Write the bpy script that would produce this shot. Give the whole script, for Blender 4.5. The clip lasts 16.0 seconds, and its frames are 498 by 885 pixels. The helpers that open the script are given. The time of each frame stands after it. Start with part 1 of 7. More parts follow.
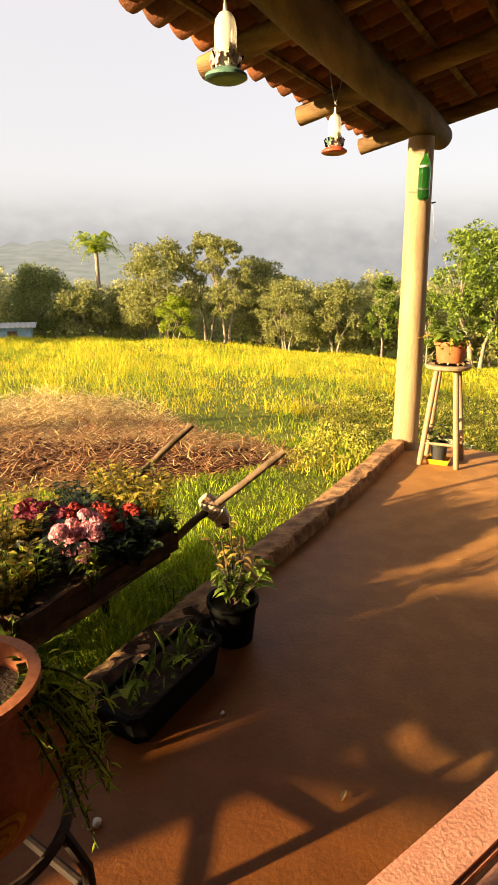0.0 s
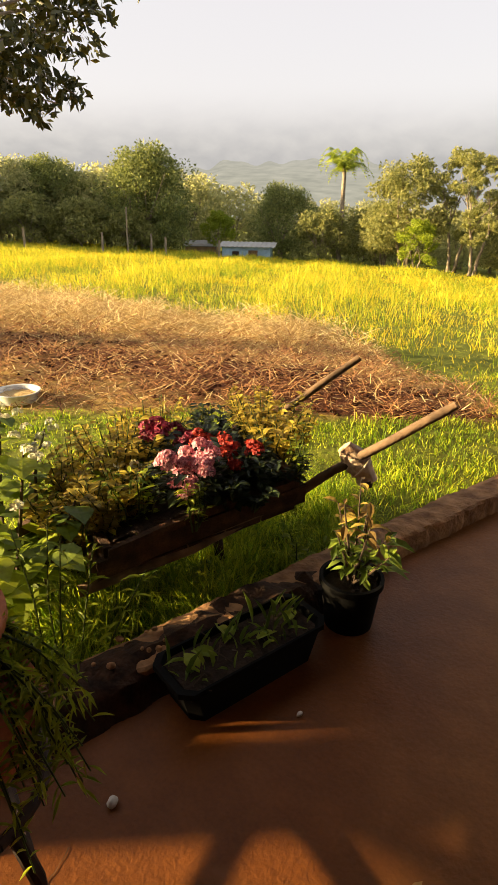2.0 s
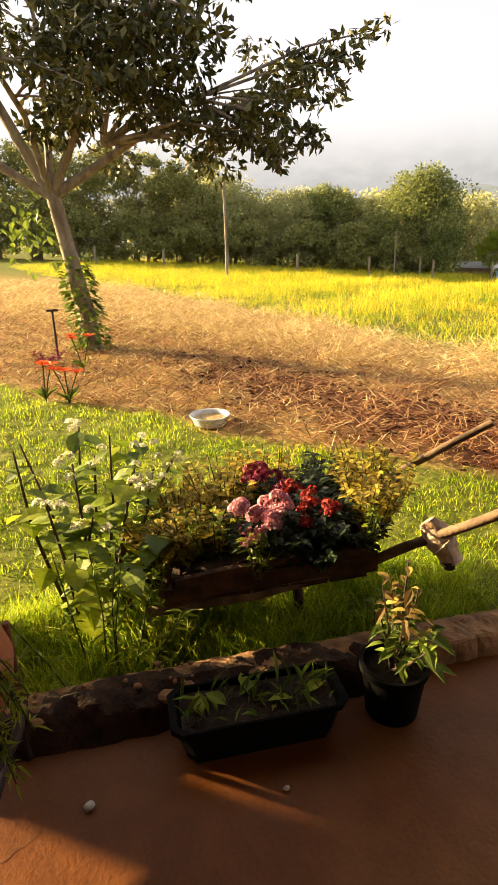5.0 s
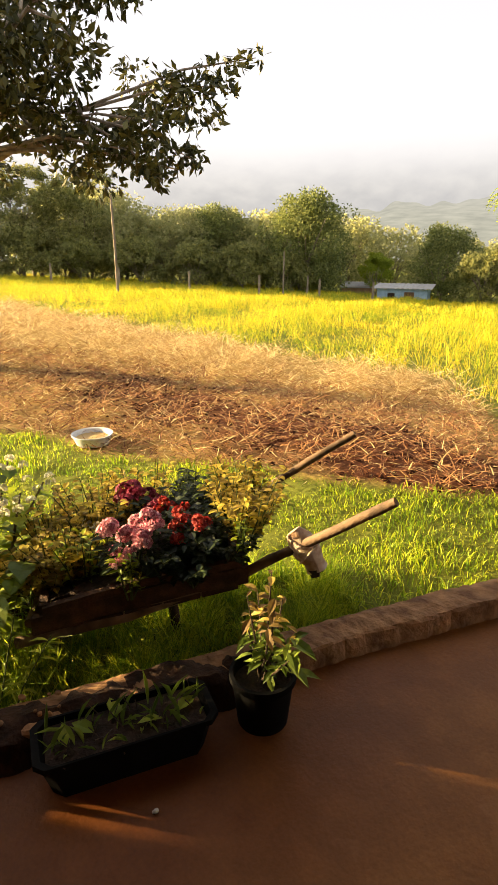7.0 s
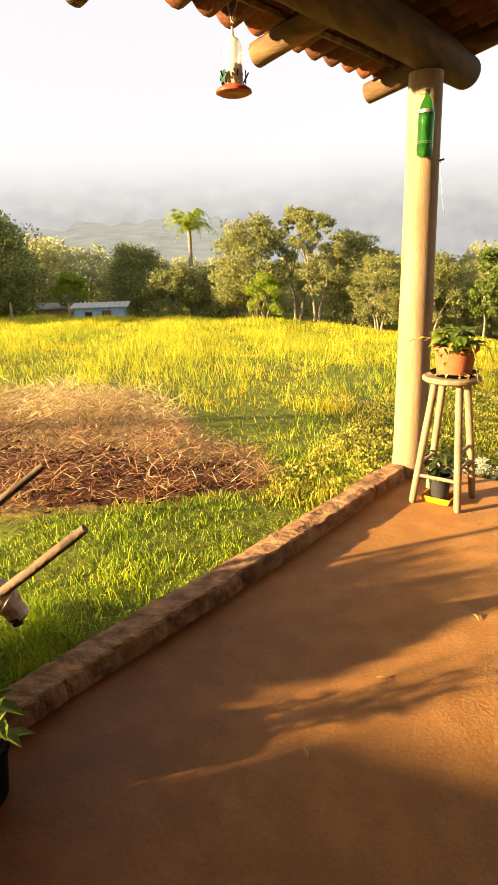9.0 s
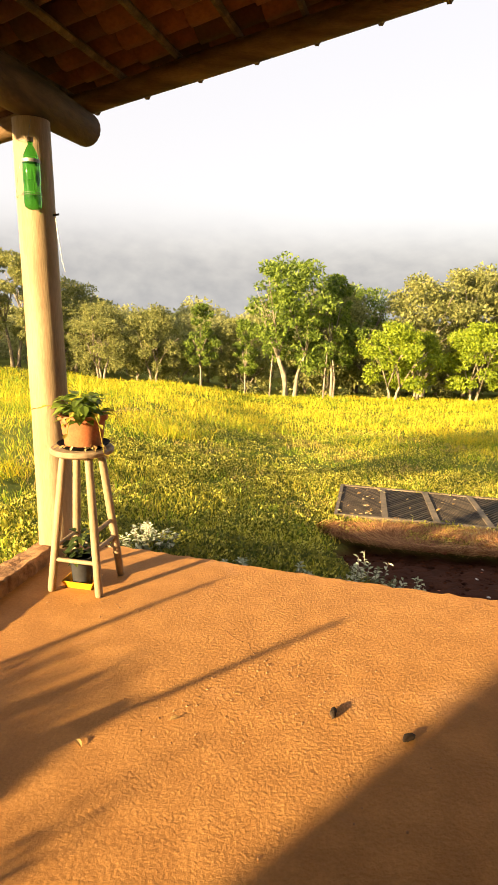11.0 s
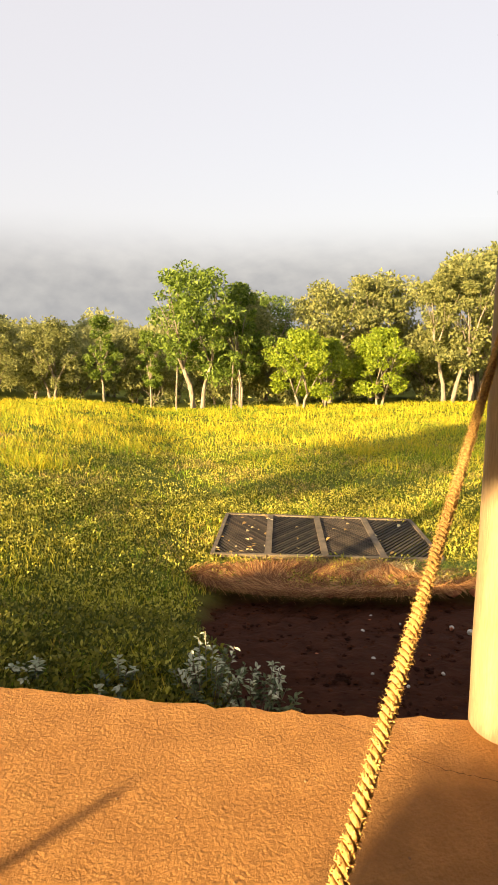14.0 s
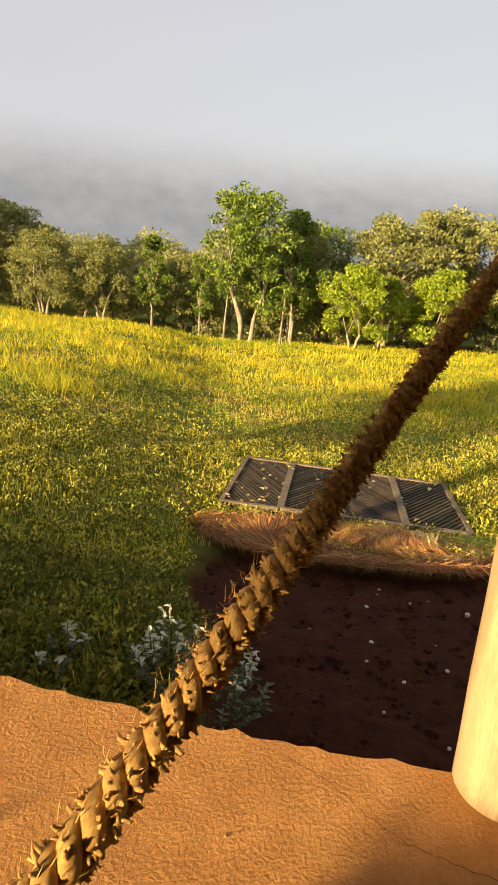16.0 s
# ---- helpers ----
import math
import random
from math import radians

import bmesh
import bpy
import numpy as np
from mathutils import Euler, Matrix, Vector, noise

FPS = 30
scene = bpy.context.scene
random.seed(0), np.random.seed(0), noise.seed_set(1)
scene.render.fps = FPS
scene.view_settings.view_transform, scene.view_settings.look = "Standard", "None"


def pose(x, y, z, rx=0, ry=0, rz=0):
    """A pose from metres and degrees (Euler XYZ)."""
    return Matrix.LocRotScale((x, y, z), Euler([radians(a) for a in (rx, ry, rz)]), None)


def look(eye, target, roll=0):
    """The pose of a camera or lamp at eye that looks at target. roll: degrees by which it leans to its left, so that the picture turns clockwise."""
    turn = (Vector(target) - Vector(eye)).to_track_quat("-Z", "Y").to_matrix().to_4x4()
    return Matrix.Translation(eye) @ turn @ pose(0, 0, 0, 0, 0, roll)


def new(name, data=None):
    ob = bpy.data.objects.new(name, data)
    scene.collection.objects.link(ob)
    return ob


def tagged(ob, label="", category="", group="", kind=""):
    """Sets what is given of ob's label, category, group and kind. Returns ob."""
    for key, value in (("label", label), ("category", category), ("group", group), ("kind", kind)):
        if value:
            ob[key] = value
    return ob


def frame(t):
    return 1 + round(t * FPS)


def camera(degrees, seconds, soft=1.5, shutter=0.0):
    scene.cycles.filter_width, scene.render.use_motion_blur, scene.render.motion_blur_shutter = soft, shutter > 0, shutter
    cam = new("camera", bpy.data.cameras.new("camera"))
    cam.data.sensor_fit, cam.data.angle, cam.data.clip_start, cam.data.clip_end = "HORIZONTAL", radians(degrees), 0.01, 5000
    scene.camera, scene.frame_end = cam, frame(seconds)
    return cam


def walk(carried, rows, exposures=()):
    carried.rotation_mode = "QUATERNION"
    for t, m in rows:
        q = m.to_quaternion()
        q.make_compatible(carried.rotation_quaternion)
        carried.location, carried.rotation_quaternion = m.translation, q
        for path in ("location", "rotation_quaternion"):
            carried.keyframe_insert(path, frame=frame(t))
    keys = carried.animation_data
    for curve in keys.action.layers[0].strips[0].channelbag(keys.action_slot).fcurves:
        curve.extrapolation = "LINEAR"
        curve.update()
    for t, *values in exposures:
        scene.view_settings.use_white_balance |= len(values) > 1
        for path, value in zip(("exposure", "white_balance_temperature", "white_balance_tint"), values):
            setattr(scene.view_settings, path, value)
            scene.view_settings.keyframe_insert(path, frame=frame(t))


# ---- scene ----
PATH = [
    (0.0, (1.011, 0.371, 1.447), (0.567, 2.248, 0.916), -0.42),
    (0.5, (1.161, 0.532, 1.445), (0.43, 2.303, 0.871), -3.07),
    (1.0, (1.164, 0.623, 1.417), (0.266, 2.288, 0.769), -2.04),
    (1.5, (1.144, 0.773, 1.385), (0.118, 2.326, 0.656), -0.61),
    (2.0, (1.118, 0.914, 1.334), (0.044, 2.423, 0.58), 0.91),
    (2.5, (1.237, 0.977, 1.405), (0.07, 2.407, 0.636), 0.85),
    (3.0, (1.347, 1.101, 1.408), (0.029, 2.393, 0.637), -0.79),
    (3.5, (1.398, 1.195, 1.411), (-0.027, 2.375, 0.652), -1.25),
    (4.0, (1.433, 1.295, 1.437), (-0.092, 2.357, 0.698), -1.25),
    (4.2, (1.453, 1.326, 1.45), (-0.106, 2.344, 0.718), -1.43),
    (6.3, (1.631, 1.442, 1.481), (-0.066, 2.272, 0.824), -1.43),
    (6.5, (1.622, 1.464, 1.474), (-0.026, 2.387, 0.817), -1.03),
    (7.0, (1.62, 1.464, 1.48), (0.145, 2.652, 0.837), -0.09),
    (7.5, (1.621, 1.46, 1.484), (0.343, 2.857, 0.84), 0.73),
    (8.0, (1.642, 1.481, 1.483), (0.525, 3.012, 0.843), -0.19),
    (8.5, (1.686, 1.522, 1.496), (0.736, 3.159, 0.851), -1.36),
    (9.0, (1.741, 1.554, 1.504), (0.977, 3.302, 0.904), -1.58),
    (9.5, (1.886, 1.619, 1.509), (1.263, 3.452, 1.008), -1.77),
    (10.0, (2.028, 1.721, 1.507), (1.632, 3.62, 1.021), -0.81),
    (10.2, (2.069, 1.786, 1.522), (1.795, 3.707, 1.037), -0.1),
    (12.3, (2.543, 2.6, 1.58), (2.797, 4.539, 1.162), 0.89),
    (12.5, (2.573, 2.682, 1.581), (2.828, 4.62, 1.162), 0.5),
    (13.0, (2.632, 2.822, 1.57), (2.893, 4.758, 1.14), 0.15),
    (13.5, (2.776, 2.93, 1.595), (3.087, 4.858, 1.164), 0.18),
    (14.0, (2.982, 3.045, 1.572), (3.321, 4.971, 1.154), 0.16),
    (14.5, (3.063, 3.209, 1.585), (3.397, 5.133, 1.152), 0.7),
    (15.0, (3.111, 3.342, 1.567), (3.418, 5.267, 1.121), 1.86),
    (15.5, (3.178, 3.424, 1.582), (3.401, 5.33, 1.021), 3.26),
    (16.0, (3.353, 3.553, 1.54), (3.534, 5.44, 0.903), 4.17),
]
rows = [(t, look(eye, target, roll)) for t, eye, target, roll in PATH]
cam = camera(45.7, 16.0, soft=0.8)
walk(cam, rows, exposures=[(0.0, 1.6, 7400, 12), (1.2, 1.56, 7400, 12), (3.5, 1.68, 7400, 12), (6.2, 1.84, 7400, 12), (8.5, 1.76, 7400, 12), (10.2, 1.76, 7400, 12), (12.0, 1.65, 7400, 12), (14.0, 1.55, 7300, 12), (15.0, 1.38, 7200, 12), (16.0, 1.2, 7150, 12)])

# ---- light ----
SUN_TO = Vector((-0.77, -0.64, 0.0)).normalized()
SUN_EL = radians(13)
world = bpy.data.worlds.new("morning_sky")
scene.world = world
world.use_nodes = True
wn, wl = world.node_tree.nodes, world.node_tree.links
wn.clear()
sky = wn.new("ShaderNodeTexSky")
sky.sky_type = "NISHITA"
sky.sun_disc = False
sky.sun_elevation = SUN_EL
sky.sun_rotation = math.atan2(SUN_TO.x, SUN_TO.y)
sky.air_density, sky.dust_density = 1.0, 3.0
bg_sky = wn.new("ShaderNodeBackground")
bg_sky.inputs[1].default_value = 0.022
bg_fog = wn.new("ShaderNodeBackground")
bg_fog.inputs[0].default_value = (0.89, 0.90, 1.0, 1)
bg_fog.inputs[1].default_value = 0.27
wadd = wn.new("ShaderNodeAddShader")
wout = wn.new("ShaderNodeOutputWorld")
wl.new(sky.outputs[0], bg_sky.inputs[0])
wl.new(bg_sky.outputs[0], wadd.inputs[0])
wl.new(bg_fog.outputs[0], wadd.inputs[1])
wl.new(wadd.outputs[0], wout.inputs[0])

sun_data = bpy.data.lights.new("sun", "SUN")
sun_data.energy = 7.2
sun_data.angle = radians(1.0)
sun_data.color = (1.0, 0.78, 0.44)
sun = new("sun", sun_data)
sun.matrix_world = look(SUN_TO * 50 + Vector((0, 0, 50 * math.tan(SUN_EL))), (0, 0, 0))


# ---- materials ----
def material(name, base, second=None, scale=8.0, rough=0.8, metal=0.0, bump=0.3, bump_scale=60.0, detail=6.0,
             island=0.0, translucent=0.0, objrand=0.0, spec=0.3, third=None, coord="Object", stretch=(1, 1, 1)):
    m = bpy.data.materials.new(name)
    m.use_nodes = True
    n, l = m.node_tree.nodes, m.node_tree.links
    b = n["Principled BSDF"]
    b.inputs["Roughness"].default_value = rough
    b.inputs["Metallic"].default_value = metal
    b.inputs["Specular IOR Level"].default_value = spec
    tc = n.new("ShaderNodeTexCoord")
    mp = n.new("ShaderNodeMapping")
    mp.inputs["Scale"].default_value = stretch
    l.new(tc.outputs[coord], mp.inputs[0])
    second = second or tuple(c * 0.75 for c in base)
    nz = n.new("ShaderNodeTexNoise")
    nz.inputs["Scale"].default_value = scale
    nz.inputs["Detail"].default_value = detail
    l.new(mp.outputs[0], nz.inputs["Vector"])
    rp = n.new("ShaderNodeValToRGB")
    rp.color_ramp.elements[0].position, rp.color_ramp.elements[1].position = 0.35, 0.68
    rp.color_ramp.elements[0].color, rp.color_ramp.elements[1].color = (*second, 1), (*base, 1)
    if third:
        e = rp.color_ramp.elements.new(0.52)
        e.color = (*third, 1)
    src = nz.outputs["Fac"]
    if island or objrand:
        rnd = n.new("ShaderNodeNewGeometry").outputs["Random Per Island"] if island else n.new("ShaderNodeObjectInfo").outputs["Random"]
        mx = n.new("ShaderNodeMix")
        mx.inputs[0].default_value = island or objrand
        l.new(src, mx.inputs[2])
        l.new(rnd, mx.inputs[3])
        src = mx.outputs[0]
    l.new(src, rp.inputs[0])
    # fine grain over the broad variation
    fine = n.new("ShaderNodeTexNoise")
    fine.inputs["Scale"].default_value = bump_scale
    fine.inputs["Detail"].default_value = 4
    l.new(mp.outputs[0], fine.inputs["Vector"])
    mul = n.new("ShaderNodeMix")
    mul.data_type, mul.blend_type = "RGBA", "OVERLAY"
    mul.inputs[0].default_value = 0.35
    l.new(rp.outputs[0], mul.inputs[6])
    l.new(fine.outputs["Fac"], mul.inputs[7])
    l.new(mul.outputs[2], b.inputs["Base Color"])
    if bump:
        bp = n.new("ShaderNodeBump")
        bp.inputs["Strength"].default_value = bump
        bp.inputs["Distance"].default_value = 0.01
        l.new(fine.outputs["Fac"], bp.inputs["Height"])
        l.new(bp.outputs[0], b.inputs["Normal"])
    if translucent:
        tr = n.new("ShaderNodeBsdfTranslucent")
        l.new(mul.outputs[2], tr.inputs[0])
        ms = n.new("ShaderNodeMixShader")
        ms.inputs[0].default_value = translucent
        l.new(b.outputs[0], ms.inputs[1])
        l.new(tr.outputs[0], ms.inputs[2])
        l.new(ms.outputs[0], n["Material Output"].inputs[0])
    return m


M = {}
M["wood_post"] = material("peeled_log", (0.39, 0.28, 0.165), (0.26, 0.175, 0.10), 3, 0.65, bump=0.25, bump_scale=40, stretch=(4, 4, 0.5))
M["wood_dark"] = material("old_log", (0.22, 0.13, 0.06), (0.09, 0.05, 0.025), 4, 0.85, bump=0.6, bump_scale=30, stretch=(3, 3, 1))
M["wood_stool"] = material("stool_wood", (0.36, 0.26, 0.16), (0.24, 0.165, 0.10), 6, 0.6, bump=0.2, bump_scale=60, stretch=(5, 5, 0.7))
M["tile"] = material("clay_tile", (0.26, 0.085, 0.035), (0.11, 0.04, 0.02), 6, 0.85, bump=0.5, bump_scale=50, objrand=0.4)
M["terracotta"] = material("terracotta", (0.45, 0.15, 0.06), (0.32, 0.10, 0.04), 9, 0.7, bump=0.2, bump_scale=80)
M["pot_black"] = material("black_plastic", (0.006, 0.006, 0.006), (0.003, 0.003, 0.003), 9, 0.75, bump=0.1, spec=0.08)
# log for the beam, with the shade under the roof put into its colour
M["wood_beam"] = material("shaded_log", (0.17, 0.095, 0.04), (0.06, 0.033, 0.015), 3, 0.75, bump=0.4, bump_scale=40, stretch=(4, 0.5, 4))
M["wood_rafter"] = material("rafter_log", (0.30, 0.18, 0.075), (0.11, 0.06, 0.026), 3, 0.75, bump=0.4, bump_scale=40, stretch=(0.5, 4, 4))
M["iron"] = material("dark_iron", (0.02, 0.013, 0.010), (0.04, 0.02, 0.014), 20, 0.75, bump=0.3)
M["leaf"] = material("leaf_green", (0.22, 0.29, 0.045), (0.09, 0.14, 0.02), 3, 0.5, bump=0, island=0.7, translucent=0.4)
M["leaf_light"] = material("leaf_light", (0.36, 0.42, 0.04), (0.18, 0.25, 0.022), 3, 0.5, bump=0, island=0.7, translucent=0.45)
M["leaf_dark"] = material("leaf_dark", (0.085, 0.115, 0.025), (0.03, 0.05, 0.012), 3, 0.55, bump=0, island=0.7, translucent=0.35)
M["leaf_olive"] = material("leaf_olive", (0.36, 0.35, 0.12), (0.17, 0.19, 0.06), 3, 0.6, bump=0, island=0.5, translucent=0.5)
# silver leaf of the bush tips, brightened to put sunlight into its colour
M["leaf_grey"] = material("leaf_grey", (0.76, 0.78, 0.60), (0.45, 0.50, 0.32), 3, 0.6, bump=0, island=0.7, translucent=0.3)
M["leaf_bronze"] = material("leaf_bronze", (0.62, 0.50, 0.09), (0.27, 0.20, 0.04), 3, 0.55, bump=0, island=0.8, translucent=0.5)
M["bark"] = material("bark_grey", (0.34, 0.29, 0.22), (0.16, 0.12, 0.09), 5, 0.9, bump=0.7, bump_scale=25, stretch=(2, 2, 0.6))
M["bark_dark"] = material("bark_dark", (0.10, 0.07, 0.045), (0.05, 0.035, 0.025), 5, 0.9, bump=0.7, bump_scale=25)
M["lawn"] = material("lawn_blade", (0.58, 0.62, 0.05), (0.15, 0.26, 0.016), 2.5, 0.55, bump=0, island=0.5, translucent=0.5, third=(0.29, 0.40, 0.025))
M["tall"] = material("tall_blade", (0.86, 0.62, 0.05), (0.24, 0.34, 0.025), 0.45, 0.6, bump=0, island=0.35, translucent=0.5, third=(0.62, 0.56, 0.045))
M["weed"] = material("weed_leaf", (0.74, 0.60, 0.08), (0.11, 0.14, 0.015), 0.9, 0.6, bump=0, island=0.6, translucent=0.45, third=(0.54, 0.50, 0.05))
M["straw"] = material("straw", (0.92, 0.76, 0.38), (0.40, 0.25, 0.09), 1.2, 0.75, bump=0, island=0.7, translucent=0.3, third=(0.62, 0.43, 0.19))
M["weed_low"] = material("weed_low_leaf", (0.34, 0.31, 0.05), (0.10, 0.12, 0.02), 1.5, 0.6, bump=0, island=0.5, translucent=0.45)
M["tan_grass"] = material("tan_grass", (0.72, 0.52, 0.17), (0.34, 0.24, 0.06), 1.4, 0.7, bump=0, island=0.6, translucent=0.35)
M["weed_leafy"] = material("weed_leafy", (0.74, 0.66, 0.13), (0.10, 0.12, 0.018), 1.1, 0.6, bump=0, island=0.6, translucent=0.5, third=(0.44, 0.41, 0.05))
M["debris"] = material("dead_stalks", (0.50, 0.26, 0.11), (0.13, 0.05, 0.022), 1.6, 0.85, bump=0, island=0.75, translucent=0.15, third=(0.26, 0.11, 0.045))
# leaves paled to put the haze of distance into their colour
M["leaf_haze"] = material("leaf_far_haze", (0.50, 0.49, 0.22), (0.32, 0.33, 0.14), 3, 0.6, bump=0, island=0.5, translucent=0.7)
M["leaf_dome"] = material("leaf_dome", (0.27, 0.30, 0.09), (0.12, 0.15, 0.045), 2, 0.6, bump=0, island=0.6, translucent=0.4)
M["leaf_tree"] = material("leaf_tree", (0.11, 0.105, 0.026), (0.035, 0.04, 0.010), 3, 0.45, bump=0, island=0.7, translucent=0.18)
M["clod"] = material("red_clod", (0.07, 0.024, 0.011), (0.025, 0.009, 0.005), 14, 0.95, bump=0.6, bump_scale=60, island=0.5, spec=0.04)
M["wire"] = material("grey_wire", (0.30, 0.29, 0.27), (0.2, 0.2, 0.2), 20, 0.5, metal=0.6, bump=0)


def mix_node(n, l, kind, fac, a, b):
    x = n.new("ShaderNodeMix")
    x.data_type = "RGBA"
    x.blend_type = kind
    for slot, v in ((0, fac), (6, a), (7, b)):
        if isinstance(v, (int, float)):
            x.inputs[slot].default_value = v
        elif isinstance(v, tuple):
            x.inputs[slot].default_value = (*v, 1)
        else:
            l.new(v, x.inputs[slot])
    return x.outputs[2]


def floor_material():
    m = bpy.data.materials.new("red_cement")
    m.use_nodes = True
    n, l = m.node_tree.nodes, m.node_tree.links
    b = n["Principled BSDF"]
    tc = n.new("ShaderNodeTexCoord")

    def noise_at(scale, detail=5, rough=0.55):
        z = n.new("ShaderNodeTexNoise")
        z.inputs["Scale"].default_value = scale
        z.inputs["Detail"].default_value = detail
        z.inputs["Roughness"].default_value = rough
        l.new(tc.outputs["Object"], z.inputs["Vector"])
        return z.outputs["Fac"]

    def ramp(src, p0, p1, c0, c1):
        r = n.new("ShaderNodeValToRGB")
        r.color_ramp.elements[0].position, r.color_ramp.elements[1].position = p0, p1
        r.color_ramp.elements[0].color, r.color_ramp.elements[1].color = (*c0, 1), (*c1, 1)
        l.new(src, r.inputs[0])
        return r.outputs[0]

    big, mid, fine = noise_at(1.1), noise_at(7), noise_at(70, 6, 0.7)
    # damp under the roof, with shade put into its colour; dry towards the open edge
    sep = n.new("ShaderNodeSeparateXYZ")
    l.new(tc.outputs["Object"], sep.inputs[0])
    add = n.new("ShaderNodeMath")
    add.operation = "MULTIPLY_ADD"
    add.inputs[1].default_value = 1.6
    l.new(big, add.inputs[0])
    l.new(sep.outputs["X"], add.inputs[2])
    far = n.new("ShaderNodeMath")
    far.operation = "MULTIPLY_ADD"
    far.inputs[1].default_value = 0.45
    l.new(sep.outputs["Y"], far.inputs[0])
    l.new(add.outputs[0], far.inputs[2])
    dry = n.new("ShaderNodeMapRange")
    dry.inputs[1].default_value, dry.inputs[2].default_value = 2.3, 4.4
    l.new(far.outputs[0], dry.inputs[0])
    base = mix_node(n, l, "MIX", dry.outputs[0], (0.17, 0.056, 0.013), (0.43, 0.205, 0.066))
    stain = ramp(mid, 0.42, 0.62, (0.72, 0.68, 0.66), (1, 1, 1))
    c = mix_node(n, l, "MULTIPLY", 0.55, base, stain)
    c = mix_node(n, l, "OVERLAY", 0.35, c, fine)
    # pale dust patches
    c = mix_node(n, l, "MIX", ramp(noise_at(2.3), 0.60, 0.78, (0, 0, 0), (0.35, 0.35, 0.35)), c, (0.60, 0.33, 0.17))
    l.new(c, b.inputs["Base Color"])
    wet = n.new("ShaderNodeMapRange")
    wet.inputs[1].default_value, wet.inputs[2].default_value = 2.6, 4.6
    wet.inputs[3].default_value, wet.inputs[4].default_value = 0.45, 0.75
    l.new(far.outputs[0], wet.inputs[0])
    l.new(wet.outputs[0], b.inputs["Roughness"])
    b.inputs["Specular IOR Level"].default_value = 0.17
    coarse = noise_at(62, 5, 0.6)
    hgt = mix_node(n, l, "ADD", 1.0, mix_node(n, l, "MIX", 0.55, fine, (0.5, 0.5, 0.5)), coarse)
    hgt = mix_node(n, l, "ADD", 0.8, hgt, mid)
    mr = n.new("ShaderNodeMapRange")
    mr.inputs[1].default_value, mr.inputs[2].default_value = 1.6, 2.6
    mr.inputs[3].default_value, mr.inputs[4].default_value = 0.22, 0.6
    l.new(sep.outputs["X"], mr.inputs[0])
    bp = n.new("ShaderNodeBump")
    bp.inputs["Distance"].default_value = 0.013
    l.new(mr.outputs[0], bp.inputs["Strength"])
    l.new(hgt, bp.inputs["Height"])
    l.new(bp.outputs[0], b.inputs["Normal"])
    return m


M["bank_earth_shade"] = material("bank_earth_shade", (0.06, 0.028, 0.014), (0.02, 0.010, 0.006), 22, 0.95, bump=0.9, bump_scale=70)
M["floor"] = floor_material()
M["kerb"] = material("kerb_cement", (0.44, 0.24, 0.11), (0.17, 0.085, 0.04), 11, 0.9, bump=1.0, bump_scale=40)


def ground_material():
    m = bpy.data.materials.new("earth_and_turf")
    m.use_nodes = True
    n, l = m.node_tree.nodes, m.node_tree.links
    b = n["Principled BSDF"]
    b.inputs["Roughness"].default_value = 0.95
    b.inputs["Specular IOR Level"].default_value = 0.1
    at = n.new("ShaderNodeAttribute")
    at.attribute_name = "zone"
    tc = n.new("ShaderNodeTexCoord")
    z = n.new("ShaderNodeTexNoise")
    z.inputs["Scale"].default_value = 9
    z.inputs["Detail"].default_value = 8
    l.new(tc.outputs["Object"], z.inputs["Vector"])
    c = mix_node(n, l, "OVERLAY", 0.6, at.outputs["Color"], z.outputs["Fac"])
    l.new(c, b.inputs["Base Color"])
    bp = n.new("ShaderNodeBump")
    bp.inputs["Strength"].default_value = 0.9
    bp.inputs["Distance"].default_value = 0.04
    l.new(z.outputs["Fac"], bp.inputs["Height"])
    l.new(bp.outputs[0], b.inputs["Normal"])
    return m


M["ground"] = ground_material()


# ---- mesh helpers ----
def mesh_from(name, verts, faces, mats, smooth=False):
    me = bpy.data.meshes.new(name)
    me.from_pydata([tuple(v) for v in verts], [], faces)
    for m in (mats if isinstance(mats, (list, tuple)) else [mats]):
        me.materials.append(m)
    if smooth:
        me.polygons.foreach_set("use_smooth", [True] * len(me.polygons))
    me.update()
    return me


def part(name, bm, mat, parent=None, label="", smooth=True):
    me = bpy.data.meshes.new(name)
    bmesh.ops.recalc_face_normals(bm, faces=bm.faces)
    bm.to_mesh(me)
    bm.free()
    me.materials.append(mat)
    if smooth:
        me.polygons.foreach_set("use_smooth", [True] * len(me.polygons))
        me.set_sharp_from_angle(angle=radians(40))
    ob = new(name, me)
    if parent is not None:
        ob.parent = parent
    if label:
        ob["label"] = label
    return ob


def thing(name, m, label, category, group="", kind=""):
    ob = new(name)
    ob.empty_display_size = 0.1
    ob.matrix_world = m
    return tagged(ob, label, category, group, kind)


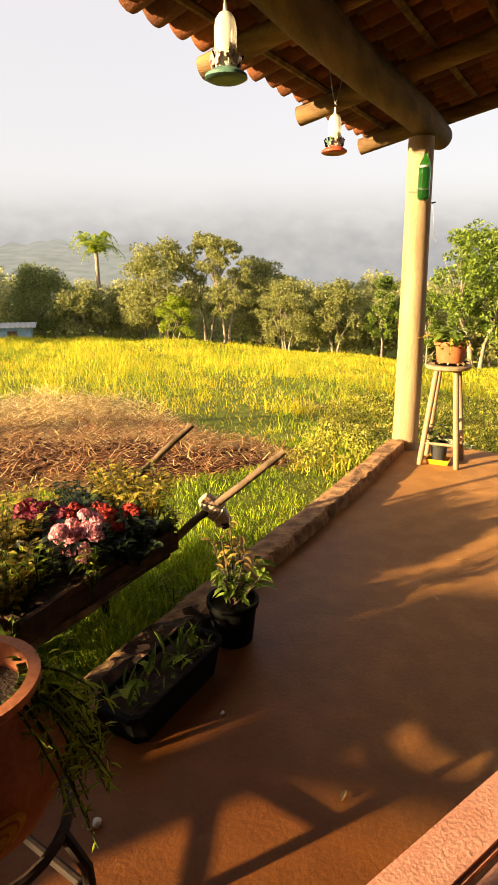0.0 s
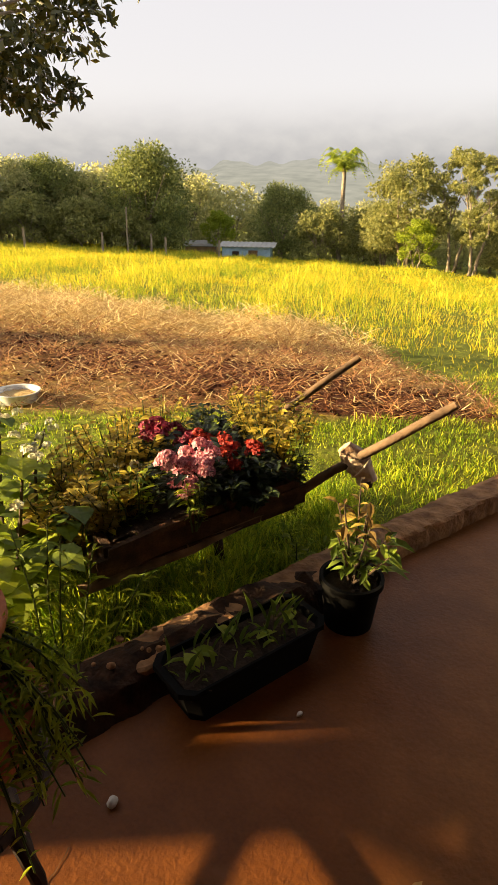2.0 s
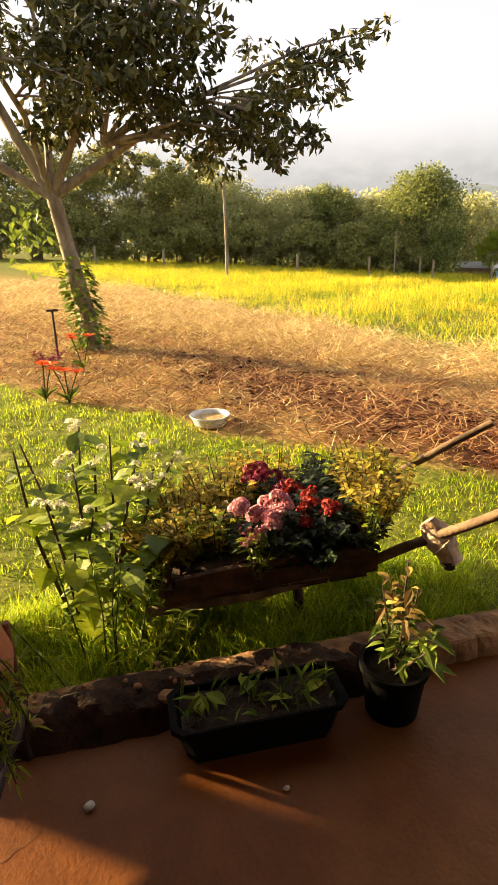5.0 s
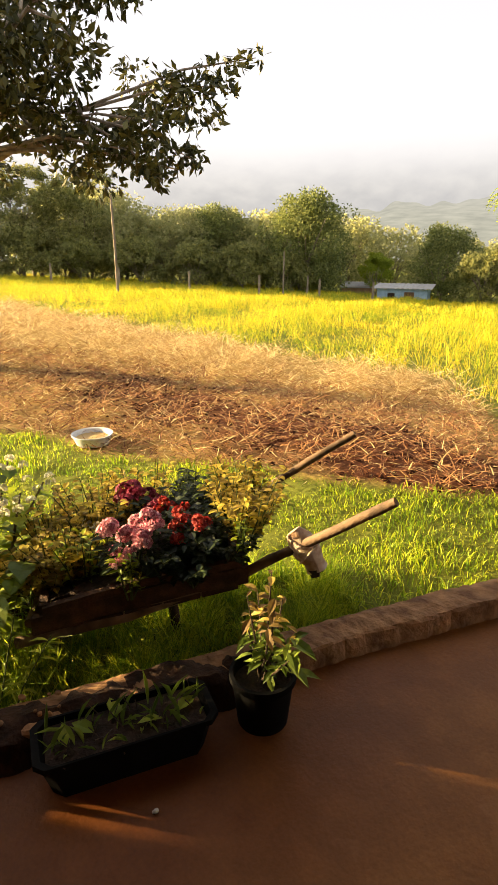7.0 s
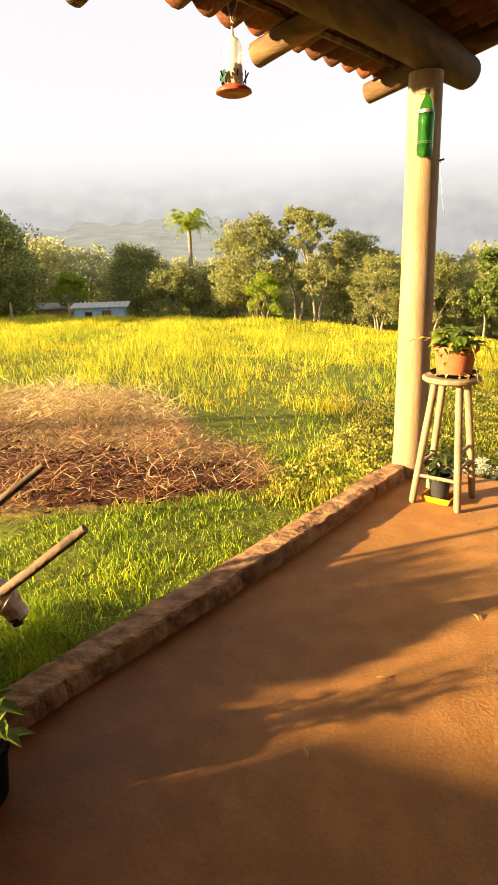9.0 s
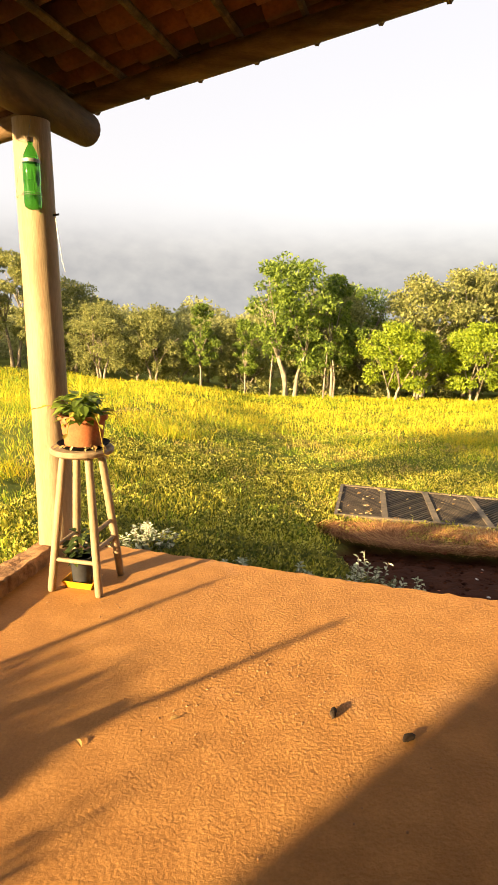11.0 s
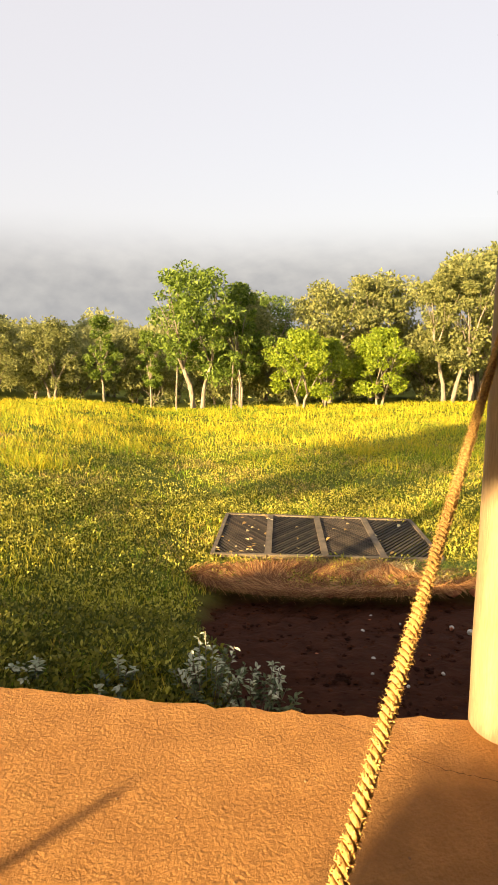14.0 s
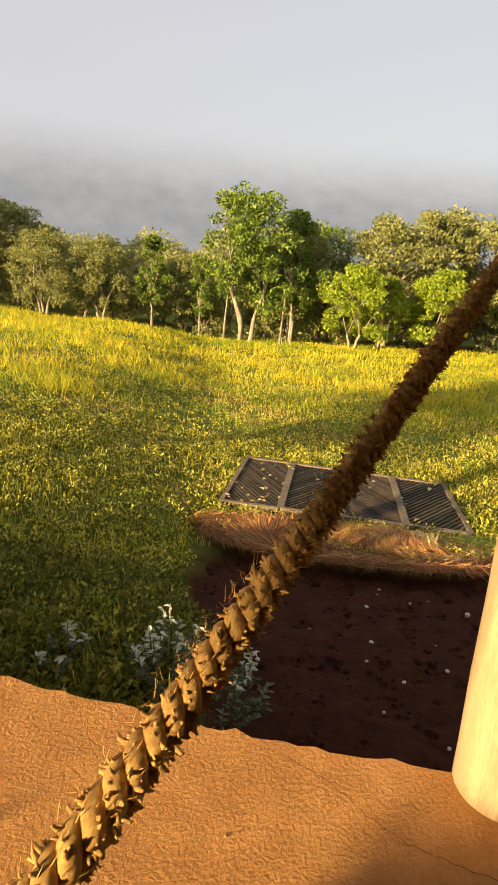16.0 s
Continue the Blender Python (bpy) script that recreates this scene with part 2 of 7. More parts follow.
def tube_bm(points, radii, sides=10, bm=None, cap=True, wob=0.0, rng=None):
    """A round bar along points with a radius at each."""
    bm = bm or bmesh.new()
    pts = [Vector(p) for p in points]
    rings = []
    up = Vector((0.13, 0.21, 0.97))
    for i, p in enumerate(pts):
        d = (pts[min(i + 1, len(pts) - 1)] - pts[max(i - 1, 0)]).normalized()
        a = d.cross(up if abs(d.dot(up)) < 0.95 else Vector((1, 0.2, 0))).normalized()
        c = d.cross(a)
        r = radii[i] if isinstance(radii, (list, tuple)) else radii
        ring = []
        for k in range(sides):
            f = 2 * math.pi * k / sides
            rr = r * (1 + (rng.uniform(-wob, wob) if rng and wob else 0))
            ring.append(bm.verts.new(p + (a * math.cos(f) + c * math.sin(f)) * rr))
        rings.append(ring)
    for q, w in zip(rings, rings[1:]):
        for k in range(sides):
            bm.faces.new((q[k], q[(k + 1) % sides], w[(k + 1) % sides], w[k]))
    if cap:
        bm.faces.new(rings[0][::-1])
        bm.faces.new(rings[-1])
    return bm


def lathe_bm(profile, sides=28, bm=None):
    """A turned body from (radius, z) pairs; radius 0 closes it."""
    bm = bm or bmesh.new()
    prev = None
    for r, z in profile:
        ring = [bm.verts.new((0, 0, z))] if r <= 1e-6 else [bm.verts.new((r * math.cos(2 * math.pi * k / sides), r * math.sin(2 * math.pi * k / sides), z)) for k in range(sides)]
        if prev:
            for k in range(sides):
                a, b = prev[k % len(prev)], prev[(k + 1) % len(prev)]
                c, d = ring[(k + 1) % len(ring)], ring[k % len(ring)]
                q = []
                for v in (a, b, c, d):
                    if v not in q:
                        q.append(v)
                if len(q) > 2:
                    bm.faces.new(q)
        prev = ring
    return bm


def box_bm(size, at=(0, 0, 0), bev=0.0, bm=None, rot=None):
    own = bmesh.new()
    bmesh.ops.create_cube(own, size=1.0)
    for v in own.verts:
        v.co = Vector((v.co.x * size[0], v.co.y * size[1], v.co.z * size[2]))
    if bev:
        bmesh.ops.bevel(own, geom=own.edges[:], offset=bev, segments=2, affect="EDGES")
    m = Matrix.Translation(at) @ (rot or Matrix.Identity(4))
    own.transform(m)
    if bm is None:
        return own
    me = bpy.data.meshes.new("tmp")
    own.to_mesh(me)
    own.free()
    bm.from_mesh(me)
    bpy.data.meshes.remove(me)
    return bm


def smooth_step(a, b, v):
    u = min(max((v - a) / (b - a), 0.0), 1.0)
    return u * u * (3 - 2 * u)


def ground_z(x, y):
    """Height of the garden: level by the kerb, lower past the open edge, falling away to the woods."""
    far = smooth_step(5.8, 8.5, y)
    z = -0.08 - 0.07 * max(0.0, y - 4) - 0.45 * smooth_step(1.2 - 2.4 * far, 2.8 + 1.0 * far, x)
    z -= 0.15 * smooth_step(1.5, 4.0, x) * far - 0.26 * math.exp(-((y - 5.9) / 1.1) ** 2) * smooth_step(1.4, 2.2, x) * (1 - smooth_step(3.0, 3.5, x))
    z -= 0.03 * max(0.0, min(y, 60) - 14) * smooth_step(-12, -2, x)
    z += 0.10 * math.exp(-(((x + 1.4) / 1.6) ** 2 + ((y - 5.2) / 1.0) ** 2))
    return z


def ground_zv(x, y):
    s = np.clip((y - 5.8) / 2.7, 0, 1)
    s = s * s * (3 - 2 * s)
    u = np.clip((x - 1.2 + 2.4 * s) / (1.6 + 3.4 * s), 0, 1)
    z = -0.08 - 0.07 * np.maximum(0, y - 4) - 0.45 * u * u * (3 - 2 * u)
    ss = lambda a, b: np.clip((x - a) / (b - a), 0, 1) ** 2 * (3 - 2 * np.clip((x - a) / (b - a), 0, 1))
    z = z - 0.15 * ss(1.5, 4.0) * s + 0.26 * np.exp(-((y - 5.9) / 1.1) ** 2) * ss(1.4, 2.2) * (1 - ss(3.0, 3.5))
    r = np.clip((x + 12) / 10, 0, 1)
    z = z - 0.03 * np.maximum(0, np.minimum(y, 60) - 14) * r * r * (3 - 2 * r)
    return z + 0.10 * np.exp(-(((x + 1.4) / 1.6) ** 2 + ((y - 5.2) / 1.0) ** 2))


# ---- the plan of the terrace ----
KDIR = Vector((0.285, 0.9585, 0)).normalized()          # along the kerb
KIN = Vector((KDIR.y, -KDIR.x, 0))                      # from the kerb onto the floor
K0 = Vector((0.49, 3.48, 0))                            # on the kerb's inner line


def kerb_pt(s, off=0.0, z=0.0):
    """s metres along the kerb from K0, off metres towards the floor."""
    p = K0 + KDIR * s + KIN * off
    return Vector((p.x, p.y, z))


def kerb_x(y):
    return 0.49 + 0.2973 * (y - 3.48)


EDGE = [(1.16, 5.80), (1.45, 5.76), (1.75, 5.67), (2.17, 5.53), (2.67, 5.37), (3.23, 5.18), (3.78, 5.04), (4.34, 4.90), (5.9, 4.48), (8.0, 3.92)]


def build_floor():
    rng = random.Random(4)
    edge = []
    for (x0, y0), (x1, y1) in zip(EDGE, EDGE[1:]):
        k = max(2, int(math.hypot(x1 - x0, y1 - y0) / 0.05))
        for i in range(k):
            f = i / k
            edge.append((x0 + (x1 - x0) * f + rng.uniform(-0.008, 0.008), y0 + (y1 - y0) * f + rng.uniform(-0.014, 0.014)))
    edge.append(EDGE[-1])
    outline = [(kerb_x(-4.2) - 0.05, -4.2)] + [(kerb_x(y) - 0.06, y) for y in (-2, 0, 1.5, 3, 4.5, 5.7)] + edge + [(8.0, -4.2)]
    verts = [(x, y, 0.0) for x, y in outline] + [(x, y, -1.1) for x, y in outline]
    k = len(outline)
    faces = [list(range(k))[::-1]] + [[i, (i + 1) % k, k + (i + 1) % k, k + i] for i in range(k)] + [list(range(k, 2 * k))]
    bm = bmesh.new()
    vs = [bm.verts.new(v) for v in verts]
    for f in faces:
        bm.faces.new([vs[i] for i in f])
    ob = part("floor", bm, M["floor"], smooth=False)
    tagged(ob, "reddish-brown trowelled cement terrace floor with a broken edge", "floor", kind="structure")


build_floor()


def build_kerb():
    rng = random.Random(8)
    bm = bmesh.new()
    prof = [(-0.045, -0.25), (-0.043, 0.066), (-0.036, 0.080), (0.0, 0.086), (0.05, 0.090), (0.100, 0.090), (0.109, 0.082), (0.111, 0.04), (0.113, -0.02)]
    rings = []
    s = -6.4
    while s < 2.24:
        off = 0.010 * math.sin(s * 2.1) + rng.uniform(-0.004, 0.004)
        # the broken inner arris, with crumbled bites out of it
        bite = max(0.0, noise.noise(Vector((s * 5.5, 0.3, 0.7))) - 0.15) * 0.055
        ring = []
        for k, (o, z) in enumerate(prof):
            cut = bite if k in (5, 6) else 0.45 * bite if k in (4, 7) else 0.0
            ring.append(bm.verts.new(kerb_pt(s, o + off - cut + rng.uniform(-0.004, 0.004), z - 0.7 * cut + 0.012 * noise.noise(Vector((s * 3, o * 20, 2))) * (z > 0) + rng.uniform(-0.003, 0.003))))
        rings.append(ring)
        s += 0.03
    for a, b in zip(rings, rings[1:]):
        for k in range(len(prof) - 1):
            bm.faces.new((a[k], a[k + 1], b[k + 1], b[k]))
    bm.faces.new(rings[-1])
    bm.faces.new(rings[0][::-1])
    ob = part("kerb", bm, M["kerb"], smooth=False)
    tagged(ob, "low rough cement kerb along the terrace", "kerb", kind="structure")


build_kerb()


def build_bank():
    """Dark potting earth over the kerb behind the trough; also stands for its shaded face."""
    bm = bmesh.new()
    rng = random.Random(23)
    grid = []
    for i in range(110):
        s = -2.75 + 2.05 * i / 109
        fade = min(1.0, (i + 1) / 14, (110 - i) / 18)
        ring = []
        for k, (o, z) in enumerate(((-0.09, -0.10), (-0.06, 0.04), (-0.02, 0.085), (0.05, 0.098), (0.10, 0.095), (0.128, 0.07), (0.142, 0.03), (0.175, -0.01))):
            lump = 0.035 * noise.noise(Vector((s * 7, o * 14, 1.0))) + 0.02 * noise.noise(Vector((s * 19, o * 30, 4.0))) + rng.uniform(-0.004, 0.004)
            ring.append(bm.verts.new(kerb_pt(s, o + 0.3 * lump - 0.03 * (1 - fade) * (k > 3), (z + lump * (0 < k < 7)) * fade - 0.06 * (1 - fade))))
        grid.append(ring)
    for a, b in zip(grid, grid[1:]):
        for k in range(7):
            bm.faces.new((a[k], a[k + 1], b[k + 1], b[k]))
    ob = part("earth_bank", bm, M["bank_earth_shade"])
    tagged(ob, "dark crumbly earth over the kerb, standing also for its shaded face", "earth", kind="structure")


build_bank()


def build_ground():
    """One sheet to the horizon, with finer cells near the terrace."""
    def axis(lo, hi, near_lo, near_hi, step):
        near = np.arange(near_lo, near_hi + 1e-6, step)
        left = near_lo - np.geomspace(step, near_lo - lo, 34)[::-1]
        right = near_hi + np.geomspace(step, hi - near_hi, 34)
        return np.concatenate([left, near, right])
    xs, ys = axis(-420, 420, -8, 9, 0.12), axis(-300, 420, 0, 13, 0.12)
    gx, gy = np.meshgrid(xs, ys)
    gz = ground_zv(gx, np.minimum(gy, 60))
    rs = np.random.RandomState(3)
    near = (np.abs(gx) < 9) & (gy > 0) & (gy < 14)
    gz = gz + rs.uniform(-0.012, 0.012, gz.shape) * near
    # dug bed by the open edge
    bed = bed_mask(gx, gy)
    gz = gz - 0.10 * bed + rs.uniform(-0.025, 0.025, gz.shape) * bed
    # the sheet runs under the slab
    under = (gx > 0.297 * (gy - 3.48) + 0.50) & (gy < 5.20 - 0.25 * (gx - 3.0))
    gz = np.where(under, np.minimum(gz, -0.75), gz)
    nx, ny = len(xs), len(ys)
    verts = np.stack([gx, gy, gz], -1).reshape(-1, 3)
    idx = np.arange(nx * ny).reshape(ny, nx)
    faces = np.stack([idx[:-1, :-1], idx[:-1, 1:], idx[1:, 1:], idx[1:, :-1]], -1).reshape(-1, 4)
    me = mesh_from("ground", verts.tolist(), faces.tolist(), M["ground"], smooth=True)
    col = np.empty((nx * ny, 4), np.float32)
    turf, straw, soil, dark = np.array([0.13, 0.145, 0.022]), np.array([0.40, 0.27, 0.09]), np.array([0.10, 0.036, 0.016]), np.array([0.045, 0.014, 0.006])
    dry, bedm = straw_mask(gx, gy).ravel()[:, None], bed.ravel()[:, None]
    red = soil_mask(gx, gy).ravel()[:, None]
    c = turf[None] * (1 - dry) + straw[None] * dry
    c = c * (1 - red) + soil[None] * red
    c = c * (1 - bedm) + dark[None] * bedm
    col[:, :3], col[:, 3] = c, 1
    at = me.color_attributes.new("zone", "FLOAT_COLOR", "POINT")
    at.data.foreach_set("color", col.ravel())
    ob = new("ground", me)
    tagged(ob, "sloping garden ground of turf and red earth", "ground", kind="structure")


def wob(x, y, k=1.0):
    return 0.5 * np.sin(1.7 * k * x + 0.9 * k * y) + 0.3 * np.sin(3.1 * k * x - 2.3 * k * y + 1) + 0.2 * np.sin(5.3 * k * y + 2.1 * k * x)


def band(v, a, b, soft):
    return np.clip((v - a) / soft + 0.5, 0, 1) * np.clip((b - v) / soft + 0.5, 0, 1)


def straw_mask(x, y):
    """The mown, dried strip between lawn and tall grass; narrows to a point near the post."""
    x, y = np.asarray(x, float), np.asarray(y, float)
    front = np.where(x < -1.2, 4.05 + 0.52 * (x + 1.2) * 1.0, 4.05 + 0.80 * (x + 1.2))
    front = np.maximum(front, -6.0) + 0.14 * wob(x, y, 1.5)
    back = np.where(x < -3, 8.6 + 0.10 * (x + 3), 8.6 - 0.88 * (x + 3)) + 0.35 * wob(x, y, 0.8)
    m = np.clip((y - front) / 0.25 + 0.5, 0, 1) * np.clip((back - y) / 0.6 + 0.5, 0, 1)
    return m * np.clip((0.75 - x) / 0.3 + 0.5, 0, 1) * np.clip((x + 26) / 6, 0, 1)


def soil_mask(x, y):
    """Red earth showing through the straw."""
    x, y = np.asarray(x, float), np.asarray(y, float)
    m = np.exp(-(((x + 1.1) / 1.5) ** 2 + ((y - 5.1) / 0.75) ** 2)) + 0.8 * np.exp(-(((x + 3.6) / 2.4) ** 2 + ((y - 4.6) / 0.8) ** 2))
    return np.clip(m * 1.3 + 0.35 * wob(x, y, 3), 0, 1) * straw_mask(x, y)


def bed_mask(x, y):
    x, y = np.asarray(x, float), np.asarray(y, float)
    left = 3.31 + 0.05 * (y - 6.3) + 0.2 * wob(x, y, 2.4)
    back = 8.05 - 0.24 * (x - 4.4) + 0.1 * wob(x, y, 2.0)
    return np.clip((x - left) / 0.25 + 0.5, 0, 1) * np.clip((back - y) / 0.25 + 0.5, 0, 1) * np.clip((7.25 - x) / 0.5, 0, 1) * np.clip((y - 4.0) / 0.2, 0, 1)


build_ground()


# ---- posts, beam and roof ----
def log_post(at, r0, r1, height, label, sink=0.0, lean=0.0):
    ob = thing("post", Matrix.Translation((at[0], at[1], 0)), label, "post", "terrace posts", "structure")
    rng = random.Random(int(at[0] * 100))
    pts, rad = [], []
    for i in range(15):
        f = i / 14
        pts.append((0.012 * math.sin(3 * f + at[0]) - lean * f * height, 0.012 * math.cos(2.3 * f), -sink + (height + sink) * f))
        rad.append(r0 + (r1 - r0) * f + rng.uniform(-0.002, 0.002))
    part("shaft", tube_bm(pts, rad, 24), M["wood_post"], ob)
    return ob


CORNER = (1.18, 5.60)
RIGHT_POST = (4.366, 4.876)
log_post(CORNER, 0.112, 0.098, 2.50, "smooth peeled log post at the terrace corner", 0.02)
log_post(RIGHT_POST, 0.142, 0.125, 3.2, "smooth peeled log post with a hammock rope", 0.4, 0.045)

# roof plane: along the eave a, inward n, rising 0.2 a metre
RA, RN = Vector((0.31, 0.95, 0)).normalized(), Vector((0.95, -0.31, 0)).normalized()
RO = Vector((0.63, 6.48, 2.68))
RISE = 0.2


def roof_pt(u, v, dz=0.0):
    """u metres inward from the eave, v metres along it (0 by the open gable), dz over the underside."""
    p = RO + RN * u + RA * v
    return Vector((p.x, p.y, RO.z + RISE * u + dz))


def build_roof():
    roof = thing("roof", Matrix.Identity(4), "clay tile porch roof on round rafters, seen from below", "roof", kind="structure")
    rng = random.Random(11)
    # round rafters with sawn ends
    for i, v in enumerate((-0.12, -1.35, -2.58, -3.81, -5.04, -6.27)):
        pts = [roof_pt(0.07 + k * 0.49, v + rng.uniform(-0.01, 0.01), -0.09) for k in range(13)]
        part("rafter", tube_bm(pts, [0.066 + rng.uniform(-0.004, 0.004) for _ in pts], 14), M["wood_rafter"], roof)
    # battens
    for k in range(15):
        u = 0.30 + k * 0.37
        part("batten", tube_bm([roof_pt(u, 0.24, -0.006), roof_pt(u, -7.2, -0.006)], 0.022, 6), M["wood_dark"], roof)
    # barrel tiles: channels below, covers above
    def tile_mesh(name, r, up):
        n = 7
        vs, fs = [], []
        for j, (d, rr) in enumerate(((0.0, r), (0.46, r * 0.82))):
            for t in (0.0, 0.014):
                for k in range(n + 1):
                    f = math.pi * k / n
                    q = rr + (t if up else -t)
                    vs.append((-q * math.cos(f), d, (q * math.sin(f)) * (1 if up else -1)))
        w = n + 1
        for k in range(n):
            fs += [(k, k + 1, 2 * w + k + 1, 2 * w + k), (w + k, 3 * w + k, 3 * w + k + 1, w + k + 1), (k, w + k, w + k + 1, k + 1), (2 * w + k, 2 * w + k + 1, 3 * w + k + 1, 3 * w + k)]
        fs += [(0, 2 * w, 3 * w, w), (n, w + n, 3 * w + n, 2 * w + n)]
        return mesh_from(name, vs, fs, M["tile"], True)
    cover, channel = tile_mesh("cover_tile", 0.088, True), tile_mesh("channel_tile", 0.098, False)
    basis = Matrix((RA, (RN + Vector((0, 0, RISE))).normalized(), RA.cross((RN + Vector((0, 0, RISE))).normalized()))).transposed().to_4x4()
    if basis.to_3x3().determinant() < 0 or basis.col[2].z < 0:
        basis = Matrix((-RA, (RN + Vector((0, 0, RISE))).normalized(), (-RA).cross((RN + Vector((0, 0, RISE))).normalized()))).transposed().to_4x4()
    for col in range(33):
        for row in range(9 if col < 17 else 0):
            for me, dv, dz in ((channel, 0.0, 0.115), (cover, 0.1, 0.105)):
                ob = new("tile", me)
                ob.parent = roof
                p = roof_pt(0.02 + row * 0.38 + rng.uniform(-0.015, 0.015), 0.26 - col * 0.2 - dv + rng.uniform(-0.006, 0.006), dz)
                ob.matrix_world = Matrix.Translation(p) @ basis @ pose(0, 0, 0, rng.uniform(-1, 1), 0, rng.uniform(-1.2, 1.2))
    # the rest of the tile field, beyond the counted ones, in one mesh
    vs, fs = [], []
    for (src, dv, dz) in ((channel, 0.0, 0.115), (cover, 0.1, 0.105)):
        co = [v.co.copy() for v in src.vertices]
        fc = [list(p.vertices) for p in src.polygons]
        for col in range(36):
            for row in range(17):
                if col < 17 and row < 9:
                    continue
                m = Matrix.Translation(roof_pt(0.02 + row * 0.38, 0.26 - col * 0.2 - dv, dz)) @ basis
                o = len(vs)
                vs += [tuple(m @ c) for c in co]
                fs += [[o + i for i in f] for f in fc]
    ob = new("tile_field", mesh_from("tile_field", vs, fs, M["tile"], True))
    ob.parent = roof
    tagged(ob, kind="stuff")


build_roof()


def build_beam():
    ob = thing("beam", Matrix.Identity(4), "thick round log beam resting on the corner post", "beam", kind="structure")
    rng = random.Random(5)
    c = Vector((CORNER[0], CORNER[1], 2.605))
    pts = [c + KDIR * (0.56 - 0.45 * k) + Vector((0.012 * math.sin(k), 0, 0.004 * k)) for k in range(16)]
    bm = tube_bm(pts, [0.100] + [0.112 + rng.uniform(-0.004, 0.004) for _ in pts[1:]], 20)
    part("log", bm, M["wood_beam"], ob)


build_beam()


# ---- foliage makers ----
def leaf_cloud(name, centres, radii, count, size, mat, seed, flat=0.75, aspect=0.45, droop=0.2, simple=False):
    """Many small folded leaves in soft clumps; one mesh."""
    rs = np.random.RandomState(seed)
    centres, radii = np.asarray(centres, float), np.asarray(radii, float)
    wgt = radii ** 2
    which = rs.choice(len(centres), count, p=wgt / wgt.sum())
    d = rs.normal(size=(count, 3))
    d /= np.linalg.norm(d, axis=1)[:, None]
    rad = radii[which] * rs.uniform(0.3, 1.08, count) ** 0.6
    pos = centres[which] + d * rad[:, None] * np.array([1, 1, flat])
    a = d + rs.normal(size=(count, 3)) * 0.8 + np.array([0, 0, -droop])
    a /= np.linalg.norm(a, axis=1)[:, None]
    b = np.cross(a, rs.normal(size=(count, 3)))
    b /= np.linalg.norm(b, axis=1)[:, None]
    nn = np.cross(a, b)
    L = size * rs.uniform(0.6, 1.3, count)[:, None]
    W = L * aspect
    if simple:
        v = np.stack([pos - a * L * 0.5 - b * W * 0.4, pos + a * L * 0.5, pos - a * L * 0.3 + b * W * 0.6], 1).reshape(-1, 3)
        f = np.arange(count * 3).reshape(-1, 3)
    else:
        v = np.stack([pos - a * L * 0.5, pos + b * W * 0.5 + nn * W * 0.15, pos + a * L * 0.5, pos - b * W * 0.5 + nn * W * 0.15], 1).reshape(-1, 3)
        i = np.arange(count)[:, None] * 4
        f = np.concatenate([i + [0, 1, 2], i + [0, 2, 3]], 1).reshape(-1, 3)
    me = bpy.data.meshes.new(name)
    me.vertices.add(len(v))
    me.vertices.foreach_set("co", v.astype(np.float32).ravel())
    me.loops.add(f.size)
    me.loops.foreach_set("vertex_index", f.astype(np.int32).ravel())
    me.polygons.add(len(f))
    me.polygons.foreach_set("loop_start", np.arange(0, f.size, 3, dtype=np.int32))
    me.update(calc_edges=True)
    me.materials.append(mat)
    return me


def blades_mesh(name, x, y, z, h, w, lean, mat, seed, bend=0.35, lift=0.55):
    """Grass: one bent blade of three triangles for each place."""
    rs = np.random.RandomState(seed)
    n = len(x)
    yaw, dirn = rs.uniform(0, 2 * np.pi, n), rs.uniform(0, 2 * np.pi, n)
    side = np.stack([np.cos(yaw), np.sin(yaw), np.zeros(n)], 1) * (w / 2)[:, None]
    tip = np.stack([np.cos(dirn), np.sin(dirn), np.zeros(n)], 1) * (lean * h)[:, None]
    base = np.stack([x, y, z], 1)
    up = np.zeros((n, 3))
    up[:, 2] = h
    mid = base + up * lift + tip * bend
    top = base + up * np.sqrt(np.maximum(0.05, 1 - np.minimum(lean, 0.97) ** 2))[:, None] + tip
    v = np.stack([base - side, base + side, mid + side * 0.8, mid - side * 0.8, top], 1).reshape(-1, 3)
    i = np.arange(n)[:, None] * 5
    f = np.concatenate([i + [0, 1, 2], i + [0, 2, 3], i + [3, 2, 4]], 1).reshape(-1, 3)
    me = bpy.data.meshes.new(name)
    me.vertices.add(len(v))
    me.vertices.foreach_set("co", v.astype(np.float32).ravel())
    me.loops.add(f.size)
    me.loops.foreach_set("vertex_index", f.astype(np.int32).ravel())
    me.polygons.add(len(f))
    me.polygons.foreach_set("loop_start", np.arange(0, f.size, 3, dtype=np.int32))
    me.update(calc_edges=True)
    me.materials.append(mat)
    return me


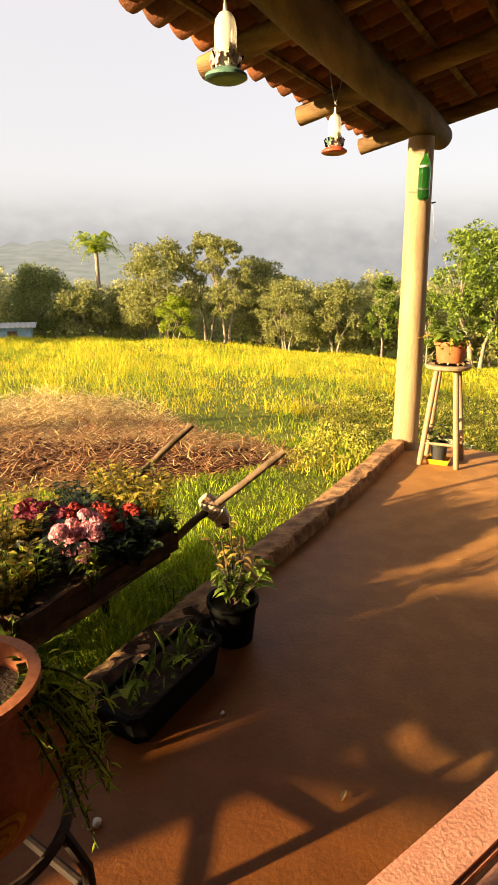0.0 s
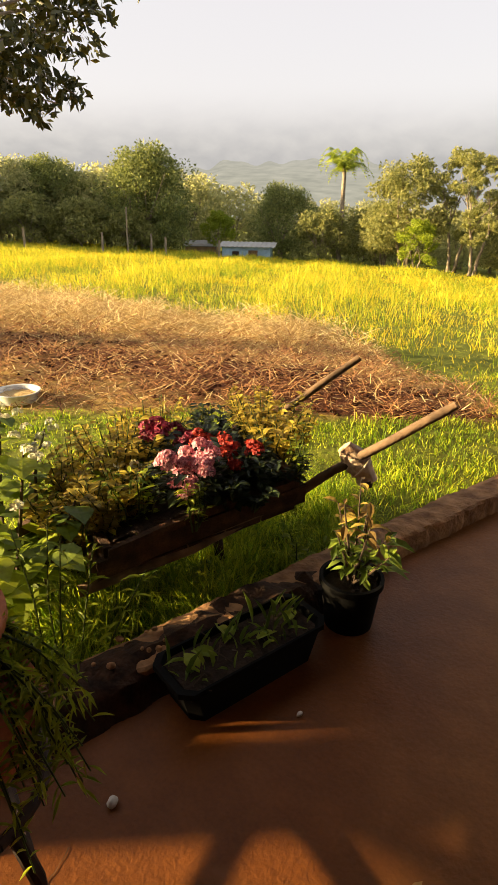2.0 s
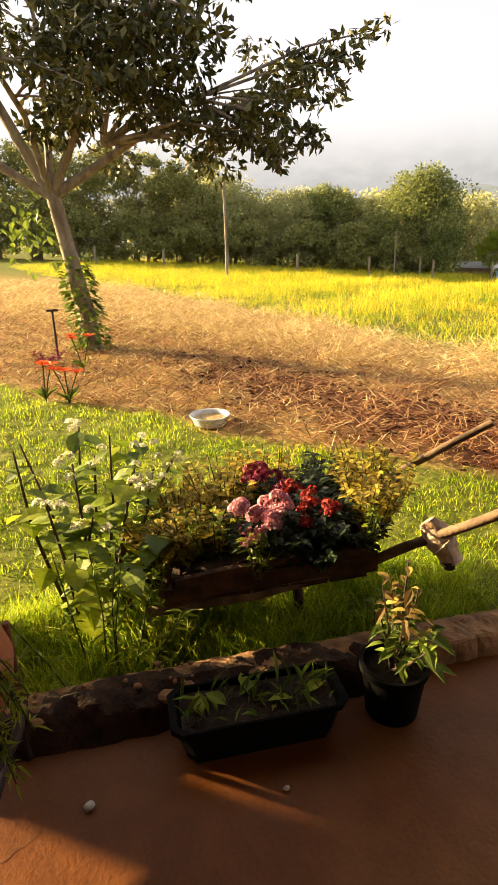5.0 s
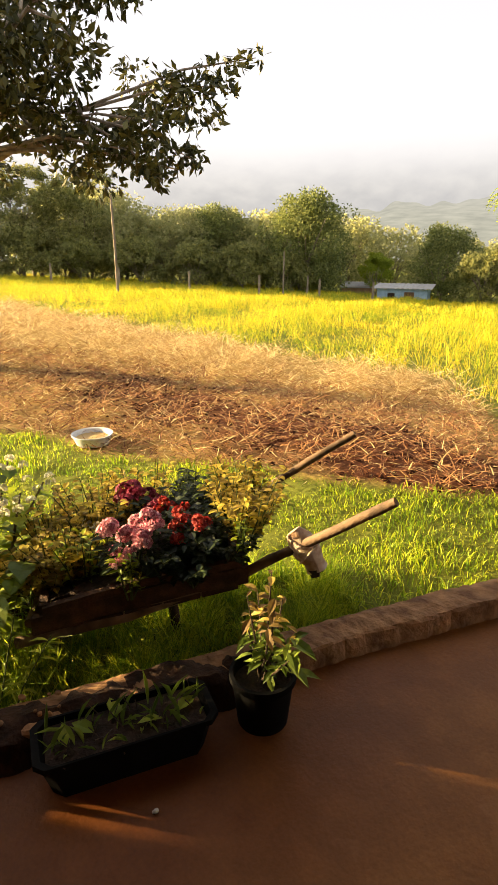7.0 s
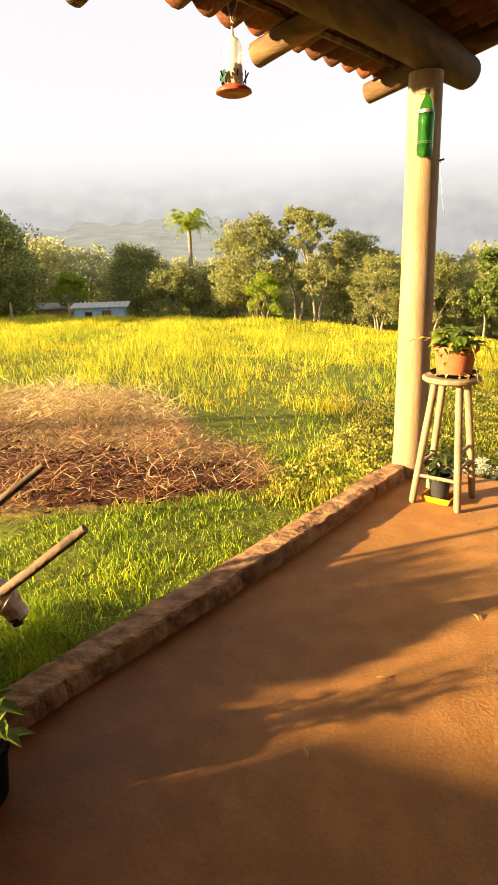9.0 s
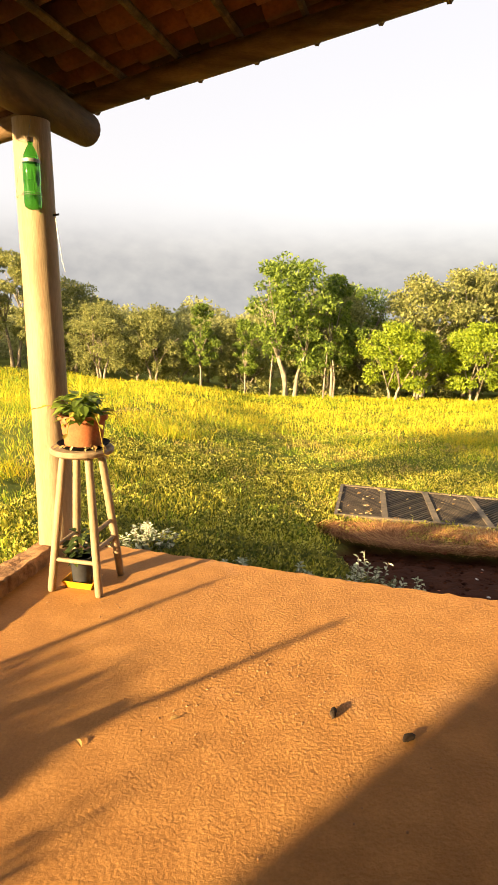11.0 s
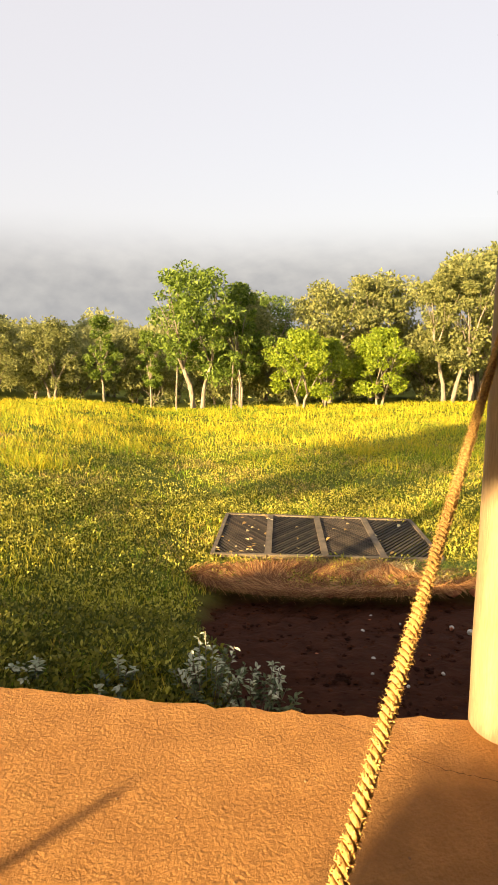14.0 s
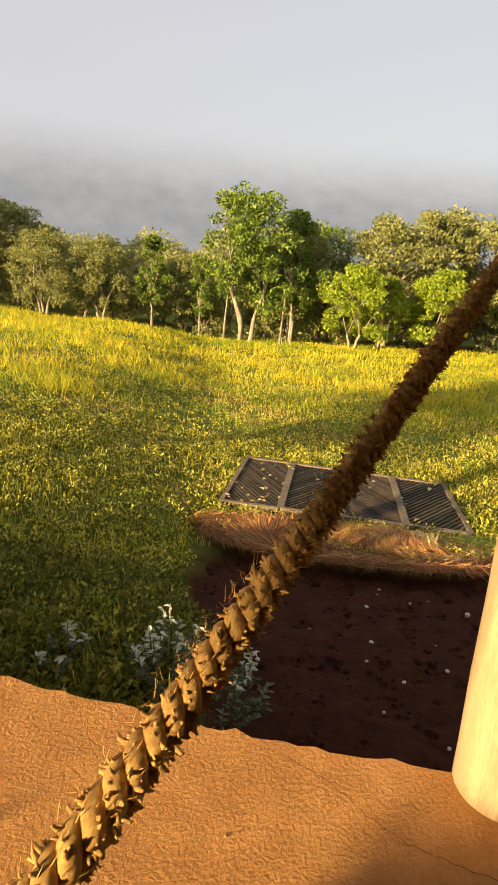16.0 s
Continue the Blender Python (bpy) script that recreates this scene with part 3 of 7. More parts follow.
def grow_tree(seed, height, spread, trunk_r, trunk_h, stems=1, clumps=26, leaves=5200, leaf=0.26, leaf_mat="leaf", bark="bark", flat=0.8, low=0.0, lean=0.0):
    """Bark and crown meshes of one tree, its base at the origin."""
    rng = random.Random(seed)
    bm = bmesh.new()
    centres, radii = [], []
    for s in range(stems):
        ang = rng.uniform(0, 6.28)
        off = Vector((math.cos(ang), math.sin(ang), 0)) * (0.0 if stems == 1 else trunk_r * 2.2)
        tilt = Vector((math.cos(ang), math.sin(ang), 0)) * ((0.08 if stems == 1 else 0.25) * trunk_h) + Vector((lean, 0, 0))
        pts, rad = [], []
        for k in range(6):
            f = k / 5
            pts.append(off + tilt * f * f + Vector((rng.uniform(-1, 1), rng.uniform(-1, 1), 0)) * trunk_r * 0.6 * f + Vector((0, 0, -0.15 + (trunk_h + 0.15) * f)))
            rad.append(trunk_r * (1.25 - 0.6 * f) if k else trunk_r * 1.6)
        tube_bm(pts, rad, 8, bm)
        top = pts[-1]
        nl = max(3, 6 // stems)
        for j in range(nl):
            a2 = 6.28 * j / nl + rng.uniform(-0.5, 0.5)
            reach = spread * rng.uniform(0.35, 0.8)
            rise = (height - trunk_h) * rng.uniform(0.35, 0.8)
            p1 = top + Vector((math.cos(a2) * reach * 0.4, math.sin(a2) * reach * 0.4, rise * 0.5))
            p2 = top + Vector((math.cos(a2) * reach, math.sin(a2) * reach, rise))
            tube_bm([top - Vector((0, 0, 0.1)), p1, p2], [trunk_r * 0.55, trunk_r * 0.35, trunk_r * 0.12], 6, bm)
            for q in range(2):
                e = p1.lerp(p2, rng.uniform(0.2, 0.9)) + Vector((rng.uniform(-1, 1), rng.uniform(-1, 1), rng.uniform(0, 1))) * spread * 0.3
                tube_bm([p1, e], [trunk_r * 0.25, trunk_r * 0.07], 5, bm)
    z0 = max(trunk_h * 0.75, low)
    for k in range(clumps):
        a2, f = rng.uniform(0, 6.28), rng.random()
        zz = z0 + (height - z0) * (f ** 0.8) * 0.93
        prof = math.sin(math.pi * min(1, 0.22 + 0.74 * (zz - z0) / (height - z0))) ** 0.75
        rr = spread * max(0.15, prof) * (0.15 + 0.8 * math.sqrt(rng.random())) * rng.uniform(0.75, 1.15)
        centres.append((rr * math.cos(a2) + lean, rr * math.sin(a2), zz))
        radii.append(spread * rng.uniform(0.11, 0.30))
    me = bpy.data.meshes.new("trunk")
    bmesh.ops.recalc_face_normals(bm, faces=bm.faces)
    bm.to_mesh(me)
    bm.free()
    me.materials.append(M[bark])
    me.polygons.foreach_set("use_smooth", [True] * len(me.polygons))
    crown = leaf_cloud("crown", centres, radii, leaves, leaf, M[leaf_mat], seed, flat, 0.55, 0.2, True)
    return me, crown


TREE_KINDS = {
    "round": grow_tree(21, 7.6, 3.3, 0.13, 1.8, 3, 110, 11500, 0.235, "leaf_olive", flat=0.7),
    "forked": grow_tree(22, 8.0, 2.9, 0.12, 2.4, 3, 90, 10500, 0.225, "leaf", flat=0.7),
    "bushy": grow_tree(23, 5.0, 2.2, 0.09, 1.0, 2, 70, 8000, 0.205, "leaf_light", low=0.7),
    "tall": grow_tree(24, 8.6, 2.0, 0.12, 3.0, 2, 60, 8000, 0.19, "leaf_olive", flat=0.7),
    "slender": grow_tree(25, 6.4, 1.4, 0.08, 2.2, 1, 46, 6000, 0.18, "leaf"),
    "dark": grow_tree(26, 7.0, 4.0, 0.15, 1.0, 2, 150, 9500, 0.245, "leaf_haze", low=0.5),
    "dome": grow_tree(29, 7.0, 3.7, 0.15, 0.8, 2, 240, 19000, 0.21, "leaf_dome", low=0.4, flat=0.8),
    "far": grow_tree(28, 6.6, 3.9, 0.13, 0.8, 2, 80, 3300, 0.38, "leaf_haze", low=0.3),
    "shrub": grow_tree(27, 2.8, 2.2, 0.05, 0.3, 3, 60, 5200, 0.2, "leaf_olive", low=0.1),
}
TREE_LABEL = {
    "round": "rounded olive-green tree at the meadow's far side", "forked": "green tree with several pale forked trunks",
    "bushy": "bright green bushy young tree", "tall": "tall thin tree with pale trunk", "slender": "slender young green tree",
    "dark": "dense olive-green spreading tree", "dome": "dense dark green dome-shaped tree", "far": "hazy olive tree deep in the wood", "shrub": "low olive-green shrub at the wood's edge",
}


def plant_tree(kind, x, y, scale=1.0, turn=0.0, z=None):
    ob = thing("tree", Matrix.Identity(4), TREE_LABEL[kind], "tree", "trees beyond the meadow")
    for name, me in zip(("trunk", "crown"), TREE_KINDS[kind]):
        c = new(name, me)
        c.parent = ob
    ob.matrix_world = Matrix.Translation((x, y, ground_z(x, min(y, 60)) if z is None else z)) @ pose(0, 0, 0, 0, 0, turn) @ Matrix.Diagonal((scale, scale, scale, 1))


WOOD = [
    # right-hand wood
    ("forked", 5.9, 36.5, 1.02, 30), ("slender", 8.6, 38, 1.15, 10), ("round", 8.8, 41, 0.95, 60), ("bushy", 11.4, 34.5, 0.88, 0), ("bushy", 13.2, 36, 0.8, 90),
    ("round", 14.8, 40, 1.02, 200), ("bushy", 16.6, 36, 0.92, 140), ("tall", 18.4, 42, 1.02, 0), ("tall", 21.3, 36.5, 1.02, 80), ("round", 24.4, 39, 1.3, 20),
    ("forked", 28, 36, 1.15, 200), ("round", 32, 35, 1.2, 90), ("forked", 36, 33, 1.2, 10), ("round", 20, 45, 1.22, 120), ("forked", 11.5, 45, 0.98, 300),
    ("round", 2.2, 42, 0.62, 45), ("slender", 0.6, 38, 0.78, 0), ("slender", 3.3, 38.5, 0.72, 120), ("round", -2.3, 38.5, 0.62, 0), ("round", -5.4, 38, 0.60, 160),
    ("shrub", -0.8, 41, 1.1, 0), ("shrub", 3.4, 41, 1.0, 90), ("shrub", -3.8, 41, 1.15, 200), ("shrub", 7.5, 42, 1.3, 40), ("shrub", 12, 42, 1.5, 10), ("shrub", 17, 43, 1.7, 0),
    ("shrub", 22.5, 42, 1.6, 70), ("round", 27, 43, 1.42, 0),
    # middle, round the palm
    ("tall", -9.6, 39, 0.82, 0), ("tall", -11.2, 40, 0.86, 90), ("round", -14.2, 39.5, 0.88, 30), ("round", -16.3, 41, 0.55, 100), ("bushy", -12.6, 37.5, 0.6, 30), ("round", -8.0, 42, 0.8, 250),
    ("dome", -24.5, 41, 0.75, 0), ("shrub", -20.6, 40, 1.2, 50), ("bushy", -28.8, 38.5, 0.65, 0), ("shrub", -17.5, 43, 1.4, 20), ("shrub", -6.5, 42, 1.2, 0),
    # left
    ("dome", -31.5, 33.5, 1.0, 120), ("dome", -34.0, 36.5, 0.9, 20), ("dome", -37.5, 30.0, 0.85, 60), ("dark", -41, 29, 0.85, 200), ("dark", -43, 24, 0.95, 80), ("round", -42, 20, 0.95, 10),
    ("round", -45, 15, 1.05, 60), ("tall", -44, 18, 0.95, 0), ("dark", -49, 22, 1.0, 30), ("round", -47, 10, 1.1, 140), ("dark", -38.5, 34, 0.75, 310), ("round", -50, 5, 1.2, 40),
    ("shrub", -33, 29, 1.1, 0), ("shrub", -35.5, 26.5, 1.1, 90), ("shrub", -38, 23, 1.1, 180), ("shrub", -40, 19.5, 1.1, 270), ("shrub", -41.5, 16, 1.15, 30), ("shrub", -30.5, 31, 0.9, 60),
    ("shrub", -42.5, 12, 1.2, 200), ("tall", -55, 14, 1.2, 0), ("tall", -52, 27, 1.15, 60),
]
for row in WOOD:
    plant_tree(*row)
rng_wood = random.Random(19)
for k in range(26):
    plant_tree(rng_wood.choice(("far", "far", "shrub", "shrub")), -30 + k * 2.75 + rng_wood.uniform(-0.8, 0.8), 46 + rng_wood.uniform(-1.5, 2), (0.85 if k > 10 else 0.72) * rng_wood.uniform(0.75, 1.1), rng_wood.uniform(0, 360))
for k in range(20):
    a = k / 19
    plant_tree(rng_wood.choice(("far", "far", "dark", "shrub")), -34 - 16 * a + rng_wood.uniform(-1, 1), 40 - 40 * a + rng_wood.uniform(-1, 1), rng_wood.uniform(0.65, 0.9), rng_wood.uniform(0, 360))
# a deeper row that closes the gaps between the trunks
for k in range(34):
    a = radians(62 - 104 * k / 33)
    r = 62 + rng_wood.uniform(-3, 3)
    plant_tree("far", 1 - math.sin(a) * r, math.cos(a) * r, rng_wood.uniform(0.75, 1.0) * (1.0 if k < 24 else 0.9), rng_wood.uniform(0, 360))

# slim bare poles standing before the right-hand wood
for i, (x, y, h) in enumerate(((7.6, 35, 2.6), (8.2, 35.2, 2.2), (4.6, 35.4, 2.4), (23.6, 33, 2.2), (24.6, 33.2, 2.0))):
    ob = thing("bare_trunk", Matrix.Translation((x, y, ground_z(x, y))), "pale leafless young trunk before the wood", "trunk", "bare trunks")
    part("stem", tube_bm([(0, 0, -0.1), (0.05, 0, h * 0.5), (0.12 * (-1) ** i, 0, h)], [0.06, 0.05, 0.03], 7), M["bark"], ob)


def palm_tree(x, y, h):
    ob = thing("palm_tree", Matrix.Translation((x, y, ground_z(x, y))), "tall slim palm with a feathery crown above the trees", "palm")
    part("trunk", tube_bm([(0, 0, -0.2), (0.05, 0, h * 0.5), (0.0, 0.05, h)], [0.19, 0.15, 0.14], 10), M["bark"], ob)
    rng = random.Random(2)
    bm = bmesh.new()
    for k in range(24):
        a = 6.283 * k / 24 + rng.uniform(-0.15, 0.15)
        rise, reach = rng.uniform(0.1, 1.5), rng.uniform(2.0, 2.8)
        dirv = Vector((math.cos(a), math.sin(a), 0))
        side = Vector((-math.sin(a), math.cos(a), 0))
        spine = []
        for j in range(9):
            f = j / 8
            spine.append(Vector((0, 0, h - 0.05)) + dirv * reach * f * (1 - 0.25 * rise) + Vector((0, 0, rise * 2.3 * f - (1.25 + rise * 1.25) * f * f * f)))
        tube_bm(spine, [0.035 * (1 - 0.8 * j / 8) for j in range(9)], 4, bm)
        for j in range(1, 9):
            for sg in (-1, 1):
                for q in (0.0, 0.5):
                    base = spine[j - 1].lerp(spine[j], q)
                    ll = 0.62 * math.sin(math.pi * min(1, (j + q) / 9 * 0.9 + 0.12))
                    tip = base + side * sg * ll + dirv * 0.15 - Vector((0, 0, ll * 0.45))
                    w = (spine[j] - spine[j - 1]).normalized() * 0.05
                    bm.faces.new([bm.verts.new(base - w), bm.verts.new(base + w), bm.verts.new(tip)])
    me = bpy.data.meshes.new("crown")
    bm.to_mesh(me)
    bm.free()
    me.materials.append(M["leaf_light"])
    c = new("crown", me)
    c.parent = ob


palm_tree(-20.0, 41.5, 6.3)


# ---- the far hill in the mist ----
def build_hill(name, label, r0, deg0, deg1, height, lo, hi, dark, light, grain, top):
    # self-lit; the mist is put into its colour and its fade with height
    m = bpy.data.materials.new(name + "_in_mist")
    m.use_nodes = True
    n, l = m.node_tree.nodes, m.node_tree.links
    n.clear()
    out = n.new("ShaderNodeOutputMaterial")
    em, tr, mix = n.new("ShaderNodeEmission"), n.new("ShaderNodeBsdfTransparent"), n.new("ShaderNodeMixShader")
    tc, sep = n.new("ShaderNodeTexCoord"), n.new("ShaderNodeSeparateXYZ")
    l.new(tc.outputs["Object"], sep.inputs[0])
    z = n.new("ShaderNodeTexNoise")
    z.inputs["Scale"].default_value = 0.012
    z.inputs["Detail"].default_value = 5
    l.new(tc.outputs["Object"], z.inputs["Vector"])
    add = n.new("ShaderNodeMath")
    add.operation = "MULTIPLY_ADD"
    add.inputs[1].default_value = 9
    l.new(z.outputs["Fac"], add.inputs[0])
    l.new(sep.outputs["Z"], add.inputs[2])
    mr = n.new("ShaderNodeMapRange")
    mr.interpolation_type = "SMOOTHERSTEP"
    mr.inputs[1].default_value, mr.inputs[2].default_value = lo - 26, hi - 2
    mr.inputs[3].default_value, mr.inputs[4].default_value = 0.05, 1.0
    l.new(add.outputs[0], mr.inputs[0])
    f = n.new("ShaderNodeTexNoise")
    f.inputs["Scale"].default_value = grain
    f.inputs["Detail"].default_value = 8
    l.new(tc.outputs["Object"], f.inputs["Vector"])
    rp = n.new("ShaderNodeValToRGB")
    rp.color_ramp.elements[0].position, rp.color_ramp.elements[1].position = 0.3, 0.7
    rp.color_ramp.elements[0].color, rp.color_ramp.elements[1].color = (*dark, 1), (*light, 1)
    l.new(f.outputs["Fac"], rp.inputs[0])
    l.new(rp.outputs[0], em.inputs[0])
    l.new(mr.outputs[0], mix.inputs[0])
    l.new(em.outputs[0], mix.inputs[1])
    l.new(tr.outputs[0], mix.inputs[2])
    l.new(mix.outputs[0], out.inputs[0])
    verts, faces = [], []
    cols, rows_ = 240, 14
    for i in range(cols + 1):
        a = radians(deg0 + (deg1 - deg0) * i / cols)           # to the left of +y
        for j in range(rows_ + 1):
            r = r0 + 9 * j
            hh = height * (1 + 0.15 * math.sin(a * 2.1 + 0.6) + 0.09 * math.sin(a * 5.3) + 0.045 * math.sin(a * 13) + top * (j / rows_) ** 9 * (math.sin(a * 61) + 0.8 * math.sin(a * 97 + 1) + 0.6 * math.sin(a * 173)))
            verts.append((-math.sin(a) * r, math.cos(a) * r, -8 + hh * (j / rows_) ** 0.9))
    for i in range(cols):
        for j in range(rows_):
            p = i * (rows_ + 1) + j
            faces.append((p, p + 1, p + rows_ + 2, p + rows_ + 1))
    ob = new(name, mesh_from(name, verts, faces, m, True))
    tagged(ob, label, "hill", kind="structure")


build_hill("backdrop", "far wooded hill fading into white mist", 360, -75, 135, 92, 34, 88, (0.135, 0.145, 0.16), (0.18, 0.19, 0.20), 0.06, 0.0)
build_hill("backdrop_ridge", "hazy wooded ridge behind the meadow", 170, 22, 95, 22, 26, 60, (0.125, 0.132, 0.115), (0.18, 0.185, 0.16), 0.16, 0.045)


# ---- grass ----
RS = np.random.RandomState(77)


def scatter(n, x0, x1, y0, y1):
    return RS.uniform(x0, x1, n), RS.uniform(y0, y1, n)


def off_terrace(x, y, gap=0.0):
    ex, ey = np.array([p[0] for p in EDGE]), np.array([p[1] for p in EDGE])
    return (x < 0.49 + 0.2973 * (y - 3.48) - 0.045 - gap) | (y > np.interp(x, ex, ey) + 0.04 + gap)


def grow(name, label, x, y, h, w, lean, mat, seed, sink=0.02):
    me = blades_mesh(name, x, y, ground_zv(x, y) - sink, h, w, lean, mat, seed)
    return tagged(new(name, me), label, "grass", kind="stuff")


def lawn():
    x, y = scatter(260000, -8, 1.6, -1.5, 6.6)
    d = np.hypot(x - 1.5, y - 1.4)
    keep = off_terrace(x, y) & (straw_mask(x, y) < RS.uniform(0.1, 0.9, len(x))) & (RS.uniform(0, 1, len(x)) < np.clip(2.6 / d, 0.15, 1))
    x, y = x[keep], y[keep]
    d = np.hypot(x - 1.5, y - 1.4)
    tuft = np.clip(0.5 + 0.5 * wob(x, y, 2.2) + 0.35 * wob(x, y, 6), 0, 1.4)
    h = RS.uniform(0.025, 0.075, len(x)) * (0.6 + 1.0 * tuft)
    near = np.exp(-(((0.49 + 0.2973 * (y - 3.48) - x) - 0.24) / 0.26) ** 2) * np.clip((3.1 - y) / 0.6, 0, 1) * (0.4 + 0.6 * tuft)
    h = h * (1 + 4.6 * near * RS.uniform(0, 1, len(x)) ** 1.5)
    grow("lawn_grass", "short bright green lawn grass", x, y, h, RS.uniform(0.003, 0.006, len(x)) * (1 + 0.10 * d), RS.uniform(0.15, 0.9, len(x)), M["lawn"], 1)


def meadow():
    xs, ys, hs, ws = [], [], [], []
    for n, y0, y1, w in ((85000, 6.0, 14, 0.0095), (85000, 14, 24, 0.017), (75000, 24, 37, 0.029)):
        x, y = scatter(n, -46, 26, y0, y1)
        tx, ty = scatter(n // 18, -46, 26, y0, y1)
        pick = RS.randint(0, len(tx), n)
        tuft = RS.uniform(0, 1, n) < 0.55
        sp = 0.06 + 0.007 * y0
        x = np.where(tuft, tx[pick] + RS.normal(0, sp, n), x)
        y = np.where(tuft, ty[pick] + RS.normal(0, sp, n), y)
        ok = np.abs(x + 6 - 0.0) < (18 + 1.4 * y)
        right = np.clip((x + 0.9 - 0.06 * (y - 6)) / 1.5, 0, 1) * np.clip((12.8 + 4.8 * np.exp(-((x - 3.4) / 2.1) ** 2) + 1.0 * wob(x, y, 1.2) - y) / 1.4, 0, 1)   # mown side, in front of the right-hand wood
        keep = ok & off_terrace(x, y, 0.1) & (straw_mask(x, y) < 0.35) & (RS.uniform(0, 1, n) > right * 0.985) & ~((x > 3.2) & (x < 7.1) & (y < 11.6))
        x, y = x[keep], y[keep]
        low = 1 - 0.45 * np.clip((x + 3.0) / 2, 0, 1) * np.clip((20 - y) / 8, 0.6, 1)
        xs.append(x); ys.append(y)
        hs.append(RS.uniform(0.14, 0.58, len(x)) * (0.7 + 0.4 * wob(x, y, 0.7) + 0.15 * wob(x, y, 2.5)) * low)
        ws.append(RS.uniform(0.6, 1.3, len(x)) * w)
    # a few greener tufts that stand alone on the mown side
    for cx, cy, n in ((1.18, 13.2, 500), (0.56, 14.1, 260), (8.0, 15.6, 300), (2.7, 16.8, 240), (-0.4, 8.9, 260)):
        xs.append(RS.normal(cx, 0.28, n)); ys.append(RS.normal(cy, 0.22, n))
        hs.append(RS.uniform(0.12, 0.42, n)); ws.append(RS.uniform(0.008, 0.014, n))
    x, y, h, w = (np.concatenate(v) for v in (xs, ys, hs, ws))
    h = np.maximum(h, 0.06) * np.clip(0.45 + (y - 5.5) * 0.12, 0.3, 1)
    grow("tall_grass", "tall yellow-green meadow grass lit by low sun", x, y, h, w, RS.uniform(0.2, 1.25, len(x)), M["tall"], 2)


def weeds():
    """Low leafy growth on the mown side."""
    x, y = scatter(62000, 0.0, 16, 5.0, 26)
    x2, y2 = scatter(42000, 0.2, 7.5, 5.0, 11)
    x, y = np.concatenate([x, x2]), np.concatenate([y, y2])
    keep = off_terrace(x, y, 0.0) & (bed_mask(x, y) < 0.4) & (straw_mask(x, y) < 0.5) & ~in_grate(x, y)
    x, y = x[keep], y[keep]
    d = np.hypot(x - 2.5, y - 2.5)
    patch = np.clip(0.5 + 0.7 * wob(x, y, 1.3), 0.1, 1.2)
    grow("weeds", "low yellow-green weeds and clipped grass", x, y, RS.uniform(0.03, 0.11, len(x)) * (0.6 + 0.9 * patch), RS.uniform(0.004, 0.010, len(x)) * (1 + 0.08 * d), RS.uniform(0.1, 0.85, len(x)), M["weed"], 3)
    # sun-dried tufts, in patches, and stray taller blades
    x, y = scatter(140000, -0.5, 12, 5.6, 17.5)
    dryp = np.clip(0.9 * wob(x + 3, y - 1, 1.1) + 0.6 * wob(x, y, 3.4) - 0.15, 0, 1)
    keep = off_terrace(x, y, 0.08) & (bed_mask(x, y) < 0.3) & (straw_mask(x, y) < 0.4) & ~in_grate(x, y) & (RS.uniform(0, 1, len(x)) < dryp)
    x, y = x[keep], y[keep]
    d = np.hypot(x - 2.5, y - 2.5)
    grow("dry_tufts", "patches of sun-dried tan grass in the mown field", x, y, RS.uniform(0.04, 0.15, len(x)), RS.uniform(0.003, 0.006, len(x)) * (1 + 0.10 * d), RS.uniform(0.5, 1.3, len(x)), M["tan_grass"], 13)
    x, y = scatter(32000, -0.5, 12, 5.4, 17.5)
    keep = off_terrace(x, y, 0.06) & (bed_mask(x, y) < 0.3) & (straw_mask(x, y) < 0.4) & ~in_grate(x, y) & (wob(x, y, 2.1) > 0.1)
    x, y = x[keep], y[keep]
    d = np.hypot(x - 2.5, y - 2.5)
    grow("coarse_grass", "coarse bright green grass tufts in the mown field", x, y, RS.uniform(0.06, 0.2, len(x)) * (0.6 + 0.5 * wob(x, y, 2.1)), RS.uniform(0.004, 0.008, len(x)) * (1 + 0.08 * d), RS.uniform(0.2, 0.9, len(x)), M["lawn"], 14)
    # leafy clumps among them
    for name, n, box, count, size, mat, seed in (("weed_clumps", 2300, (0.2, 8, 5.2, 12.0), 115000, 0.034, "weed_leafy", 8), ("weed_clumps", 1500, (0, 13, 11.5, 18), 60000, 0.034, "weed_leafy", 9), ("dark_weeds", 900, (1.0, 3.7, 5.4, 7.4), 34000, 0.040, "weed_low", 10)):
        cx, cy = scatter(n, *box)
        keep = off_terrace(cx, cy, 0.05) & (bed_mask(cx, cy) < 0.3) & ~in_grate(cx, cy) & (straw_mask(cx, cy) < 0.4)
        cx, cy = cx[keep], cy[keep]
        cen = np.stack([cx, cy, ground_zv(cx, cy) + 0.02], 1)
        me = leaf_cloud(name, cen, RS.uniform(0.05, 0.19, len(cx)), count, size, M[mat], seed, 0.42, 0.6, -0.4)
        tagged(new(name, me), "clumps of small-leaved yellow-green weeds" if name == "weed_clumps" else "dark green creeping weeds at the terrace edge", "weeds", kind="stuff")


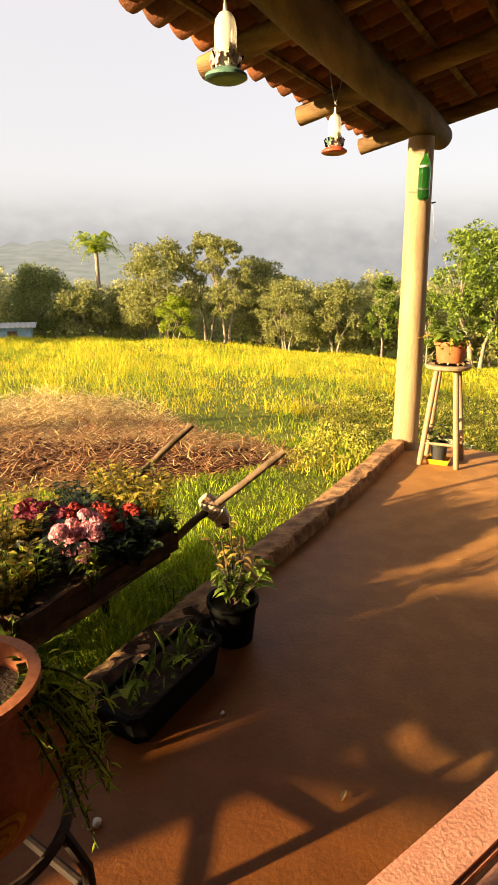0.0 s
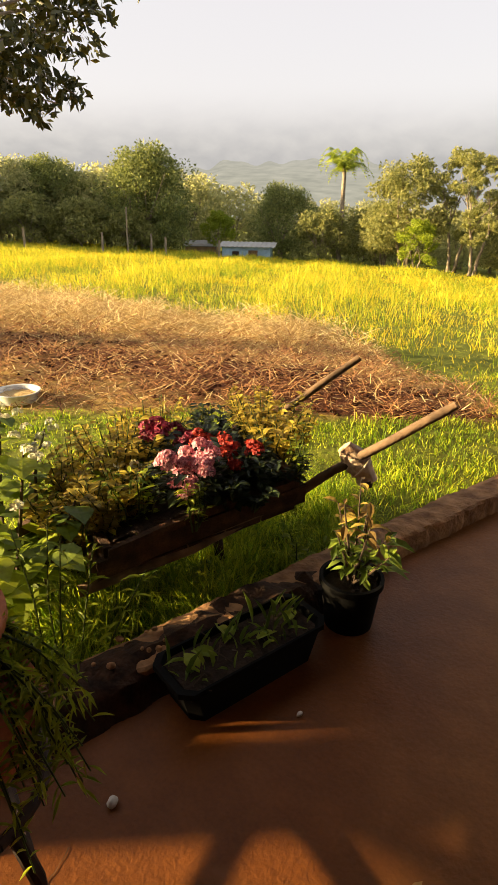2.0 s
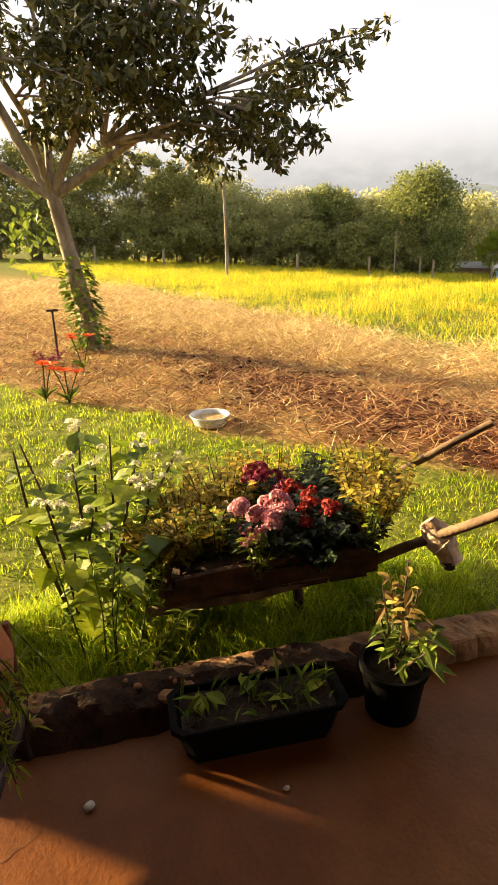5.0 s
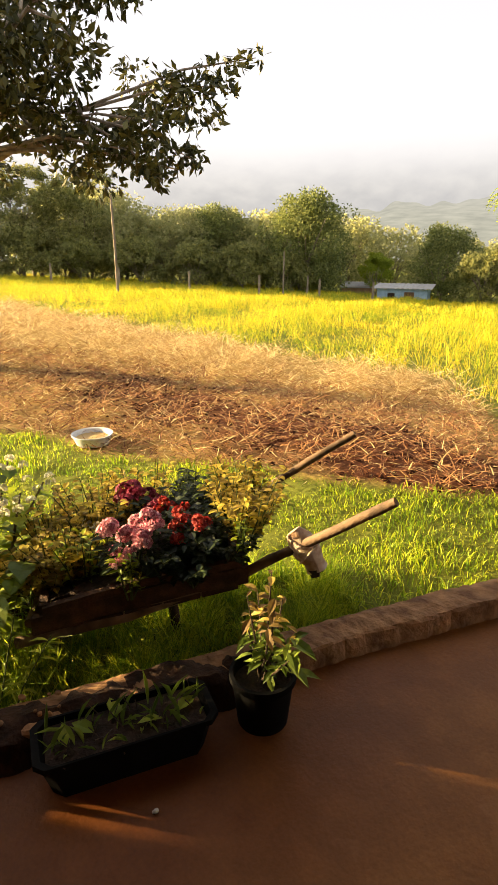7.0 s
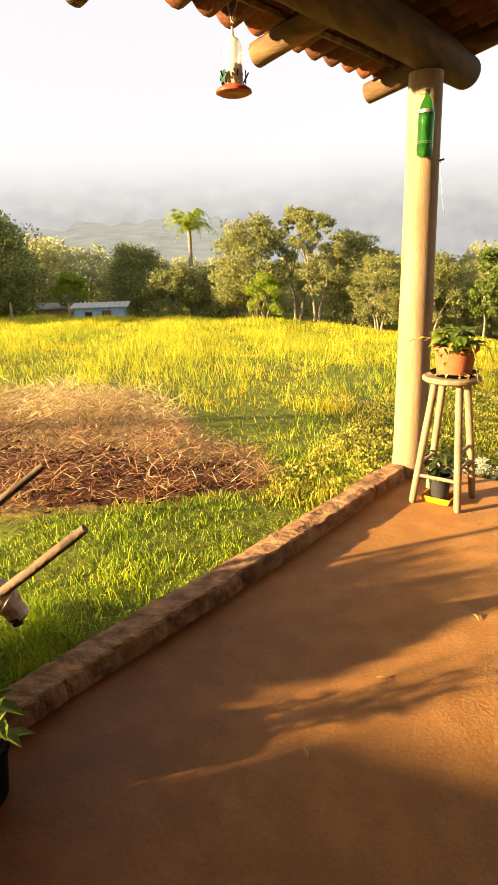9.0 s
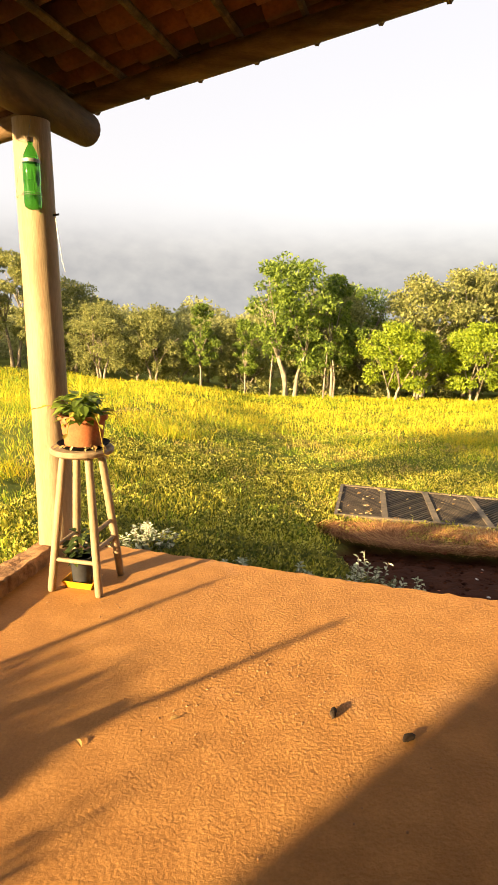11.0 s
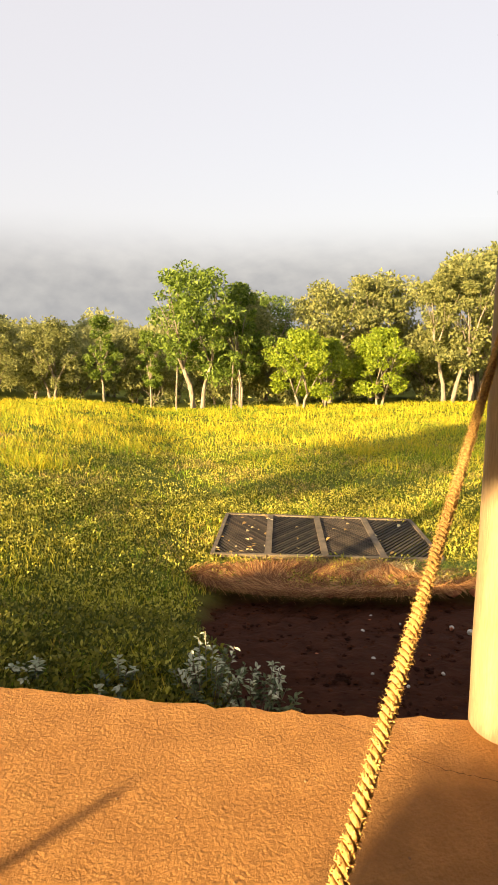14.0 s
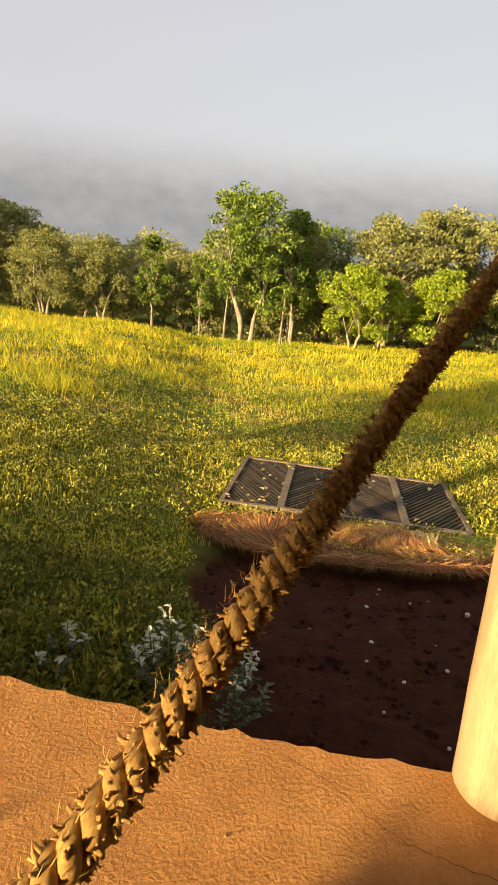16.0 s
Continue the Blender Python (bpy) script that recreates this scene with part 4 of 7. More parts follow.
def dry_straw():
    x, y = scatter(420000, -18, 1.0, -5, 9.5)
    d = np.hypot(x - 1.5, y - 1.4)
    keep = (RS.uniform(0, 1, len(x)) < straw_mask(x, y) * (1 - 0.35 * soil_mask(x, y))) & off_terrace(x, y) & (RS.uniform(0, 1, len(x)) < np.clip(5 / d, 0.22, 1))
    x, y = x[keep], y[keep]
    d = np.hypot(x - 1.5, y - 1.4)
    back = np.clip((y - 5.6 - 0.5 * (x + 4.3) + 0.35 * wob(x, y, 1.8)) / 1.3, 0, 1)
    tan = RS.uniform(0, 1, len(x)) < 0.22 + 0.78 * back
    for pick, name, label, mat, seed in ((tan, "dry_straw", "pale dry straw lying where the grass was mown", "straw", 4), (~tan, "dead_stalks", "red-brown dead stalks and debris on red earth", "debris", 6)):
        px, py, pb, pd = x[pick], y[pick], back[pick], d[pick]
        h = RS.uniform(0.06, 0.26, len(px)) * (0.8 + 0.6 * pb) * (0.75 + 0.5 * np.clip(wob(px, py, 4.0), -0.5, 1))
        lift = RS.uniform(0, 1, len(px)) ** 2 * (0.07 + 0.24 * pb * np.clip(0.6 + 0.6 * wob(px, py, 2.2), 0, 1))
        me = blades_mesh(name, px, py, ground_zv(px, py) + lift - 0.005, h, RS.uniform(0.0035, 0.0075, len(px)) * (1 + 0.12 * pd), RS.uniform(0.8, 1.6, len(px)), M[mat], seed, 0.5, 0.22)
        tagged(new(name, me), label, "straw", kind="stuff")


def clods(name, label, n, box, mask, lo, hi, dz, seed):
    """Many rough little lumps of earth, in one mesh."""
    rs = np.random.RandomState(seed)
    x, y = rs.uniform(box[0], box[1], n), rs.uniform(box[2], box[3], n)
    keep = (mask(x, y) > rs.uniform(0.25, 0.75, n)) & off_terrace(x, y, 0.02)
    x, y = x[keep], y[keep]
    n = len(x)
    octa = np.array([(1, 0, 0), (0, 1, 0), (-1, 0, 0), (0, -1, 0), (0, 0, 1), (0, 0, -1), (0.7, 0.7, 0.5), (-0.7, 0.6, 0.5), (-0.6, -0.7, 0.5), (0.7, -0.6, 0.5)], float)
    tri = np.array([(0, 6, 9), (6, 4, 9), (6, 1, 7), (6, 7, 4), (7, 2, 8), (7, 8, 4), (8, 3, 9), (8, 9, 4), (0, 1, 6), (1, 2, 7), (2, 3, 8), (3, 0, 9)])
    size = lo + (hi - lo) * rs.uniform(0, 1, n) ** 3
    v = octa[None] * (size[:, None, None] * np.array([1.2, 1.0, 0.7])) * rs.uniform(0.6, 1.3, (n, len(octa), 1))
    a = rs.uniform(0, 6.283, n)
    ca, sa = np.cos(a)[:, None], np.sin(a)[:, None]
    vx, vy = v[..., 0] * ca - v[..., 1] * sa, v[..., 0] * sa + v[..., 1] * ca
    v = np.stack([vx + x[:, None], vy + y[:, None], v[..., 2] + (ground_zv(x, y) + dz)[:, None]], -1).reshape(-1, 3)
    f = (tri[None] + (np.arange(n) * len(octa))[:, None, None]).reshape(-1, 3)
    ob = new(name, mesh_from(name, v.tolist(), f.tolist(), M["clod"]))
    tagged(ob, label, "earth", kind="stuff")


GRATE = [(4.03, 10.78), (6.36, 9.95), (6.04, 8.45), (3.63, 9.12)]


def in_grate(x, y):
    inside = np.ones(len(x), bool)
    for (ax, ay), (bx, by) in zip(GRATE, GRATE[1:] + GRATE[:1]):
        inside &= (bx - ax) * (y - ay) - (by - ay) * (x - ax) < 0
    return inside


def rank_grass():
    u, v = RS.uniform(-2.5, -0.3, 24000), RS.uniform(-0.66, -0.04, 24000)
    x, y = K0.x + KDIR.x * u + KIN.x * v, K0.y + KDIR.y * u + KIN.y * v
    tuft = np.clip(0.55 + 0.8 * wob(x, y, 7), 0, 1.2)
    keep = RS.uniform(0, 1, len(x)) < 0.25 + 0.75 * tuft
    x, y, tuft = x[keep], y[keep], tuft[keep]
    grow("rank_grass", "long uncut grass between the kerb and the wheelbarrow", x, y, RS.uniform(0.06, 0.19, len(x)) * (0.5 + 0.9 * tuft), RS.uniform(0.003, 0.006, len(x)), RS.uniform(0.2, 1.0, len(x)), M["lawn"], 17)


lawn()
rank_grass()
meadow()
weeds()
dry_straw()
clods("bed_clods", "dark red clods of freshly dug earth", 9000, (3.1, 7.1, 4.5, 8.5), bed_mask, 0.004, 0.024, -0.105, 21)
clods("mound_clods", "red-brown clods among the dead stalks", 5200, (-6, 0.8, 3.5, 6.6), soil_mask, 0.006, 0.035, 0.0, 22)


# ---- unseen walls added to shade the terrace ----
M["wall"] = material("limewash", (0.40, 0.26, 0.16), (0.30, 0.18, 0.10), 3, 0.9, bump=0.3, bump_scale=30)
M["pink_paint"] = material("pink_paint", (0.62, 0.30, 0.22), (0.50, 0.22, 0.16), 14, 0.7, bump=0.25, bump_scale=120)


def unseen_walls():
    """Unseen walls added behind the terrace, with gaps that let sun patches through."""
    y0, y1, h, top = -0.75, -0.60, 1.35, 3.6
    # piers and panels round a slit and a window, cut to place sun patches
    boxes = [(-3.1, -2.80, 0, h), (-2.80, -2.54, 0, 0.86), (-2.80, -2.54, 0.99, h), (-2.54, -2.28, 0, 1.95), (-1.5, -0.95, 0, 1.08), (-1.5, -0.95, 1.40, 1.95), (-0.95, -0.9, 0, 1.95), (-0.9, 5.3, 0, top), (-2.28, -1.5, 0, 0.50), (-2.28, -1.5, 1.40, 1.95), (-2.28, -1.5, 0.90, 0.93), (-2.28, -1.5, 1.12, 1.16)]
    bm = bmesh.new()
    for x0, x1, z0, z1 in boxes:
        box_bm((x1 - x0, y1 - y0, z1 - z0), ((x0 + x1) / 2, (y0 + y1) / 2, (z0 + z1) / 2), bm=bm)
    ob = part("unseen_wall_south", bm, M["wall"], smooth=False)
    tagged(ob, "unseen ochre wall added to shade the terrace, with gaps that shape sun patches", "wall", kind="structure")
    for name, size, at in (("unseen_wall_east", (0.15, 4.75, 3.7), (5.25, 1.8, 1.85)),):
        ob = part(name, box_bm(size, at), M["wall"], smooth=False)
        tagged(ob, "unseen ochre wall added to cut the light on the terrace", "wall", kind="structure")
    # unseen panel added above the terrace, hidden from below by the tiles
    ob = part("ceiling", box_bm((9.6, 3.0, 0.08), (3.2, -0.8, 4.05)), M["wood_dark"], smooth=False)
    tagged(ob, "unseen dark panel added above the terrace", "ceiling", kind="structure")


unseen_walls()


# ---- stool with pots by the corner post ----
def ring_leaves(bm, n, r0, r1, z, length, rng, width=0.5, up=0.5):
    """Broad leaves on short stalks round an axis, each a folded blade."""
    for k in range(n):
        a = rng.uniform(0, 6.283)
        rr = rng.uniform(r0, r1)
        base = Vector((math.cos(a) * rr, math.sin(a) * rr, z + rng.uniform(0, up)))
        d = Vector((math.cos(a + rng.uniform(-0.8, 0.8)), math.sin(a + rng.uniform(-0.8, 0.8)), rng.uniform(-0.5, 0.6))).normalized()
        leaf_face(bm, base, d, length * rng.uniform(0.6, 1.2), width, rng)


def leaf_face(bm, base, d, ln, width, rng, fold=0.18, droop=0.25):
    side = d.cross(Vector((rng.uniform(-0.3, 0.3), rng.uniform(-0.3, 0.3), 1))).normalized()
    nrm = side.cross(d).normalized()
    pts = []
    for f, w in ((0.0, 0.04), (0.3, 0.85), (0.6, 0.9), (1.0, 0.0)):
        c = base + d * ln * f - Vector((0, 0, droop * ln * f * f))
        pts.append((c, side * ln * width * 0.5 * w, nrm * ln * fold * w * 0.5))
    mid = [bm.verts.new(c) for c, s, q in pts]
    lef = [bm.verts.new(c + s + q) for c, s, q in pts[:3]]
    rig = [bm.verts.new(c - s + q) for c, s, q in pts[:3]]
    for k in range(2):
        bm.faces.new((mid[k], mid[k + 1], lef[k + 1], lef[k]))
        bm.faces.new((mid[k + 1], mid[k], rig[k], rig[k + 1]))
    bm.faces.new((mid[2], mid[3], lef[2]))
    bm.faces.new((mid[3], mid[2], rig[2]))


def foliage_part(name, bm, mat, parent, label=""):
    me = bpy.data.meshes.new(name)
    bm.to_mesh(me)
    bm.free()
    me.materials.append(mat)
    ob = new(name, me)
    ob.parent = parent
    if label:
        ob["label"] = label
    return ob


STOOL = Vector((1.47, 5.21, 0))
M["soil"] = material("potting_soil", (0.05, 0.03, 0.02), (0.02, 0.012, 0.008), 30, 0.95, bump=0.8, bump_scale=90)


def pot_profile(r0, r1, h, rim=0.012, lip=0.03):
    return [(0, 0), (r0, 0), (r0 + (r1 - r0) * (1 - lip / h), h - lip), (r1 + rim, h - lip), (r1 + rim, h), (r1 - 0.006, h), (r0 + 0.7 * (r1 - r0), h * 0.72), (0, h * 0.72)]


def build_stool():
    ob = thing("stool", Matrix.Translation(STOOL) @ pose(0, 0, 0, 0, 0, -14), "tall round-seated wooden stool beside the corner post", "stool")
    seat = lathe_bm([(0, 0.765), (0.155, 0.765), (0.168, 0.775), (0.170, 0.79), (0.160, 0.80), (0, 0.80)], 36)
    part("seat", seat, M["wood_stool"], ob)
    feet = {}
    for sx in (-1, 1):
        for sy in (-1, 1):
            foot, top = Vector((sx * 0.142, sy * 0.142, 0)), Vector((sx * 0.072, sy * 0.072, 0.768))
            feet[(sx, sy)] = (foot, top)
            part("leg", tube_bm([foot, foot.lerp(top, 0.02), foot.lerp(top, 0.5), top], [0.018, 0.022, 0.023, 0.021], 12), M["wood_stool"], ob)
    for a, b, f in (((-1, -1), (1, -1), 0.24), ((-1, 1), (1, 1), 0.24), ((-1, -1), (-1, 1), 0.33), ((1, -1), (1, 1), 0.33), ((1, -1), (1, 1), 0.46)):
        p, q = feet[a][0].lerp(feet[a][1], f), feet[b][0].lerp(feet[b][1], f)
        part("rung", tube_bm([p, q], 0.012, 10), M["wood_stool"], ob)


build_stool()


def seat_pot():
    ob = thing("potted_plant", Matrix.Translation(STOOL + Vector((0.01, 0, 0.802))), "terracotta pot of trailing green leaves on the stool", "potted plant")
    rng = random.Random(3)
    part("saucer", lathe_bm([(0, 0), (0.115, 0), (0.140, 0.022), (0.134, 0.024), (0.11, 0.008), (0, 0.008)], 32), M["pot_black"], ob, "dark plastic saucer")
    pot = part("pot", lathe_bm([(r, z + 0.009) for r, z in pot_profile(0.098, 0.122, 0.17, 0.008, 0.03)], 36), M["terracotta"], ob)
    bm = bmesh.new()
    ring_leaves(bm, 130, 0.0, 0.12, 0.15, 0.075, rng, 0.75, 0.13)
    foliage_part("foliage", bm, M["leaf"], ob)
    # a trailing shoot over the rim
    for a, ln in ((3.3, 0.2), (0.0, 0.14), (5.4, 0.17), (4.6, 0.10)):
        pts = [Vector((math.cos(a) * (0.10 + 0.13 * f), math.sin(a) * (0.10 + 0.13 * f), 0.20 + 0.08 * f - (0.55 if a < 3.2 or a > 4 else 0.12) * f * f * ln * 3)) for f in (0, 0.3, 0.6, 1.0)]
        bm = tube_bm(pts, 0.0022, 5)
        for p in pts[1:]:
            leaf_face(bm, p, Vector((math.cos(a), math.sin(a), -0.2)).normalized(), 0.045, 0.6, rng)
        foliage_part("shoot", bm, M["leaf_bronze"], ob)
    bm = bmesh.new()
    for k in range(26):
        a = rng.uniform(3.5, 6.6)
        leaf_face(bm, Vector((math.cos(a) * 0.135, math.sin(a) * 0.135, rng.uniform(0.012, 0.035))), Vector((math.cos(a), math.sin(a), rng.uniform(-0.6, 0.5))).normalized(), 0.03, 0.5, rng)
    foliage_part("withered_foliage", bm, M["straw"], ob, "withered leaves on the saucer")


seat_pot()


def floor_pots():
    rng = random.Random(6)
    M["yellow_plastic"] = material("yellow_plastic", (0.70, 0.36, 0.03), (0.55, 0.26, 0.02), 12, 0.45, bump=0.05)
    tray = thing("tray", Matrix.Translation(STOOL + Vector((-0.02, -0.03, 0.001))) @ pose(0, 0, 0, 0, 0, -14), "small yellow plastic tray under the stool", "tray")
    bm = bmesh.new()
    lo, hi = [(-0.075, -0.05), (0.075, -0.05), (0.075, 0.05), (-0.075, 0.05)], [(-0.095, -0.068), (0.095, -0.068), (0.095, 0.068), (-0.095, 0.068)]
    a = [bm.verts.new((x, y, 0)) for x, y in lo]
    b = [bm.verts.new((x, y, 0.045)) for x, y in hi]
    c = [bm.verts.new((x * 0.93, y * 0.93, 0.045)) for x, y in hi]
    d = [bm.verts.new((x * 0.93, y * 0.93, 0.006)) for x, y in lo]
    for p, q in ((a, b), (b, c), (c, d)):
        for k in range(4):
            bm.faces.new((p[k], p[(k + 1) % 4], q[(k + 1) % 4], q[k]))
    bm.faces.new(a[::-1])
    bm.faces.new(d)
    part("body", bm, M["yellow_plastic"], tray, smooth=False)
    ob = thing("potted_plant", Matrix.Translation(STOOL + Vector((-0.02, -0.02, 0.008))), "small leafy plant in a dark plastic pot under the stool", "potted plant")
    M["pot_grey"] = material("grey_plastic", (0.045, 0.045, 0.05), (0.03, 0.03, 0.032), 9, 0.5, bump=0.05)
    part("pot", lathe_bm(pot_profile(0.052, 0.068, 0.17, 0.006, 0.03), 28), M["pot_grey"], ob)
    bm = bmesh.new()
    ring_leaves(bm, 70, 0.0, 0.07, 0.15, 0.06, rng, 0.65, 0.15)
    foliage_part("foliage", bm, M["leaf_dark"], ob)


floor_pots()


# ---- bottle tied to the post ----
def build_bottle():
    M["green_glass"] = bpy.data.materials.new("green_plastic")
    m = M["green_glass"]
    m.use_nodes = True
    b = m.node_tree.nodes["Principled BSDF"]
    b.inputs["Base Color"].default_value = (0.06, 0.42, 0.08, 1)
    b.inputs["Roughness"].default_value = 0.04
    b.inputs["Transmission Weight"].default_value = 0.92
    b.inputs["IOR"].default_value = 1.33
    at = Vector((1.185, 5.6, 2.03)) + Vector((0.02, -0.155, 0))
    ob = thing("bottle", Matrix.Translation(at), "green plastic bottle wired upright to the post", "bottle")
    prof = [(0, 0.012), (0.025, 0.0), (0.043, 0.012), (0.046, 0.04), (0.044, 0.10), (0.046, 0.16), (0.045, 0.22), (0.038, 0.265), (0.022, 0.30), (0.013, 0.315), (0.013, 0.335), (0, 0.335)]
    part("body", lathe_bm(prof, 26), M["green_glass"], ob)
    part("cap", lathe_bm([(0, 0.330), (0.016, 0.330), (0.016, 0.352), (0, 0.354)], 18), M["wood_stool"], ob, "tan screw cap")
    part("band", lathe_bm([(0.0462, 0.228), (0.0468, 0.245), (0.0455, 0.245), (0.045, 0.228), (0.0462, 0.228)], 26), M["wire"], ob)
    for z, r in ((0.07, 0.049), (0.08, 0.049)):
        ring = [Vector((r * math.cos(a), r * math.sin(a), z)) for a in [k * 6.283 / 22 for k in range(23)]]
        part("tie_wire", tube_bm(ring, 0.0014, 5, cap=False), M["wire"], ob)
    for pts in (((-0.05, -0.01, 0.075), (-0.10, 0.05, 0.07), (-0.122, 0.15, 0.07)), ((-0.012, 0, 0.33), (-0.01, 0.03, 0.40), (-0.005, 0.045, 0.45)), ((0.0, -0.01, 0.335), (-0.06, 0.02, 0.345), (-0.115, 0.12, 0.355)), ((-0.105, 0.05, 0.07), (-0.07, 0.0, 0.18), (-0.045, -0.01, 0.235))):
        part("tie_wire", tube_bm(pts, 0.0014, 5), M["wire"], ob)
    w = thing("wire_end", Matrix.Translation((1.285, 5.56, 1.9)), "loose end of grey wire on the post", "wire")
    part("strand", tube_bm([(0, 0, 0.12), (0.008, -0.005, 0.05), (0.03, -0.01, -0.12), (0.045, -0.012, -0.18)], 0.002, 5), M["wire"], w)
    part("nail", tube_bm([(-0.01, 0, 0.12), (0.022, -0.004, 0.125)], 0.006, 8), M["iron"], w)


build_bottle()


# ---- nectar feeders under the eave ----
def feeder(at, dish, petals, label, scale=1.0):
    ob = thing("nectar_feeder", Matrix.Translation(at) @ Matrix.Diagonal((scale, scale, scale, 1)), label, "bird feeder", "nectar feeders")
    clear = M["clear"]
    part("base_dish", lathe_bm([(0, 0.004), (0.03, 0.004), (0.055, 0.0), (0.072, 0.008), (0.070, 0.018), (0.045, 0.034), (0.03, 0.038), (0, 0.038)], 32), dish, ob)
    part("tank", lathe_bm([(0.034, 0.036), (0.037, 0.05), (0.037, 0.155), (0.033, 0.178), (0.022, 0.195), (0.010, 0.202), (0, 0.203)], 28), clear, ob)
    part("nectar", lathe_bm([(0, 0.04), (0.034, 0.04), (0.034, 0.105), (0, 0.105)], 24), M["nectar"], ob)
    part("hanger", tube_bm([(0, 0, 0.2), (0, 0, 0.235)], [0.008, 0.004], 8), M["cream_plastic"], ob)
    part("hook", tube_bm([(0, 0, 0.233), (0.006, 0, 0.245), (0, 0, 0.256), (-0.005, 0, 0.248)], 0.0018, 6), M["wire"], ob)
    for sx in (-1, 1):
        part("hanging_wire", tube_bm([(0, 0, 0.25), (sx * 0.018, 0.01, 0.31), (sx * 0.05, 0.02, 0.50), (sx * 0.055, 0.02, 0.68)], 0.0026, 6), M["wire"], ob)
    for k in range(5):
        a = k * 6.283 / 5 + 0.4
        bm = bmesh.new()
        o = Vector((math.cos(a) * 0.048, math.sin(a) * 0.048, 0.062))
        out = Vector((math.cos(a), math.sin(a), 0.1)).normalized()
        s, u = out.cross(Vector((0, 0, 1))).normalized(), Vector((0, 0, 1))
        for j in range(6):
            b = j * 6.283 / 6
            d = s * math.cos(b) + u * math.sin(b)
            c = o + d * 0.014
            ring = [bm.verts.new(c + (d * math.cos(q) * 0.011 + out.cross(d) * math.sin(q) * 0.008) + out * 0.002) for q in [i * 6.283 / 8 for i in range(8)]]
            back = [bm.verts.new(v.co - out * 0.004) for v in ring]
            bm.faces.new(ring)
            bm.faces.new(back[::-1])
            for i in range(8):
                bm.faces.new((ring[i], back[i], back[(i + 1) % 8], ring[(i + 1) % 8]))
        part("flower", bm, petals[k % len(petals)], ob)
        part("perch", tube_bm([o - out * 0.01 + u * -0.02, o + out * 0.012 + u * 0.015], 0.003, 6), M["pot_black"], ob)
    return ob


def clear_material():
    m = bpy.data.materials.new("clear_plastic")
    m.use_nodes = True
    n, l = m.node_tree.nodes, m.node_tree.links
    b = n["Principled BSDF"]
    b.inputs["Base Color"].default_value = (0.88, 0.84, 0.76, 1)
    b.inputs["Roughness"].default_value = 0.15
    tr, mx = n.new("ShaderNodeBsdfTransparent"), n.new("ShaderNodeMixShader")
    mx.inputs[0].default_value = 0.45
    l.new(tr.outputs[0], mx.inputs[2])
    l.new(b.outputs[0], mx.inputs[1])
    l.new(mx.outputs[0], n["Material Output"].inputs[0])
    return m


M["clear"] = clear_material()
M["nectar"] = material("nectar", (0.62, 0.58, 0.40), (0.55, 0.5, 0.34), 5, 0.3, bump=0)
M["cream_plastic"] = material("cream_plastic", (0.72, 0.62, 0.52), (0.66, 0.55, 0.45), 9, 0.4, bump=0.03)
M["red_plastic"] = material("red_plastic", (0.50, 0.09, 0.05), (0.40, 0.06, 0.04), 9, 0.4, bump=0.03)
M["teal_plastic"] = material("teal_plastic", (0.10, 0.20, 0.17), (0.07, 0.15, 0.13), 9, 0.4, bump=0.03)
M["green_plastic"] = material("dark_green_plastic", (0.02, 0.10, 0.06), (0.01, 0.06, 0.04), 9, 0.4, bump=0.03)
M["pink_plastic"] = material("pink_plastic", (0.60, 0.32, 0.30), (0.5, 0.25, 0.24), 9, 0.4, bump=0.03)
feeder((0.655, 3.985, 2.118), M["red_plastic"], (M["green_plastic"], M["cream_plastic"], M["pot_black"]), "hanging nectar feeder with a red dish and dark flowers")
feeder((0.462, 2.414, 2.055), M["teal_plastic"], (M["pink_plastic"], M["cream_plastic"], M["pink_plastic"]), "hanging nectar feeder with a teal dish and pink flowers", 0.95)


# ---- rustic wheelbarrow planter ----
M["barrow_wood"] = material("weathered_board", (0.10, 0.048, 0.024), (0.035, 0.018, 0.010), 5, 0.85, bump=0.6, bump_scale=40, stretch=(1, 4, 4))
M["handle_wood"] = material("bare_pole", (0.22, 0.14, 0.085), (0.05, 0.032, 0.02), 9, 0.8, bump=0.5, bump_scale=45)
M["bone"] = material("bone", (0.70, 0.60, 0.48), (0.36, 0.21, 0.12), 14, 0.7, bump=0.4, bump_scale=60)
M["petal_pink"] = material("petal_pink", (0.85, 0.50, 0.54), (0.50, 0.16, 0.22), 30, 0.6, bump=0, island=0.7, translucent=0.3)
M["petal_red"] = material("petal_red", (0.52, 0.06, 0.04), (0.22, 0.015, 0.015), 30, 0.6, bump=0, island=0.7, translucent=0.25)
M["petal_wine"] = material("petal_wine", (0.36, 0.05, 0.10), (0.16, 0.015, 0.035), 30, 0.6, bump=0, island=0.7, translucent=0.25)
M["petal_white"] = material("petal_white", (0.80, 0.78, 0.62), (0.62, 0.60, 0.42), 30, 0.6, bump=0, island=0.6, translucent=0.35)
M["petal_orange"] = material("petal_orange", (0.80, 0.14, 0.03), (0.55, 0.05, 0.01), 30, 0.6, bump=0, island=0.7, translucent=0.35)

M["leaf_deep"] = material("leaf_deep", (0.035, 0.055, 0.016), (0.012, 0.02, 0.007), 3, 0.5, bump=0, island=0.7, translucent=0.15)

